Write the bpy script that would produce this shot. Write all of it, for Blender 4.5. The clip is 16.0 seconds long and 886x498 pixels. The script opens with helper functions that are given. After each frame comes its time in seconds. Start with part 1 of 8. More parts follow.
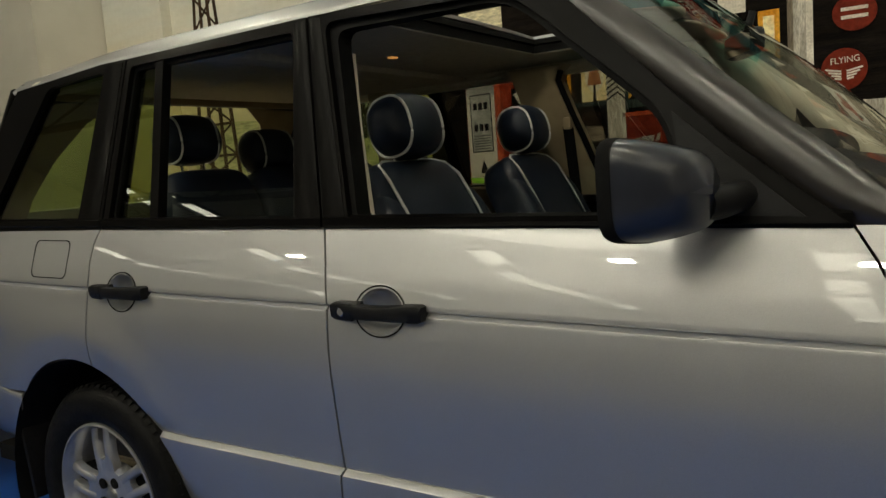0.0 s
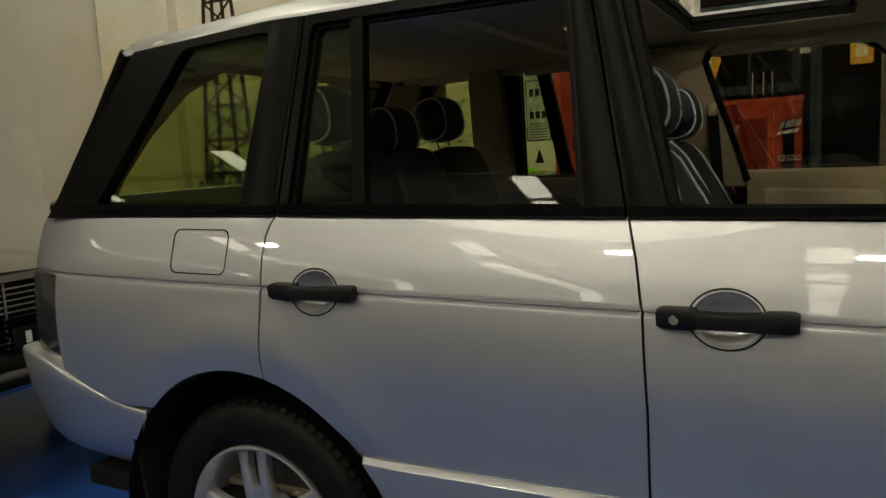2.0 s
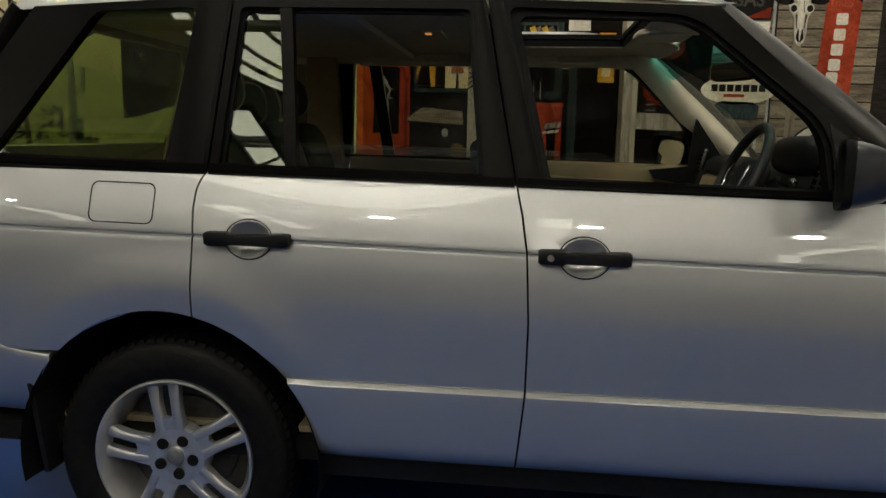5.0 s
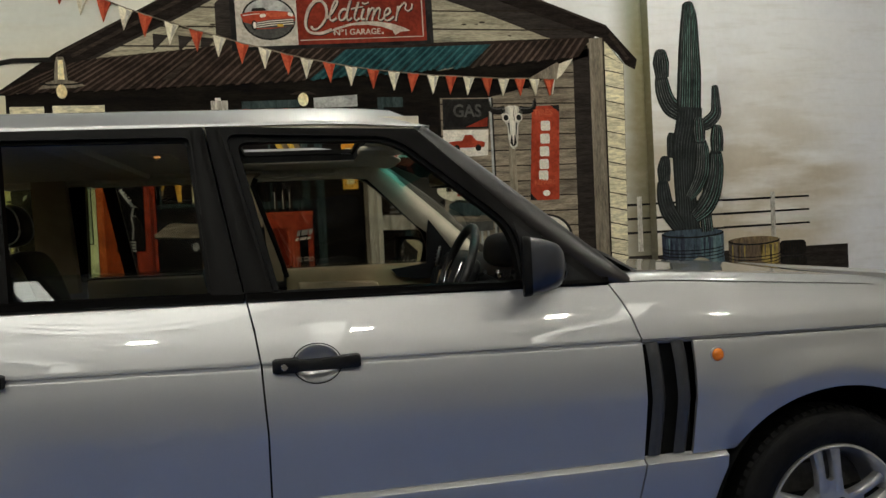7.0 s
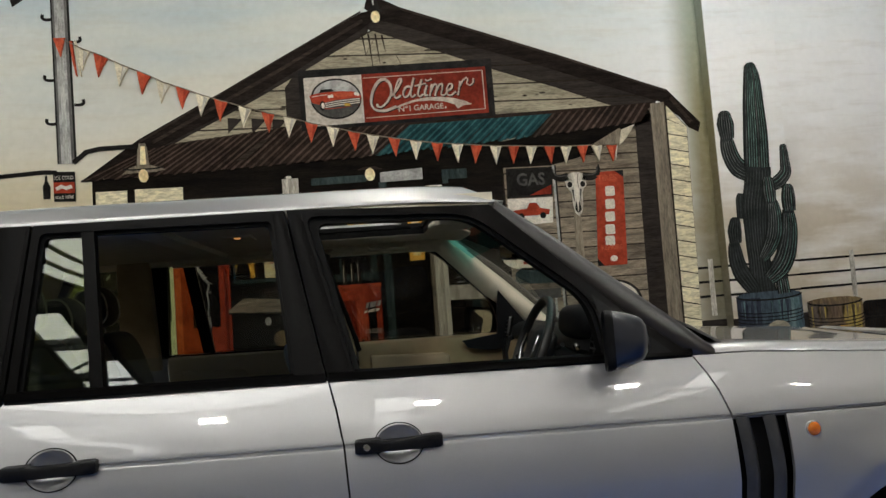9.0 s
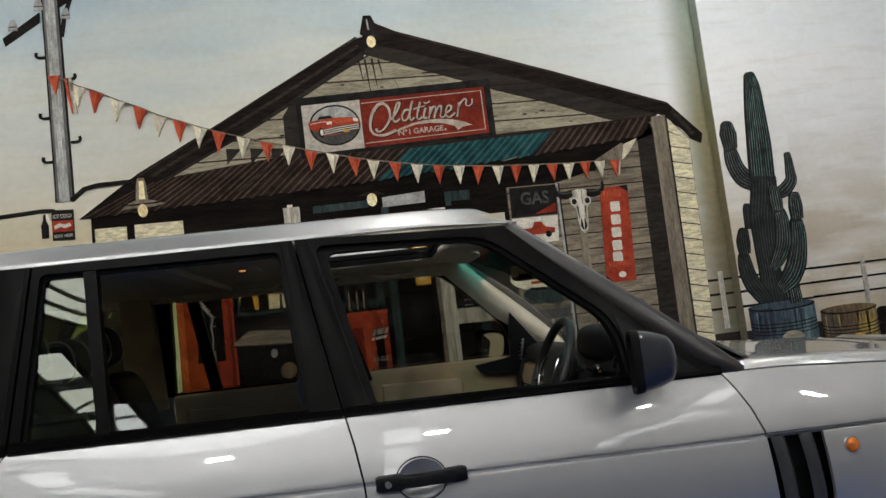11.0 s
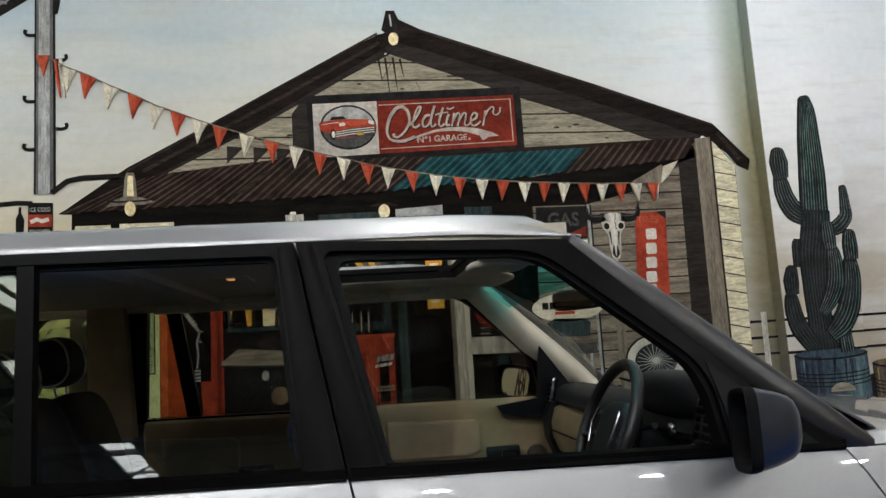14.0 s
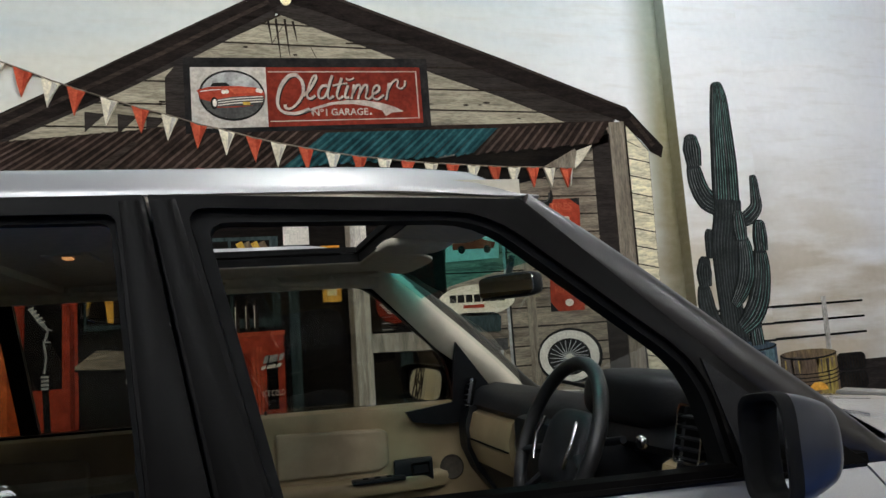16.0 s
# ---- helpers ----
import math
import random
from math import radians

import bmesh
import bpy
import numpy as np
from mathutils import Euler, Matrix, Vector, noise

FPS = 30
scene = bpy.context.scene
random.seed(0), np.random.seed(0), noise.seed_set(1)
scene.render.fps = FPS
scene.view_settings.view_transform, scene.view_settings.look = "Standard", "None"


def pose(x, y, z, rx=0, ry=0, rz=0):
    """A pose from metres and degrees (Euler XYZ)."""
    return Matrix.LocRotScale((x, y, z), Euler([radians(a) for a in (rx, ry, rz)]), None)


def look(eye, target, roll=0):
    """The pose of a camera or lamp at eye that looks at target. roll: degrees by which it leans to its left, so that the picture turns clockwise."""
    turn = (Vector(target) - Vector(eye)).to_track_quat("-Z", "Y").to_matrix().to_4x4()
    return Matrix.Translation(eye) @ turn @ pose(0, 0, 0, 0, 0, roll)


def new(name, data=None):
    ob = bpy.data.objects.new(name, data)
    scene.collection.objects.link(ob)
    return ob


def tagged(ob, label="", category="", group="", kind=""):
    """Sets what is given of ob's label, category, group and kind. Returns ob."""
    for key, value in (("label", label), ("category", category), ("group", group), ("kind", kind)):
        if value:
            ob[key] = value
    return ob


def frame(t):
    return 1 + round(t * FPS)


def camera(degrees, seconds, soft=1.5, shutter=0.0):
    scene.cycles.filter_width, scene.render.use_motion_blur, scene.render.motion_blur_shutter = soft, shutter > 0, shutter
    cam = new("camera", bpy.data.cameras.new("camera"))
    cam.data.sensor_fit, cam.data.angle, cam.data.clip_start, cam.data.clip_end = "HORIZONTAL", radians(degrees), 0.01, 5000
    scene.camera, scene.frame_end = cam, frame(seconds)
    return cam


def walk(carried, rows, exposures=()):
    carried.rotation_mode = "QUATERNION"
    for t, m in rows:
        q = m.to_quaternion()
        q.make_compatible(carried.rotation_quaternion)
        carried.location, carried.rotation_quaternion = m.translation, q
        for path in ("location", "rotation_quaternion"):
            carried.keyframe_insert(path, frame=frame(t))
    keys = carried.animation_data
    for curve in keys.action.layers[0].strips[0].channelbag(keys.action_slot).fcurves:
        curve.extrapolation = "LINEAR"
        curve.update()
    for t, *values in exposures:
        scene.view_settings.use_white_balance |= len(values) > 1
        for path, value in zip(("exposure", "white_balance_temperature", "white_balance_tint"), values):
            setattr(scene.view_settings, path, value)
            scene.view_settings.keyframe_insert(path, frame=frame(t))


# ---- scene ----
cam = camera(61.8, 16.0)
PATH = [
    (0, (1.1523, -1.262, 1.3404), (0.0702, 0.405, 1.1216), -4.36),
    (0.5, (0.9182, -1.246, 1.3483), (-0.1016, 0.457, 1.1021), -3.55),
    (1, (0.6952, -1.286, 1.3443), (-0.2583, 0.45, 1.0697), -4.34),
    (1.5, (0.4809, -1.383, 1.3784), (-0.3523, 0.407, 1.0618), -4.03),
    (2, (0.31, -1.417, 1.3658), (-0.6008, 0.345, 1.1136), -3.14),
    (2.5, (0.135, -1.408, 1.3652), (-0.6954, 0.403, 1.1887), -4.93),
    (3, (-0.0108, -1.442, 1.3439), (-0.8432, 0.367, 1.1564), -5.93),
    (3.2, (-0.0368, -1.485, 1.3417), (-0.8089, 0.348, 1.1287), -3.32),
    (5.5, (0.0261, -2.084, 1.3593), (0.0348, -0.108, 1.0513), -0.88),
    (6, (0.0931, -2.122, 1.3539), (0.3903, -0.16, 1.1085), -1.89),
    (6.5, (0.136, -2.108, 1.3662), (0.5181, -0.149, 1.2427), -2.19),
    (7, (0.1347, -2.125, 1.3942), (0.5052, -0.161, 1.3446), -2.99),
    (7.5, (0.1367, -2.122, 1.4043), (0.4825, -0.152, 1.4264), -2.99),
    (8, (0.1256, -2.121, 1.4062), (0.4733, -0.152, 1.4393), -3.09),
    (8.5, (0.0975, -2.126, 1.4159), (0.3909, -0.149, 1.4896), -3.49),
    (9, (0.0824, -2.124, 1.4318), (0.3062, -0.141, 1.5658), -4.39),
    (9.2, (0.0673, -2.131, 1.4456), (0.281, -0.147, 1.5886), -4.38),
    (11.3, (0.0472, -2.026, 1.4484), (0.2855, -0.05, 1.6426), -7.18),
    (11.5, (0.0492, -2.01, 1.4485), (0.2926, -0.034, 1.6367), -7.38),
    (12, (0.0121, -1.909, 1.4681), (0.3032, 0.059, 1.6718), -7.69),
    (12.5, (-0.015, -1.829, 1.4779), (0.3038, 0.131, 1.7158), -8.89),
    (13, (-0.046, -1.757, 1.4706), (0.1687, 0.213, 1.7336), -7.18),
    (13.5, (-0.04, -1.672, 1.4737), (0.129, 0.309, 1.6932), -5.08),
    (14, (0.0029, -1.531, 1.4821), (0.2366, 0.438, 1.7412), -3.58),
    (14.5, (0.054, -1.438, 1.4795), (0.3458, 0.526, 1.7202), -2.49),
    (15, (0.042, -1.344, 1.4774), (0.359, 0.618, 1.7023), -2.39),
    (15.5, (-0.0079, -1.195, 1.463), (0.4868, 0.725, 1.7254), -1.2),
    (16, (0.009, -1.064, 1.4801), (0.5329, 0.851, 1.7148), -4.2),
]
walk(cam, [(t, look(eye, target, roll)) for t, eye, target, roll in PATH],
     [(0, 0.05, 7500, 0), (3, 0.05, 7600, 1), (5.5, -0.05, 7000, 2), (7.5, 0.1, 6600, 4), (9, 0.15, 6400, 7), (12, 0.15, 6100, 8), (16, 0.4, 5900, 8)])

# ---- world, lamps ----
world = bpy.data.worlds.new("world")
world.use_nodes = True
scene.world = world
world.node_tree.nodes["Background"].inputs[0].default_value = (0.05, 0.055, 0.06, 1)
world.node_tree.nodes["Background"].inputs[1].default_value = 0.2
WALL = 3.1
CEIL = 5.4


# ---- materials ----
def nodes_of(m):
    m.use_nodes = True
    return m.node_tree.nodes, m.node_tree.links


def mix_rgb(n, l, fac, a, b, mode="MIX"):
    x = n.new("ShaderNodeMix")
    x.data_type = "RGBA"
    x.blend_type = mode
    for sock, v in ((x.inputs[0], fac), (x.inputs[6], a), (x.inputs[7], b)):
        if isinstance(v, bpy.types.NodeSocket):
            l.new(v, sock)
        elif isinstance(v, (int, float)):
            sock.default_value = v
        else:
            sock.default_value = (*v, 1)
    return x.outputs[2]


def ramp(n, l, src, stops):
    r = n.new("ShaderNodeValToRGB")
    e = r.color_ramp.elements
    while len(e) < len(stops):
        e.new(0.5)
    for el, (p, c) in zip(e, stops):
        el.position, el.color = p, (*c, 1)
    l.new(src, r.inputs[0])
    return r.outputs[0]


def noise_of(n, l, scale, detail=4.0, stretch=(1, 1, 1), rough=0.55):
    tc = n.new("ShaderNodeTexCoord")
    mp = n.new("ShaderNodeMapping")
    mp.inputs["Scale"].default_value = stretch
    l.new(tc.outputs["Object"], mp.inputs[0])
    t = n.new("ShaderNodeTexNoise")
    t.inputs["Scale"].default_value, t.inputs["Detail"].default_value = scale, detail
    t.inputs["Roughness"].default_value = rough
    l.new(mp.outputs[0], t.inputs[0])
    return t.outputs[0]


def surface(name, c1, c2=None, rough=0.5, metal=0.0, scale=8.0, stretch=(1, 1, 1), bump=0.0, bump_scale=60.0,
            coat=0.0, spec=0.5, lo=0.35, hi=0.65, per_piece=0.0, rough_var=0.0, fine=0.0):
    """A plain surface: two tones mixed by noise, fine bump, optional clear coat."""
    m = bpy.data.materials.new(name)
    n, l = nodes_of(m)
    b = n["Principled BSDF"]
    c2 = c2 or tuple(0.8 * v for v in c1)
    f = noise_of(n, l, scale, 5.0, stretch)
    col = ramp(n, l, f, [(lo, c1), (hi, c2)])
    if per_piece:
        oi = n.new("ShaderNodeObjectInfo")
        mr = n.new("ShaderNodeMapRange")
        mr.inputs["To Min"].default_value, mr.inputs["To Max"].default_value = 1 - per_piece, 1 + per_piece
        l.new(oi.outputs["Random"], mr.inputs[0])
        hs = n.new("ShaderNodeHueSaturation")
        l.new(mr.outputs[0], hs.inputs["Value"])
        l.new(col, hs.inputs["Color"])
        col = hs.outputs[0]
    if fine:
        g = noise_of(n, l, scale * 6.5, 6.0, stretch, 0.65)
        lo_, hi_ = 1 - fine, 1 + 0.6 * fine
        col = mix_rgb(n, l, 1.0, col, ramp(n, l, g, [(0.38, (lo_, lo_, lo_)), (0.60, (hi_, hi_, hi_))]), "MULTIPLY")
    l.new(col, b.inputs["Base Color"])
    b.inputs["Roughness"].default_value = rough
    b.inputs["Metallic"].default_value = metal
    b.inputs["Coat Weight"].default_value = coat
    b.inputs["Coat Roughness"].default_value = 0.03
    b.inputs["Specular IOR Level"].default_value = spec
    if rough_var:
        rr = n.new("ShaderNodeMapRange")
        rr.inputs["To Min"].default_value, rr.inputs["To Max"].default_value = rough - rough_var, rough + rough_var
        l.new(noise_of(n, l, scale * 2.7, 3.0), rr.inputs[0])
        l.new(rr.outputs[0], b.inputs["Roughness"])
    if bump:
        bp = n.new("ShaderNodeBump")
        bp.inputs["Strength"].default_value, bp.inputs["Distance"].default_value = bump, 0.01
        l.new(noise_of(n, l, bump_scale, 4.0, stretch), bp.inputs["Height"])
        l.new(bp.outputs[0], b.inputs["Normal"])
    return m


def glass(name, tint):
    """A thin pane: tinted see-through, with gloss that grows towards grazing view."""
    m = bpy.data.materials.new(name)
    n, l = nodes_of(m)
    n.remove(n["Principled BSDF"])
    out = n["Material Output"]
    tr, gl, mx, lw = (n.new("ShaderNode" + k) for k in ("BsdfTransparent", "BsdfGlossy", "MixShader", "LayerWeight"))
    tr.inputs[0].default_value = (*tint, 1)
    gl.inputs["Roughness"].default_value = 0.01
    lw.inputs["Blend"].default_value = 0.5
    pw, ml, ad = (n.new("ShaderNodeMath") for _ in range(3))
    pw.operation, ml.operation, ad.operation = "POWER", "MULTIPLY", "ADD"
    l.new(lw.outputs["Facing"], pw.inputs[0])
    pw.inputs[1].default_value = 4.5
    l.new(pw.outputs[0], ml.inputs[0])
    ml.inputs[1].default_value = 0.85
    l.new(ml.outputs[0], ad.inputs[0])
    ad.inputs[1].default_value = 0.06
    l.new(ad.outputs[0], mx.inputs[0])
    l.new(tr.outputs[0], mx.inputs[1])
    l.new(gl.outputs[0], mx.inputs[2])
    l.new(mx.outputs[0], out.inputs[0])
    return m


def glowing(name, color, strength):
    m = bpy.data.materials.new(name)
    n, l = nodes_of(m)
    b = n["Principled BSDF"]
    b.inputs["Base Color"].default_value = (0.8, 0.8, 0.8, 1)
    b.inputs["Emission Color"].default_value = (*color, 1)
    b.inputs["Emission Strength"].default_value = strength
    return m


def car_paint():
    m = bpy.data.materials.new("silver_metallic_paint")
    n, l = nodes_of(m)
    b = n["Principled BSDF"]
    f = noise_of(n, l, 900, 2.0)
    d = noise_of(n, l, 2.5, 4.0)
    c = ramp(n, l, f, [(0.3, (0.41, 0.411, 0.414)), (0.7, (0.50, 0.501, 0.504))])
    c = mix_rgb(n, l, 0.12, c, ramp(n, l, d, [(0.35, (0.34, 0.34, 0.34)), (0.65, (0.5, 0.5, 0.5))]))
    l.new(c, b.inputs["Base Color"])
    b.inputs["Metallic"].default_value = 0.82
    b.inputs["Roughness"].default_value = 0.44
    b.inputs["Coat Weight"].default_value = 1.0
    b.inputs["Coat Roughness"].default_value = 0.015
    b.inputs["Coat IOR"].default_value = 1.58
    return m


PAINT = car_paint()
BLACK_TRIM = surface("satin_black_trim", (0.0026, 0.0024, 0.0023), (0.0034, 0.0030, 0.0028), 0.30, scale=9, spec=0.055, rough_var=0.04)
BLACK_PLASTIC = surface("black_plastic", (0.006, 0.006, 0.0065), (0.010, 0.010, 0.011), 0.45, scale=40, spec=0.14, bump=0.15, bump_scale=400)
VENT_GREY = surface("satin_charcoal_plastic", (0.026, 0.027, 0.030), (0.035, 0.036, 0.039), 0.36, scale=40, spec=0.5)
MATT_BLACK = surface("matt_black", (0.003, 0.003, 0.003), (0.006, 0.006, 0.006), 0.85, scale=20, spec=0.15)
RUBBER = surface("tyre_rubber", (0.004, 0.004, 0.0043), (0.008, 0.0078, 0.0076), 0.55, spec=0.10, scale=25, bump=0.2, bump_scale=120, rough_var=0.1)
SEAL = surface("window_seal_rubber", (0.004, 0.004, 0.004), (0.007, 0.007, 0.007), 0.6, scale=30, spec=0.08)
PILLAR_SATIN = surface("satin_pillar_black", (0.012, 0.010, 0.009), (0.017, 0.014, 0.0125), 0.34, scale=25, spec=0.75)
ALLOY = surface("silver_alloy", (0.42, 0.42, 0.43), (0.52, 0.52, 0.53), 0.32, 0.75, scale=14, coat=0.4, rough_var=0.06)
CHROME = surface("chrome", (0.62, 0.62, 0.62), (0.7, 0.7, 0.7), 0.1, 1.0, scale=10)
DARK_METAL = surface("brake_metal", (0.05, 0.048, 0.045), (0.09, 0.085, 0.08), 0.5, 0.6, scale=30)
LEATHER_NAVY = surface("navy_leather", (0.006, 0.010, 0.020), (0.010, 0.016, 0.030), 0.36, spec=0.35, scale=14, bump=0.25, bump_scale=220)
PIPING = surface("white_piping", (0.68, 0.68, 0.66), (0.55, 0.55, 0.53), 0.5, scale=50)
BEIGE = surface("beige_leather_trim", (0.35, 0.268, 0.150), (0.285, 0.215, 0.118), 0.48, scale=7, bump=0.2, bump_scale=260)
BEIGE_DARK = surface("beige_plastic_trim", (0.35, 0.28, 0.175), (0.28, 0.22, 0.135), 0.55, scale=9, bump=0.15, bump_scale=300)
SPEAKER_BROWN = surface("brown_speaker_cloth", (0.075, 0.060, 0.042), (0.055, 0.044, 0.030), 0.8, scale=60, bump=0.3, bump_scale=700)
HEADLINER = surface("grey_headliner_cloth", (0.64, 0.59, 0.48), (0.56, 0.515, 0.415), 0.9, scale=40, bump=0.3, bump_scale=500)
DASH_BLACK = surface("navy_black_dash", (0.006, 0.0065, 0.008), (0.010, 0.011, 0.013), 0.5, spec=0.3, scale=12, bump=0.2, bump_scale=300)
BOUNCE_BEIGE = surface("bounce_beige", (0.27, 0.22, 0.145), (0.20, 0.165, 0.11), 0.95, scale=60)
GLASS_TINT = glass("green_tinted_glass", (0.66, 0.72, 0.50))
GLASS_CLEAR = glass("lightly_tinted_glass", (0.86, 0.90, 0.86))
GLASS_GREY = glass("grey_tinted_glass", (0.64, 0.64, 0.59))
GLASS_SHADE = glass("teal_sun_band_glass", (0.16, 0.56, 0.54))
MIRROR = surface("mirror_glass", (0.8, 0.8, 0.8), (0.8, 0.8, 0.8), 0.01, 1.0)
AMBER = surface("amber_lens", (0.75, 0.20, 0.01), (0.6, 0.13, 0.005), 0.12, scale=60, coat=1.0)
LAMP_DARK = surface("smoked_tail_lens", (0.018, 0.018, 0.02), (0.03, 0.03, 0.032), 0.2, scale=30, coat=0.5)
FLOOR_BLUE = surface("blue_epoxy_floor", (0.009, 0.050, 0.22), (0.013, 0.064, 0.27), 0.34, scale=1.6, spec=0.25, rough_var=0.08, bump=0.03, bump_scale=18)
WALL_DARK = surface("dark_closing_wall", (0.10, 0.10, 0.105), (0.07, 0.07, 0.075), 0.6, scale=1.3, stretch=(6, 1, 0.4))
WALL_PLAIN = surface("cream_plaster", (0.60, 0.57, 0.49), (0.52, 0.49, 0.41), 0.8, scale=1.3, bump=0.2, bump_scale=25)
CEIL_WHITE = surface("white_ceiling_sheet", (0.66, 0.66, 0.64), (0.6, 0.6, 0.58), 0.8, scale=2)
STEEL_DARK = surface("dark_roof_steel", (0.05, 0.05, 0.055), (0.08, 0.08, 0.085), 0.6, scale=6)
TUBE = glowing("lit_tube", (1.0, 0.94, 0.86), 365.0)
DAYLIGHT = glowing("skylight_glow", (1.0, 0.97, 0.92), 4.6)
FLOOR_GREY = surface("unseen_floor_grey", (0.12, 0.112, 0.10), (0.075, 0.07, 0.062), 0.6, scale=1.4, bump=0.1, bump_scale=30)
DARK_CAR = surface("black_car_paint", (0.010, 0.009, 0.009), (0.015, 0.013, 0.012), 0.3, scale=10, coat=1.0)


# ---- mesh helpers ----
def obj(name, verts, faces, mat, parent=None, smooth=False, label="", auto=None):
    me = bpy.data.meshes.new(name)
    me.from_pydata([tuple(v) for v in verts], [], faces)
    me.validate()
    bm = bmesh.new()
    bm.from_mesh(me)
    bmesh.ops.remove_doubles(bm, verts=bm.verts, dist=1e-5)
    bmesh.ops.recalc_face_normals(bm, faces=bm.faces)
    bm.to_mesh(me)
    bm.free()
    return finish(name, me, mat, parent, smooth, label, auto)


def finish(name, me, mat, parent=None, smooth=False, label="", auto=None):
    me.materials.append(mat)
    if smooth:
        me.polygons.foreach_set("use_smooth", [True] * len(me.polygons))
        if auto:
            me.set_sharp_from_angle(angle=radians(auto))
    ob = new(name, me)
    if parent:
        ob.parent = parent
    return tagged(ob, label)


def thicken(ob, depth, out, auto=34):
    """Gives a sheet real thickness away from the side that faces along out, with hard rims."""
    me = ob.data
    bm = bmesh.new()
    bm.from_mesh(me)
    bm.normal_update()
    hint = Vector(out)
    if sum(f.normal.dot(hint) * f.calc_area() for f in bm.faces) < 0:
        bmesh.ops.reverse_faces(bm, faces=bm.faces[:])
        bm.normal_update()
    sheet = bm.faces[:]
    rim = [e for e in bm.edges if len(e.link_faces) == 1]
    inner = {v: bm.verts.new(v.co - v.normal * depth) for v in bm.verts[:]}
    for e in rim:
        a, b = e.verts
        lp = e.link_loops[0]
        if lp.vert is not a:
            a, b = b, a
        bm.faces.new((b, a, inner[a], inner[b]))
    for f in sheet:
        bm.faces.new([inner[v] for v in reversed(f.verts)])
    bm.to_mesh(me)
    bm.free()
    me.polygons.foreach_set("use_smooth", [True] * len(me.polygons))
    me.set_sharp_from_angle(angle=radians(auto))
    return ob


def part(name, bm, mat, parent=None, label="", smooth=False, auto=35):
    me = bpy.data.meshes.new(name)
    bmesh.ops.recalc_face_normals(bm, faces=bm.faces)
    bm.to_mesh(me)
    bm.free()
    return finish(name, me, mat, parent, smooth, label, auto)


def thing(name, label, category, group="", kind="", at=(0, 0, 0)):
    e = new(name)
    e.empty_display_size = 0.1
    e.location = at
    return tagged(e, label, category, group, kind)


def box_bm(size, centre, bevel=0.0, seg=2, rot=None):
    bm = bmesh.new()
    bmesh.ops.create_cube(bm, size=1)
    bmesh.ops.scale(bm, vec=size, verts=bm.verts)
    if bevel:
        bmesh.ops.bevel(bm, geom=bm.edges[:], offset=bevel, segments=seg, profile=0.6, affect="EDGES")
    if rot:
        bmesh.ops.rotate(bm, cent=(0, 0, 0), matrix=Euler([radians(a) for a in rot]).to_matrix(), verts=bm.verts)
    bmesh.ops.translate(bm, vec=centre, verts=bm.verts)
    return bm


def box(name, size, centre, mat, parent=None, bevel=0.0, rot=None, label="", seg=2):
    return part(name, box_bm(size, centre, bevel, seg, rot), mat, parent, label, smooth=bevel > 0, auto=40)


def tube_mesh(points, radii, sides=10, squash=(1, 1), closed=False):
    """Verts and faces of a tube along points; radii one number or one per point."""
    pts = [Vector(p) for p in points]
    if isinstance(radii, (int, float)):
        radii = [radii] * len(pts)
    v, f = [], []
    up = Vector((0, 0, 1))
    cnt = len(pts)
    for i, p in enumerate(pts):
        a, b = (pts[i - 1], pts[(i + 1) % cnt]) if closed else (pts[max(i - 1, 0)], pts[min(i + 1, cnt - 1)])
        d = (b - a).normalized()
        s = d.cross(up)
        s = Vector((1, 0, 0)) if s.length < 1e-4 else s.normalized()
        w = s.cross(d)
        for k in range(sides):
            an = 2 * math.pi * k / sides
            v.append(p + s * math.cos(an) * radii[i] * squash[0] + w * math.sin(an) * radii[i] * squash[1])
    for i in range(cnt if closed else cnt - 1):
        j = (i + 1) % cnt
        for k in range(sides):
            k2 = (k + 1) % sides
            f.append((i * sides + k, i * sides + k2, j * sides + k2, j * sides + k))
    if not closed:
        f.append(tuple(range(sides))[::-1])
        f.append(tuple((cnt - 1) * sides + k for k in range(sides)))
    return v, f


def tube(name, points, radii, mat, parent=None, sides=10, squash=(1, 1), closed=False, label=""):
    v, f = tube_mesh(points, radii, sides, squash, closed)
    return obj(name, v, f, mat, parent, True, label, 50)


def lathe_mesh(profile, seg=48):
    """Profile of (radius, along y), spun about the y axis."""
    v, f = [], []
    for k in range(seg):
        a = 2 * math.pi * k / seg
        for r, y in profile:
            v.append((r * math.cos(a), y, r * math.sin(a)))
    m = len(profile)
    for k in range(seg):
        k2 = (k + 1) % seg
        for i in range(m - 1):
            f.append((k * m + i, k * m + i + 1, k2 * m + i + 1, k2 * m + i))
    return v, f


def prism(name, poly, to3d, depth, mat, parent=None, label=""):
    """A polygon of (a, b) given thickness along to3d's third argument."""
    k = len(poly)
    v = [to3d(a, b, 0.0) for a, b in poly] + [to3d(a, b, depth) for a, b in poly]
    f = [tuple(range(k)), tuple(range(k, 2 * k))[::-1]] + [(i, (i + 1) % k, k + (i + 1) % k, k + i) for i in range(k)]
    return obj(name, v, f, mat, parent, label=label)


def ring(name, outer, inner, to3d, depth, mat, parent=None, label=""):
    k = len(outer)
    v = [to3d(a, b, d) for d in (0.0, depth) for lst in (outer, inner) for a, b in lst]
    f = []
    for i in range(k):
        j = (i + 1) % k
        f += [(i, j, k + j, k + i), (2 * k + i, 3 * k + i, 3 * k + j, 2 * k + j),
              (i, 2 * k + i, 2 * k + j, j), (k + i, k + j, 3 * k + j, 3 * k + i)]
    return obj(name, v, f, mat, parent, label=label)


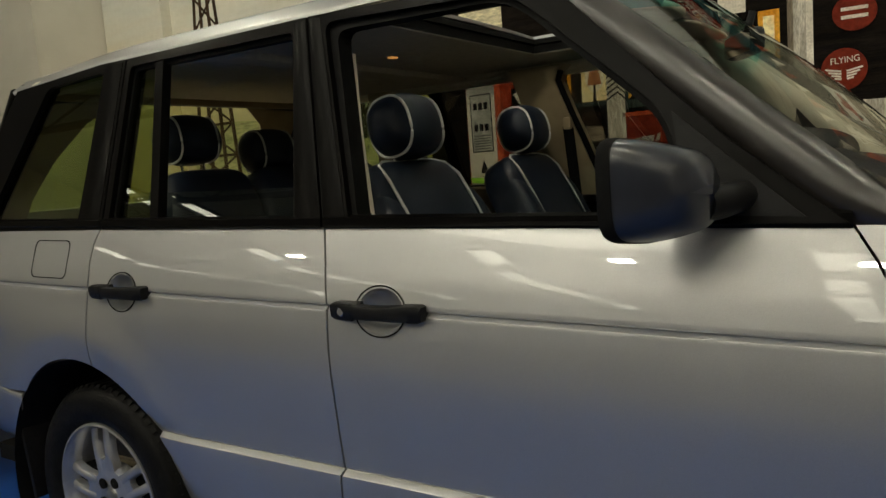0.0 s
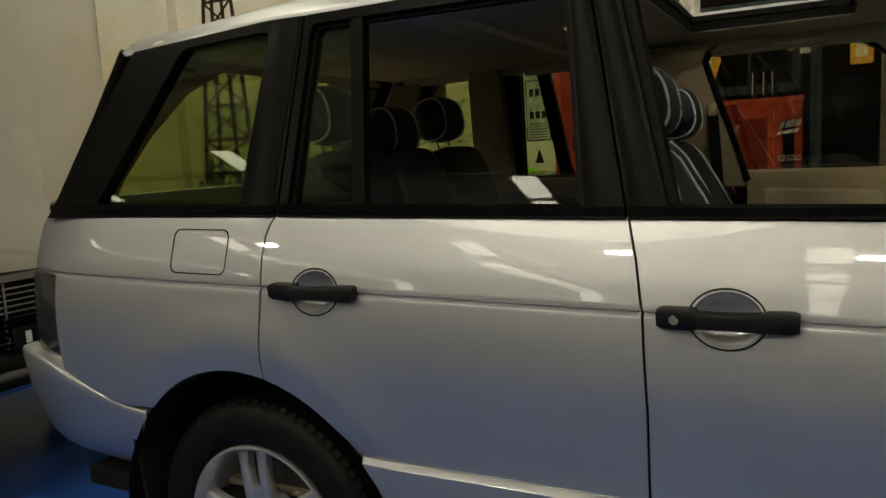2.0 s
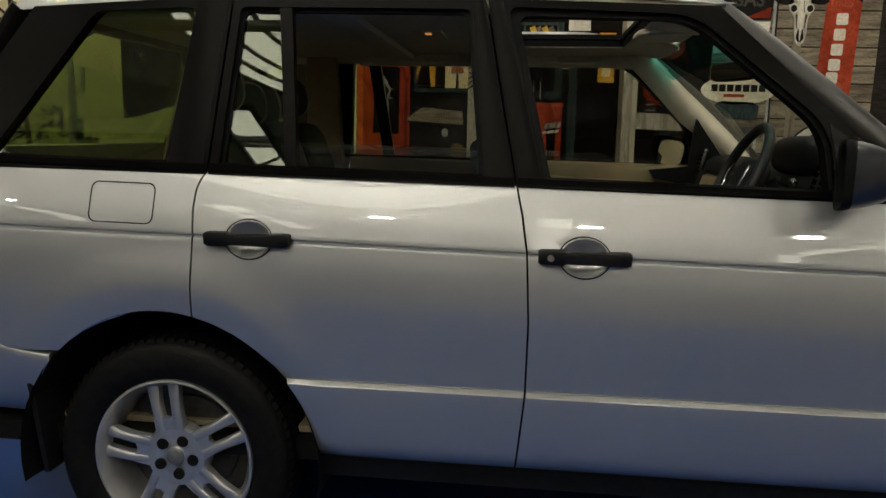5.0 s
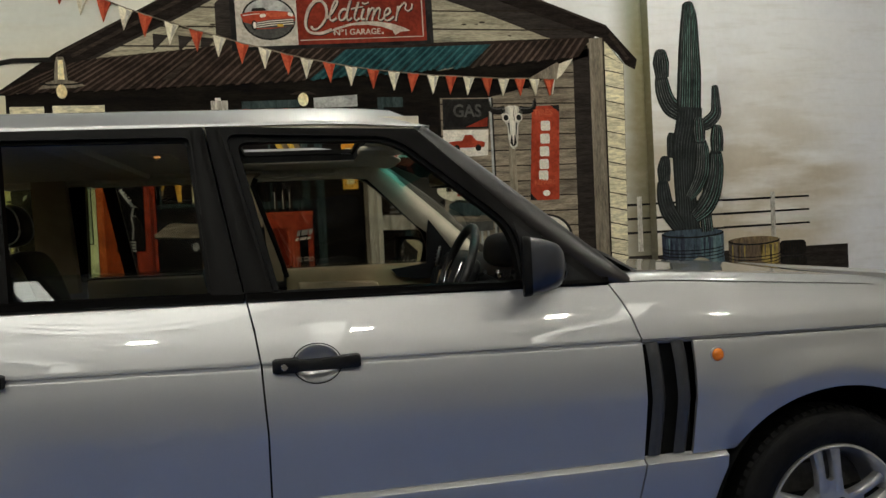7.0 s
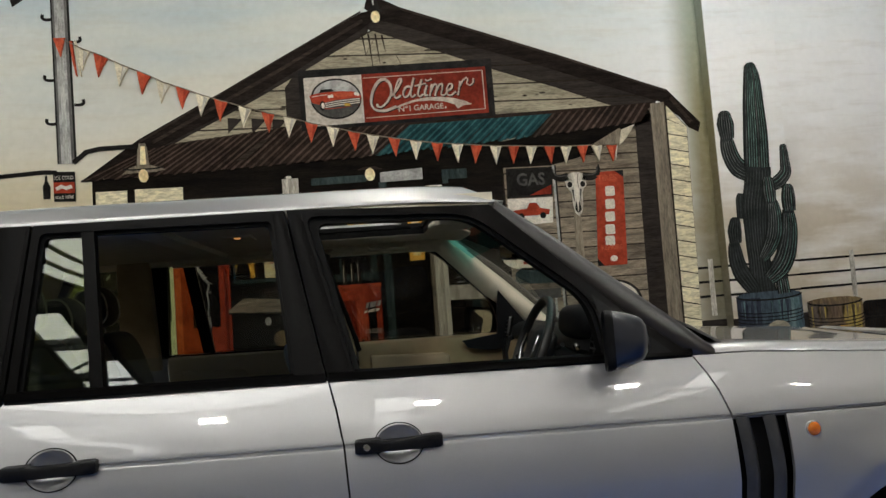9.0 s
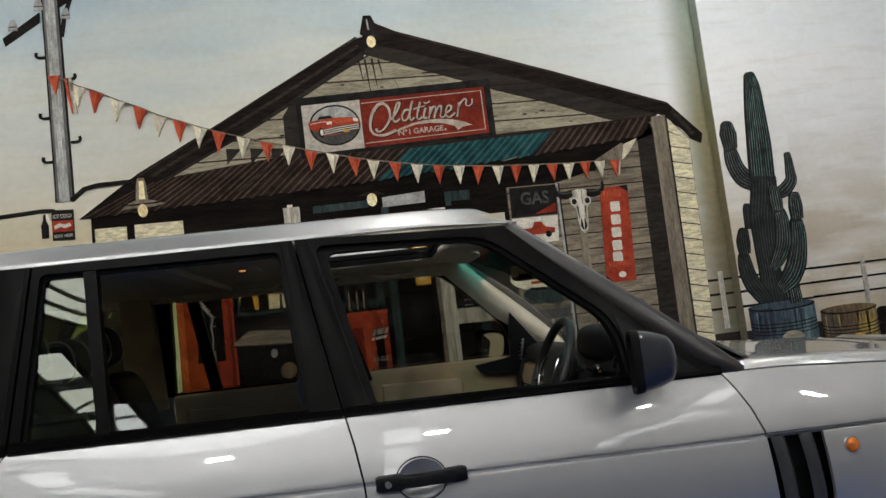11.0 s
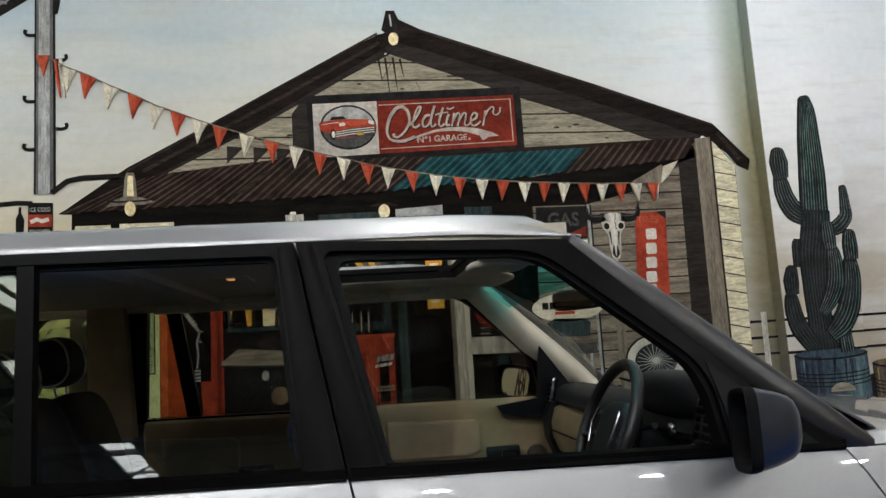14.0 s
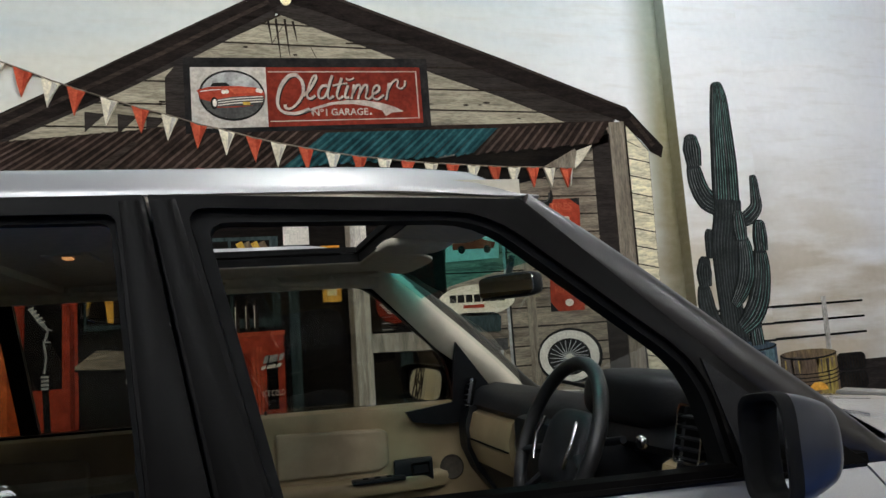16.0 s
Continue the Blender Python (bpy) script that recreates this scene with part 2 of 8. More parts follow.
def text_mesh(name, body, size, to3d, mat, parent=None, shear=0.0, depth=0.0012, width=None, align="CENTER", bold=0.0):
    """Flat letters in the built-in font, laid out by to3d(a, b, depth)."""
    cu = bpy.data.curves.new(name, "FONT")
    cu.body, cu.size, cu.shear, cu.align_x, cu.align_y = body, size, shear, align, "CENTER"
    cu.extrude, cu.offset, cu.resolution_u = 0.0, bold, 3
    tmp = bpy.data.objects.new("letters", cu)
    scene.collection.objects.link(tmp)
    bpy.context.view_layer.update()
    me = bpy.data.meshes.new_from_object(tmp.evaluated_get(bpy.context.evaluated_depsgraph_get()))
    bpy.data.objects.remove(tmp)
    xs = [v.co.x for v in me.vertices]
    if width and xs:
        k = width / (max(xs) - min(xs))
    else:
        k = 1.0
    for v in me.vertices:
        v.co = to3d(v.co.x * k, v.co.y, 0.0)
    me.materials.clear()
    return finish(name, me, mat, parent)


def smoothstep(a, b, x):
    t = min(1.0, max(0.0, (x - a) / (b - a)))
    return t * t * (3 - 2 * t)


def interp(knots, x):
    if x <= knots[0][0]:
        return knots[0][1]
    for (x0, y0), (x1, y1) in zip(knots, knots[1:]):
        if x <= x1:
            return y0 + (y1 - y0) * (x - x0) / (x1 - x0)
    return knots[-1][1]


# ---- the hall ----
def slab(name, lo, hi, mat, label, kind="structure"):
    c = [(a + b) / 2 for a, b in zip(lo, hi)]
    s = [b - a for a, b in zip(lo, hi)]
    ob = box(name, s, (0, 0, 0), mat)
    ob.location = c
    return tagged(ob, label, "", "", kind)


# blue floor stops at y -3.6; unseen grey beyond shapes the body's reflections
slab("floor", (-15.3, -17.3, -0.2), (8.3, 3.4, -0.004), FLOOR_GREY, "unseen grey floor beyond the blue, added for the car's reflections")
slab("floor_bay", (-15.0, -3.6, -0.004), (8.0, WALL, 0.0), FLOOR_BLUE, "blue epoxy floor, stopped short to limit blue in reflections")
slab("ceiling", (-15.3, -17.3, CEIL), (8.3, 3.4, CEIL + 0.2), CEIL_WHITE, "white sheet roof of the hall")
# unseen wall, its dark colour set to dim what the car reflects
slab("wall_south", (-15.3, -17.3, 0.0), (8.3, -17.0, CEIL), WALL_DARK, "unseen closing wall, dark to dim the car's reflections")
slab("wall_east", (8.0, -17.0, 0.0), (8.3, WALL, CEIL), WALL_PLAIN, "cream plaster wall of the hall")
slab("wall_west", (-15.3, -17.0, 0.0), (-15.0, WALL, CEIL), WALL_PLAIN, "cream plaster wall of the hall")

for i, y in enumerate((-14.6, -11.1, -7.6, -4.1, -0.6)):
    truss = thing("roof_truss", "dark painted steel roof truss under the ceiling", "truss", "roof trusses", "", (0, y, 0))
    for nm, z in (("top_chord", CEIL - 0.08), ("bottom_chord", CEIL - 0.62)):
        box(nm, (22.9, 0.09, 0.08), (-3.5, 0, z), STEEL_DARK, truss)
    for k in range(21):
        x = -14.3 + k * 1.07
        s = 1 if k % 2 else -1
        tube("web_bar", [(x - 0.5 * s, 0, CEIL - 0.1), (x + 0.5 * s, 0, CEIL - 0.6)], 0.022, STEEL_DARK, truss, 6)


def strip_light(x, y, z, length, along_x=True):
    e = thing("strip_light", "lit short twin-tube batten; those not reflected in the car are added", "lamp", "ceiling lights", "", (x, y, z))
    s = (length, 0.16, 0.06) if along_x else (0.16, length, 0.06)
    box("housing", s, (0, 0, 0.05), CEIL_WHITE, e, 0.01)
    for d in (-0.045, 0.045):
        a, b = ((-length / 2, d, 0), (length / 2, d, 0)) if along_x else ((d, -length / 2, 0), (d, length / 2, 0))
        tube("fluorescent_tube", [a, b], 0.016, TUBE, e, 8)
    for q in (-0.4, 0.4):
        p = (q * length, 0, 0) if along_x else (0, q * length, 0)
        tube("hanger", [(p[0], p[1], 0.08), (p[0], p[1], CEIL - z)], 0.006, STEEL_DARK, e, 6)
    return e


# y -6.2 row follows reflections; other rows unseen, added to brighten car and mural
for x, y in ((-6.9, -6.2), (-1.72, -6.2), (0.88, -6.2), (3.45, -6.2), (6.03, -6.2), (-1.9, -2.0), (1.3, -2.0), (-4.9, -2.0), (4.3, -2.0), (-3.0, 1.0), (0.4, 1.0), (3.1, 1.0)):
    strip_light(x, y, 4.75 if y < -6 else 4.5, 0.29, along_x=True)


def skylight(x, y0, y1, w):
    e = thing("skylight", "long glazed roof light with dark glazing bars", "skylight", "roof lights", "", (x, 0, CEIL - 0.02))
    n = round((y1 - y0) / 1.05)
    step = (y1 - y0) / n
    for k in range(n):
        box("skylight_pane", (w, step - 0.07, 0.012), (0, y0 + step * (k + 0.5), 0), DAYLIGHT, e)
    for k in range(n + 1):
        box("glazing_bar", (w + 0.1, 0.06, 0.06), (0, y0 + step * k, -0.01), STEEL_DARK, e)
    for s in (-1, 1):
        box("skylight_kerb", (0.06, y1 - y0 + 0.06, 0.08), (s * (w / 2 + 0.03), (y0 + y1) / 2, -0.01), STEEL_DARK, e)


for x in (-13.3, -8.7, -4.1, 0.5, 5.1):
    skylight(x, -14.6, -6.75, 0.5)


def round_skylight(x, y):
    """A round roof light: pale concentric rings of glazing with dark bars between."""
    e = thing("round_skylight", "round glazed roof light with dark ring bars", "skylight", "roof lights", "", (x, y, CEIL - 0.02))
    edge = [0.80, 1.06, 1.12, 1.50, 1.56, 1.78, 1.84, 2.05]
    for k in range(0, 8, 2):
        for nm, ra, rb, mat, dz in (("skylight_ring", edge[k], edge[k + 1], DAYLIGHT, 0.0), ("ring_bar", edge[k + 1], edge[k + 1] + 0.06, STEEL_DARK, -0.02)):
            v, f = [], []
            for i in range(48):
                a = 2 * math.pi * i / 48
                for r, z in ((ra, dz), (rb, dz), (rb, dz + 0.02), (ra, dz + 0.02)):
                    v.append((r * math.cos(a), r * math.sin(a), z))
            for i in range(48):
                j = (i + 1) % 48
                for q in range(4):
                    f.append((i * 4 + q, i * 4 + (q + 1) % 4, j * 4 + (q + 1) % 4, j * 4 + q))
            obj(nm, v, f, mat, e)


round_skylight(-2.0, -4.7)


# ---- the silver car ----
WIDTH = 1.93
REAR_HUB, FRONT_HUB = (-1.045, 0.365), (1.83, 0.368)
suv = thing("suv", "silver four-wheel-drive estate car with black pillars and an open front window", "car")

# body side: inward offset against nominal height
def spline(knots, n=5):
    """A smooth run through (z, y) knots."""
    out = []
    k = len(knots)
    for i in range(k - 1):
        p0, p1, p2, p3 = knots[max(i - 1, 0)], knots[i], knots[i + 1], knots[min(i + 2, k - 1)]
        m1 = (p2[1] - p0[1]) / (p2[0] - p0[0])
        m2 = (p3[1] - p1[1]) / (p3[0] - p1[0])
        h = p2[0] - p1[0]
        for j in range(n):
            t = j / n
            y = ((2 * t ** 3 - 3 * t ** 2 + 1) * p1[1] + (t ** 3 - 2 * t ** 2 + t) * h * m1
                 + (-2 * t ** 3 + 3 * t ** 2) * p2[1] + (t ** 3 - t ** 2) * h * m2)
            out.append((p1[0] + h * t, y))
    return out + [knots[-1]]


# sill, ledge, lower side, groove, upper side
SIDE = (spline([(0.40, 0.055), (0.43, 0.022), (0.47, 0.006), (0.55, -0.006), (0.629, -0.0130)], 3)
        + [(0.6405, -0.0124), (0.6420, -0.0112), (0.6490, 0.0035), (0.6515, 0.0065), (0.656, 0.0025)]
        + spline([(0.662, 0.0015), (0.72, -0.004), (0.80, -0.0115), (0.87, -0.0160), (0.93, -0.0142), (0.98, -0.0093), (1.0325, -0.0008)], 4)
        + [(1.0340, -0.0002), (1.0350, 0.0011), (1.0412, 0.0088), (1.0424, 0.0106), (1.0468, 0.0030), (1.0480, 0.0023)]
        + spline([(1.0545, 0.0030), (1.10, 0.0150), (1.14, 0.0282), (1.18, 0.0422), (1.205, 0.0515), (1.222, 0.0585)], 4))


def rake(zn):
    return smoothstep(0.66, 1.0, zn)


def side_z(x, zn):
    return zn - 0.019 * rake(zn) * x - 0.060 * max(0.0, x - 1.25) * smoothstep(1.08, 1.222, zn)


def side_y(x, zn):
    y = interp(SIDE, zn)
    if x < -1.35:
        y += 0.055 * ((-1.35 - x) / 0.55) ** 4
    if x > 1.25:
        y += 0.03 * ((x - 1.25) / 1.2) ** 2 + 0.16 * max(0.0, (x - 2.3) / 0.4) ** 2.2
    for (hx, hz), rr in ((REAR_HUB, 0.465), (FRONT_HUB, 0.475)):
        r = math.hypot(x - hx, zn - hz)
        if zn > 0.36:
            d = r - rr
            y -= 0.010 * (1 - smoothstep(0.05, 0.19, d)) * smoothstep(0.62, 0.74, zn) * (1 - smoothstep(0.95, 1.030, zn))
            y -= (-0.006 + 0.0060 * min(max(d, 0.0), 0.075) / 0.075) * (1 - smoothstep(0.072, 0.098, d))
    return y


GAP_B = [(0.40, -0.012), (0.65, 0.010), (0.85, 0.012), (1.04, 0.002), (1.14, -0.014), (1.222, -0.033)]
GAP_C = [(0.40, -0.945), (0.84, -0.945), (1.04, -0.944), (1.12, -0.948), (1.17, -0.945), (1.20, -0.935), (1.222, -0.918)]
GAP_F = [(0.40, 1.068), (0.50, 1.105), (0.64, 1.138), (0.85, 1.150), (1.04, 1.147), (1.12, 1.122), (1.17, 1.098), (1.222, 1.066)]
ZLEV = [z for z, _ in SIDE]


def dense(a, b, step, spots):
    out = [a]
    while out[-1] < b - 1e-6:
        x = out[-1]
        s = step
        for c, r in spots:
            if c - r - step < x < c + r:
                s = min(s, 0.008)
        out.append(min(b, x + s))
    return out


def side_panel(name, left, right, z0, z1, holes=(), spots=(), step=0.035, label="", parent=None, zspots=()):
    """A pressed body panel between two curved shut lines; holes are discs cut out of it."""
    levels = [z for z in ZLEV if z0 <= z <= z1]
    for c, r in zspots:
        levels += [c - r + 0.008 * i for i in range(int(2 * r / 0.008) + 1)]
    keep = sorted(z for z in set([z for z in ZLEV if z0 <= z <= z1] + [z0, z1]))
    extra = [z for z in levels if z0 < z < z1 and min(abs(z - q) for q in keep) > 0.003]
    lv = sorted(keep + extra)
    base = dense(interp(left, 1.04), interp(right, 1.04), step, spots)
    us = [(x - base[0]) / (base[-1] - base[0]) for x in base]
    pts = [[(interp(left, z) + u * (interp(right, z) - interp(left, z)), z) for u in us] for z in lv]
    inside = lambda x, z: any(math.hypot(x - h[0], (z - h[1]) / (h[3] if len(h) > 3 else 1)) < h[2] for h in holes)
    raw = [[inside(*p) for p in row] for row in pts]
    verts, faces = [], []
    for row in pts:
        for x, z in row:
            for h in holes:
                hx, hz, hr = h[:3]
                d = math.hypot(x - hx, (z - hz) / (h[3] if len(h) > 3 else 1))
                if d < hr and d > 1e-6:
                    x, z = hx + (x - hx) * hr / d, hz + (z - hz) * hr / d
            verts.append((x, side_y(x, z), side_z(x, z)))
    w = len(us)
    for i in range(len(lv) - 1):
        for j in range(w - 1):
            if not (raw[i][j] and raw[i][j + 1] and raw[i + 1][j] and raw[i + 1][j + 1]):
                faces.append((i * w + j, i * w + j + 1, (i + 1) * w + j + 1, (i + 1) * w + j))
    ob = obj(name, verts, faces, PAINT, parent or suv, True, label, 34)
    thicken(ob, 0.012, (0, -1, 0), 30)
    return ob


def offset_line(line, d):
    return [(z, x + d) for z, x in line]


G = 0.0028
R_ARCH = (*REAR_HUB, 0.465)
F_ARCH = (*FRONT_HUB, 0.475)
HX_F, HX_R, HZ = 0.156, -0.778, 1.041
CUP = 0.066
SQUASH = 0.80            # the cups are wider than high
quarter_l = [(0.40, -1.80), (0.80, -1.90), (1.06, -1.905), (1.15, -1.90), (1.222, -1.84)]

rear_quarter = side_panel("rear_quarter_panel", [(0.66, -1.74), (0.80, -1.755), (1.036, -1.752), (1.042, -1.90), (1.18, -1.895), (1.222, -1.85)],
                          offset_line(GAP_C, -G), 0.70, 1.222, [R_ARCH], step=0.018)
rear_door = side_panel("rear_door", offset_line(GAP_C, G), offset_line(GAP_B, -G), 0.41, 1.222,
                       [R_ARCH, (HX_R, HZ - 0.001, CUP, SQUASH)], [(HX_R, 0.074), (-0.665, 0.05)], zspots=[(HZ - 0.001, 0.062)], label="silver rear door with its window part lowered")
front_door = side_panel("front_door", offset_line(GAP_B, G), offset_line(GAP_F, -G), 0.41, 1.222,
                        [(HX_F, HZ - 0.001, CUP, SQUASH)], [(HX_F, 0.074)], zspots=[(HZ - 0.001, 0.062)], label="silver front door with its window lowered")
# front wing: above the crease, below it behind the vents, and the sill piece
NOSE = [(0.40, 2.62), (1.222, 2.62)]
wing = side_panel("front_wing", offset_line(GAP_F, G), NOSE, 1.040, 1.222, label="silver upper front wing")
VENT_R = [(0.40, 1.288), (0.64, 1.298), (0.85, 1.316), (1.04, 1.315)]
wing_low = side_panel("lower_front_wing", VENT_R, NOSE, 0.655, 1.037, [F_ARCH], step=0.018, label="silver front wing round the wheel arch")
wing_sill = side_panel("sill_end", offset_line(GAP_F, G), [(0.40, 1.40), (1.2, 1.46)], 0.43, 0.652, [F_ARCH], step=0.02)
# rear bumper side
def bumper_side():
    rows = []
    drops = [(0.0, 0.050), (0.001, 0.012), (0.0025, 0.002), (0.005, -0.003), (0.010, -0.0055), (0.03, -0.0045), (0.06, 0.0005), (0.10, 0.009), (0.14, 0.020), (0.18, 0.034), (0.22, 0.054), (0.25, 0.080)]
    for i in range(31):
        u = i / 30
        x0 = -2.045 + 0.645 * u
        zt = 0.818 - 0.127 * smoothstep(0.10, 1.0, u) + 0.010 * u * (1 - u)
        row = []
        for dr, dy in drops:
            z = zt - dr * (zt - 0.44) / 0.29
            hz = min(max(z, 0.44) - REAR_HUB[1], 0.46)
            xf = REAR_HUB[0] - math.sqrt(0.466 ** 2 - hz ** 2)
            x = -2.045 + (min(xf, -1.40) + 2.045) * u
            row.append((x, 0.0 + 0.075 * (max(0.0, -1.60 - x) / 0.445) ** 3 + dy, z))
        rows.append(row)
    return rows


b_rows = bumper_side()
bv_ = [p for r in b_rows for p in r]
bw_ = len(b_rows[0])
bumper = obj("rear_bumper", bv_, [(i * bw_ + j, i * bw_ + j + 1, (i + 1) * bw_ + j + 1, (i + 1) * bw_ + j) for i in range(30) for j in range(bw_ - 1)], PAINT, suv, True, "silver painted rear bumper", 50)
thicken(bumper, 0.012, (0, -1, 0), 50)

# everything on the hidden side shares the same pressings
def mirrored(ob):
    o = ob.copy()
    scene.collection.objects.link(o)
    o.parent = ob.parent
    o.matrix_local = Matrix.Translation((0, WIDTH, 0)) @ Matrix.Diagonal((1, -1, 1, 1))
    return o


for o in (rear_quarter, rear_door, front_door, wing, wing_low, wing_sill, bumper):
    mirrored(o)


def hidden_body():
    """Dark inner body behind the shut lines, floor pan and wheel housings."""
    for ys in (0.066, WIDTH - 0.066):
        box("inner_door", (1.93, 0.04, 0.29), (0.08, ys, 0.995), MATT_BLACK, suv)
        box("inner_sill", (1.58, 0.04, 0.45), (0.255, ys, 0.624), MATT_BLACK, suv)
    box("inner_quarter", (0.9, 0.03, 0.34), (-1.35, 0.085, 1.035), MATT_BLACK, suv)
    box("inner_wing", (1.3, 0.04, 0.24), (1.85, 0.11, 0.99), MATT_BLACK, suv)
    box("floor_pan", (4.2, 1.76, 0.06), (0.3, WIDTH / 2, 0.40), MATT_BLACK, suv)
    # unseen pale sheet, added to throw light up at the headliner
    box("floor_carpet", (2.55, 1.66, 0.02), (-0.30, WIDTH / 2, 0.445), BOUNCE_BEIGE, suv, 0.004, label="unseen beige floor sheet, added to bounce light onto the headliner")
    box("sill_skirt", (1.75, 0.05, 0.10), (0.28, 0.085, 0.385), BLACK_PLASTIC, suv, 0.012)
    for hx, hz in (REAR_HUB, FRONT_HUB):
        v, f = [], []
        n = 26
        for i in range(n + 1):
            a = math.pi * (-0.06 + 1.12 * i / n)
            for y, r in ((-0.006, 0.4675), (0.06, 0.462), (0.42, 0.455), (0.42, 0.02)):
                v.append((hx + r * math.cos(a), y, hz + r * math.sin(a)))
        for i in range(n):
            for k in range(3):
                f.append((i * 4 + k, i * 4 + k + 1, i * 4 + k + 5, i * 4 + k + 4))
        liner = obj("wheel_arch_liner", v, f, MATT_BLACK, suv, True, auto=50)
        mirrored(liner)
    box("mud_flap", (0.02, 0.26, 0.34), (-1.468, 0.145, 0.47), BLACK_PLASTIC, suv, 0.006, (0, -8, 0))


hidden_body()


on_side = lambda a, b, d: (a, side_y(a, b) + d, side_z(a, b))


# door handles with their pressed cups
def handle_set(cx, door, lock):
    y0 = side_y(cx, HZ)
    z0 = side_z(cx, HZ)
    prof = [(CUP + 0.001, -0.001), (CUP - 0.003, -0.001), (CUP - 0.006, 0.008), (0.052, 0.020), (0.030, 0.027), (0.0005, 0.029)]
    v, f = lathe_mesh(prof, 40)
    cup = obj("handle_cup", [(x + cx, y + interp(SIDE, HZ - 0.001 + z * SQUASH), z * SQUASH + z0 - 0.001) for x, y, z in v], f, PAINT, door, True, auto=60)
    gp = [(cx + (CUP + 0.0045) * math.cos(2 * math.pi * k / 40), HZ - 0.001 + (CUP * SQUASH + 0.0042) * math.sin(2 * math.pi * k / 40)) for k in range(40)]
    gq = [(cx + (CUP + 0.0012) * math.cos(2 * math.pi * k / 40), HZ - 0.001 + (CUP * SQUASH + 0.0010) * math.sin(2 * math.pi * k / 40)) for k in range(40)]
    ring("cup_gap", gp, gq, lambda a, b, d: on_side(a, b, d - 0.0022), 0.004, MATT_BLACK, door)
    lo, hi = cx - 0.124, cx + 0.122
    h = 0.0185
    # gripping bar: flat-fronted, slightly bowed, rounded ends
    v, f = [], []
    n = 26
    for i in range(n + 1):
        t = i / n
        x = lo + (hi - lo) * t
        end = min(1.0, min(t, 1 - t) / 0.03)
        hh = h * (0.80 + 0.20 * math.sqrt(end)) * (1.08 if t < 0.27 else 0.86 + 0.16 * smoothstep(0.5, 0.95, t))
        bow = 0.012 * math.sin(math.pi * t)
        yf = y0 - 0.030 - bow
        yb = y0 - 0.008 - bow if 0.27 < t < 0.80 else y0 + 0.012
        for dz, dy in ((-1, 0.004), (-0.8, 0.0), (0.55, -0.003), (0.9, 0.0), (1, 0.005)):
            v.append((x, yf + dy, z0 + dz * hh))
        v += [(x, yb, z0 + hh), (x, yb, z0 - hh)]
    for i in range(n):
        for k in range(7):
            k2 = (k + 1) % 7
            f.append((i * 7 + k, i * 7 + k2, (i + 1) * 7 + k2, (i + 1) * 7 + k))
    f += [tuple(range(7))[::-1], tuple(n * 7 + k for k in range(7))]
    obj("handle", v, f, BLACK_PLASTIC, door, True, "black door handle", 40)
    if lock:
        v, f = lathe_mesh([(0.0005, -0.004), (0.0085, -0.004), (0.0105, -0.002), (0.011, 0.006)], 20)
        obj("key_lock", [(x + lo + 0.034, y + y0 - 0.034, z + z0) for x, y, z in v], f, CHROME, door, True, "chrome key lock", 40)
    box("handle_split", (0.0016, 0.012, 2.1 * h), (lo + 0.066, y0 - 0.034, z0), MATT_BLACK, door)


handle_set(HX_F, front_door, True)
handle_set(HX_R, rear_door, False)

# fuel flap with its dark shut line
def rounded_rect(x0, x1, z0, z1, r, n=5):
    out = []
    for cx, cz, a0 in ((x1 - r, z1 - r, 0), (x0 + r, z1 - r, 90), (x0 + r, z0 + r, 180), (x1 - r, z0 + r, 270)):
        for i in range(n + 1):
            a = radians(a0 + 90 * i / n)
            out.append((cx + r * math.cos(a), cz + r * math.sin(a)))
    return out


out_l = rounded_rect(-1.262, -1.066, 1.066, 1.182, 0.022)
in_l = rounded_rect(-1.259, -1.069, 1.069, 1.179, 0.020)
ring("flap_gap", out_l, in_l, lambda a, b, d: on_side(a, b, d - 0.0016), 0.004, MATT_BLACK, rear_quarter)

# side vents: two upright black louvres in a dark recess
vents = box("vent_recess", (0.17, 0.02, 0.385), (1.228, 0.045, 0.845), MATT_BLACK, suv)
for x_top, w in ((1.155, 0.070), (1.240, 0.070)):
    v, f = [], []
    n = 16
    for i in range(n + 1):
        zn = 0.662 + (1.036 - 0.662) * i / n
        xs = x_top + (interp(GAP_F, zn) - 1.147) + 0.002
        bend = 0.006 * math.sin(math.pi * i / n)
        for u, d in ((0, 0.004), (0.08, -0.001), (0.50, 0.001), (0.64, 0.010), (0.78, 0.030)):
            v.append((xs + u * w + bend, side_y(1.2, zn) + d, side_z(xs, zn)))
    for i in range(n):
        for k in range(4):
            a = i * 5 + k
            f.append((a, a + 1, a + 6, a + 5))
    lv = obj("vent_louvre", v, f, VENT_GREY, suv, True, "black side vent louvre", 50)
    thicken(lv, 0.004, (0, -1, 0), 50)

# indicator repeater
ind = thing("indicator", "", "")
ind.parent = suv
v, f = lathe_mesh([(0.0005, -0.014), (0.010, -0.013), (0.018, -0.009), (0.0215, -0.003), (0.022, 0.004)], 28)
yi = side_y(1.392, 0.985)
obj("lens", [(x * 0.95 + 1.392, y + yi, z + 0.962) for x, y, z in v], f, AMBER, ind, True, "amber indicator lens", 60)
v, f = lathe_mesh([(0.021, -0.004), (0.0235, -0.004), (0.0245, 0.0), (0.0245, 0.004)], 28)
obj("bezel", [(x + 1.392, y + yi, z + 0.962) for x, y, z in v], f, PAINT, ind, True, "", 60)

# tail lamp wrapping the corner
v, f = [], []
n = 10
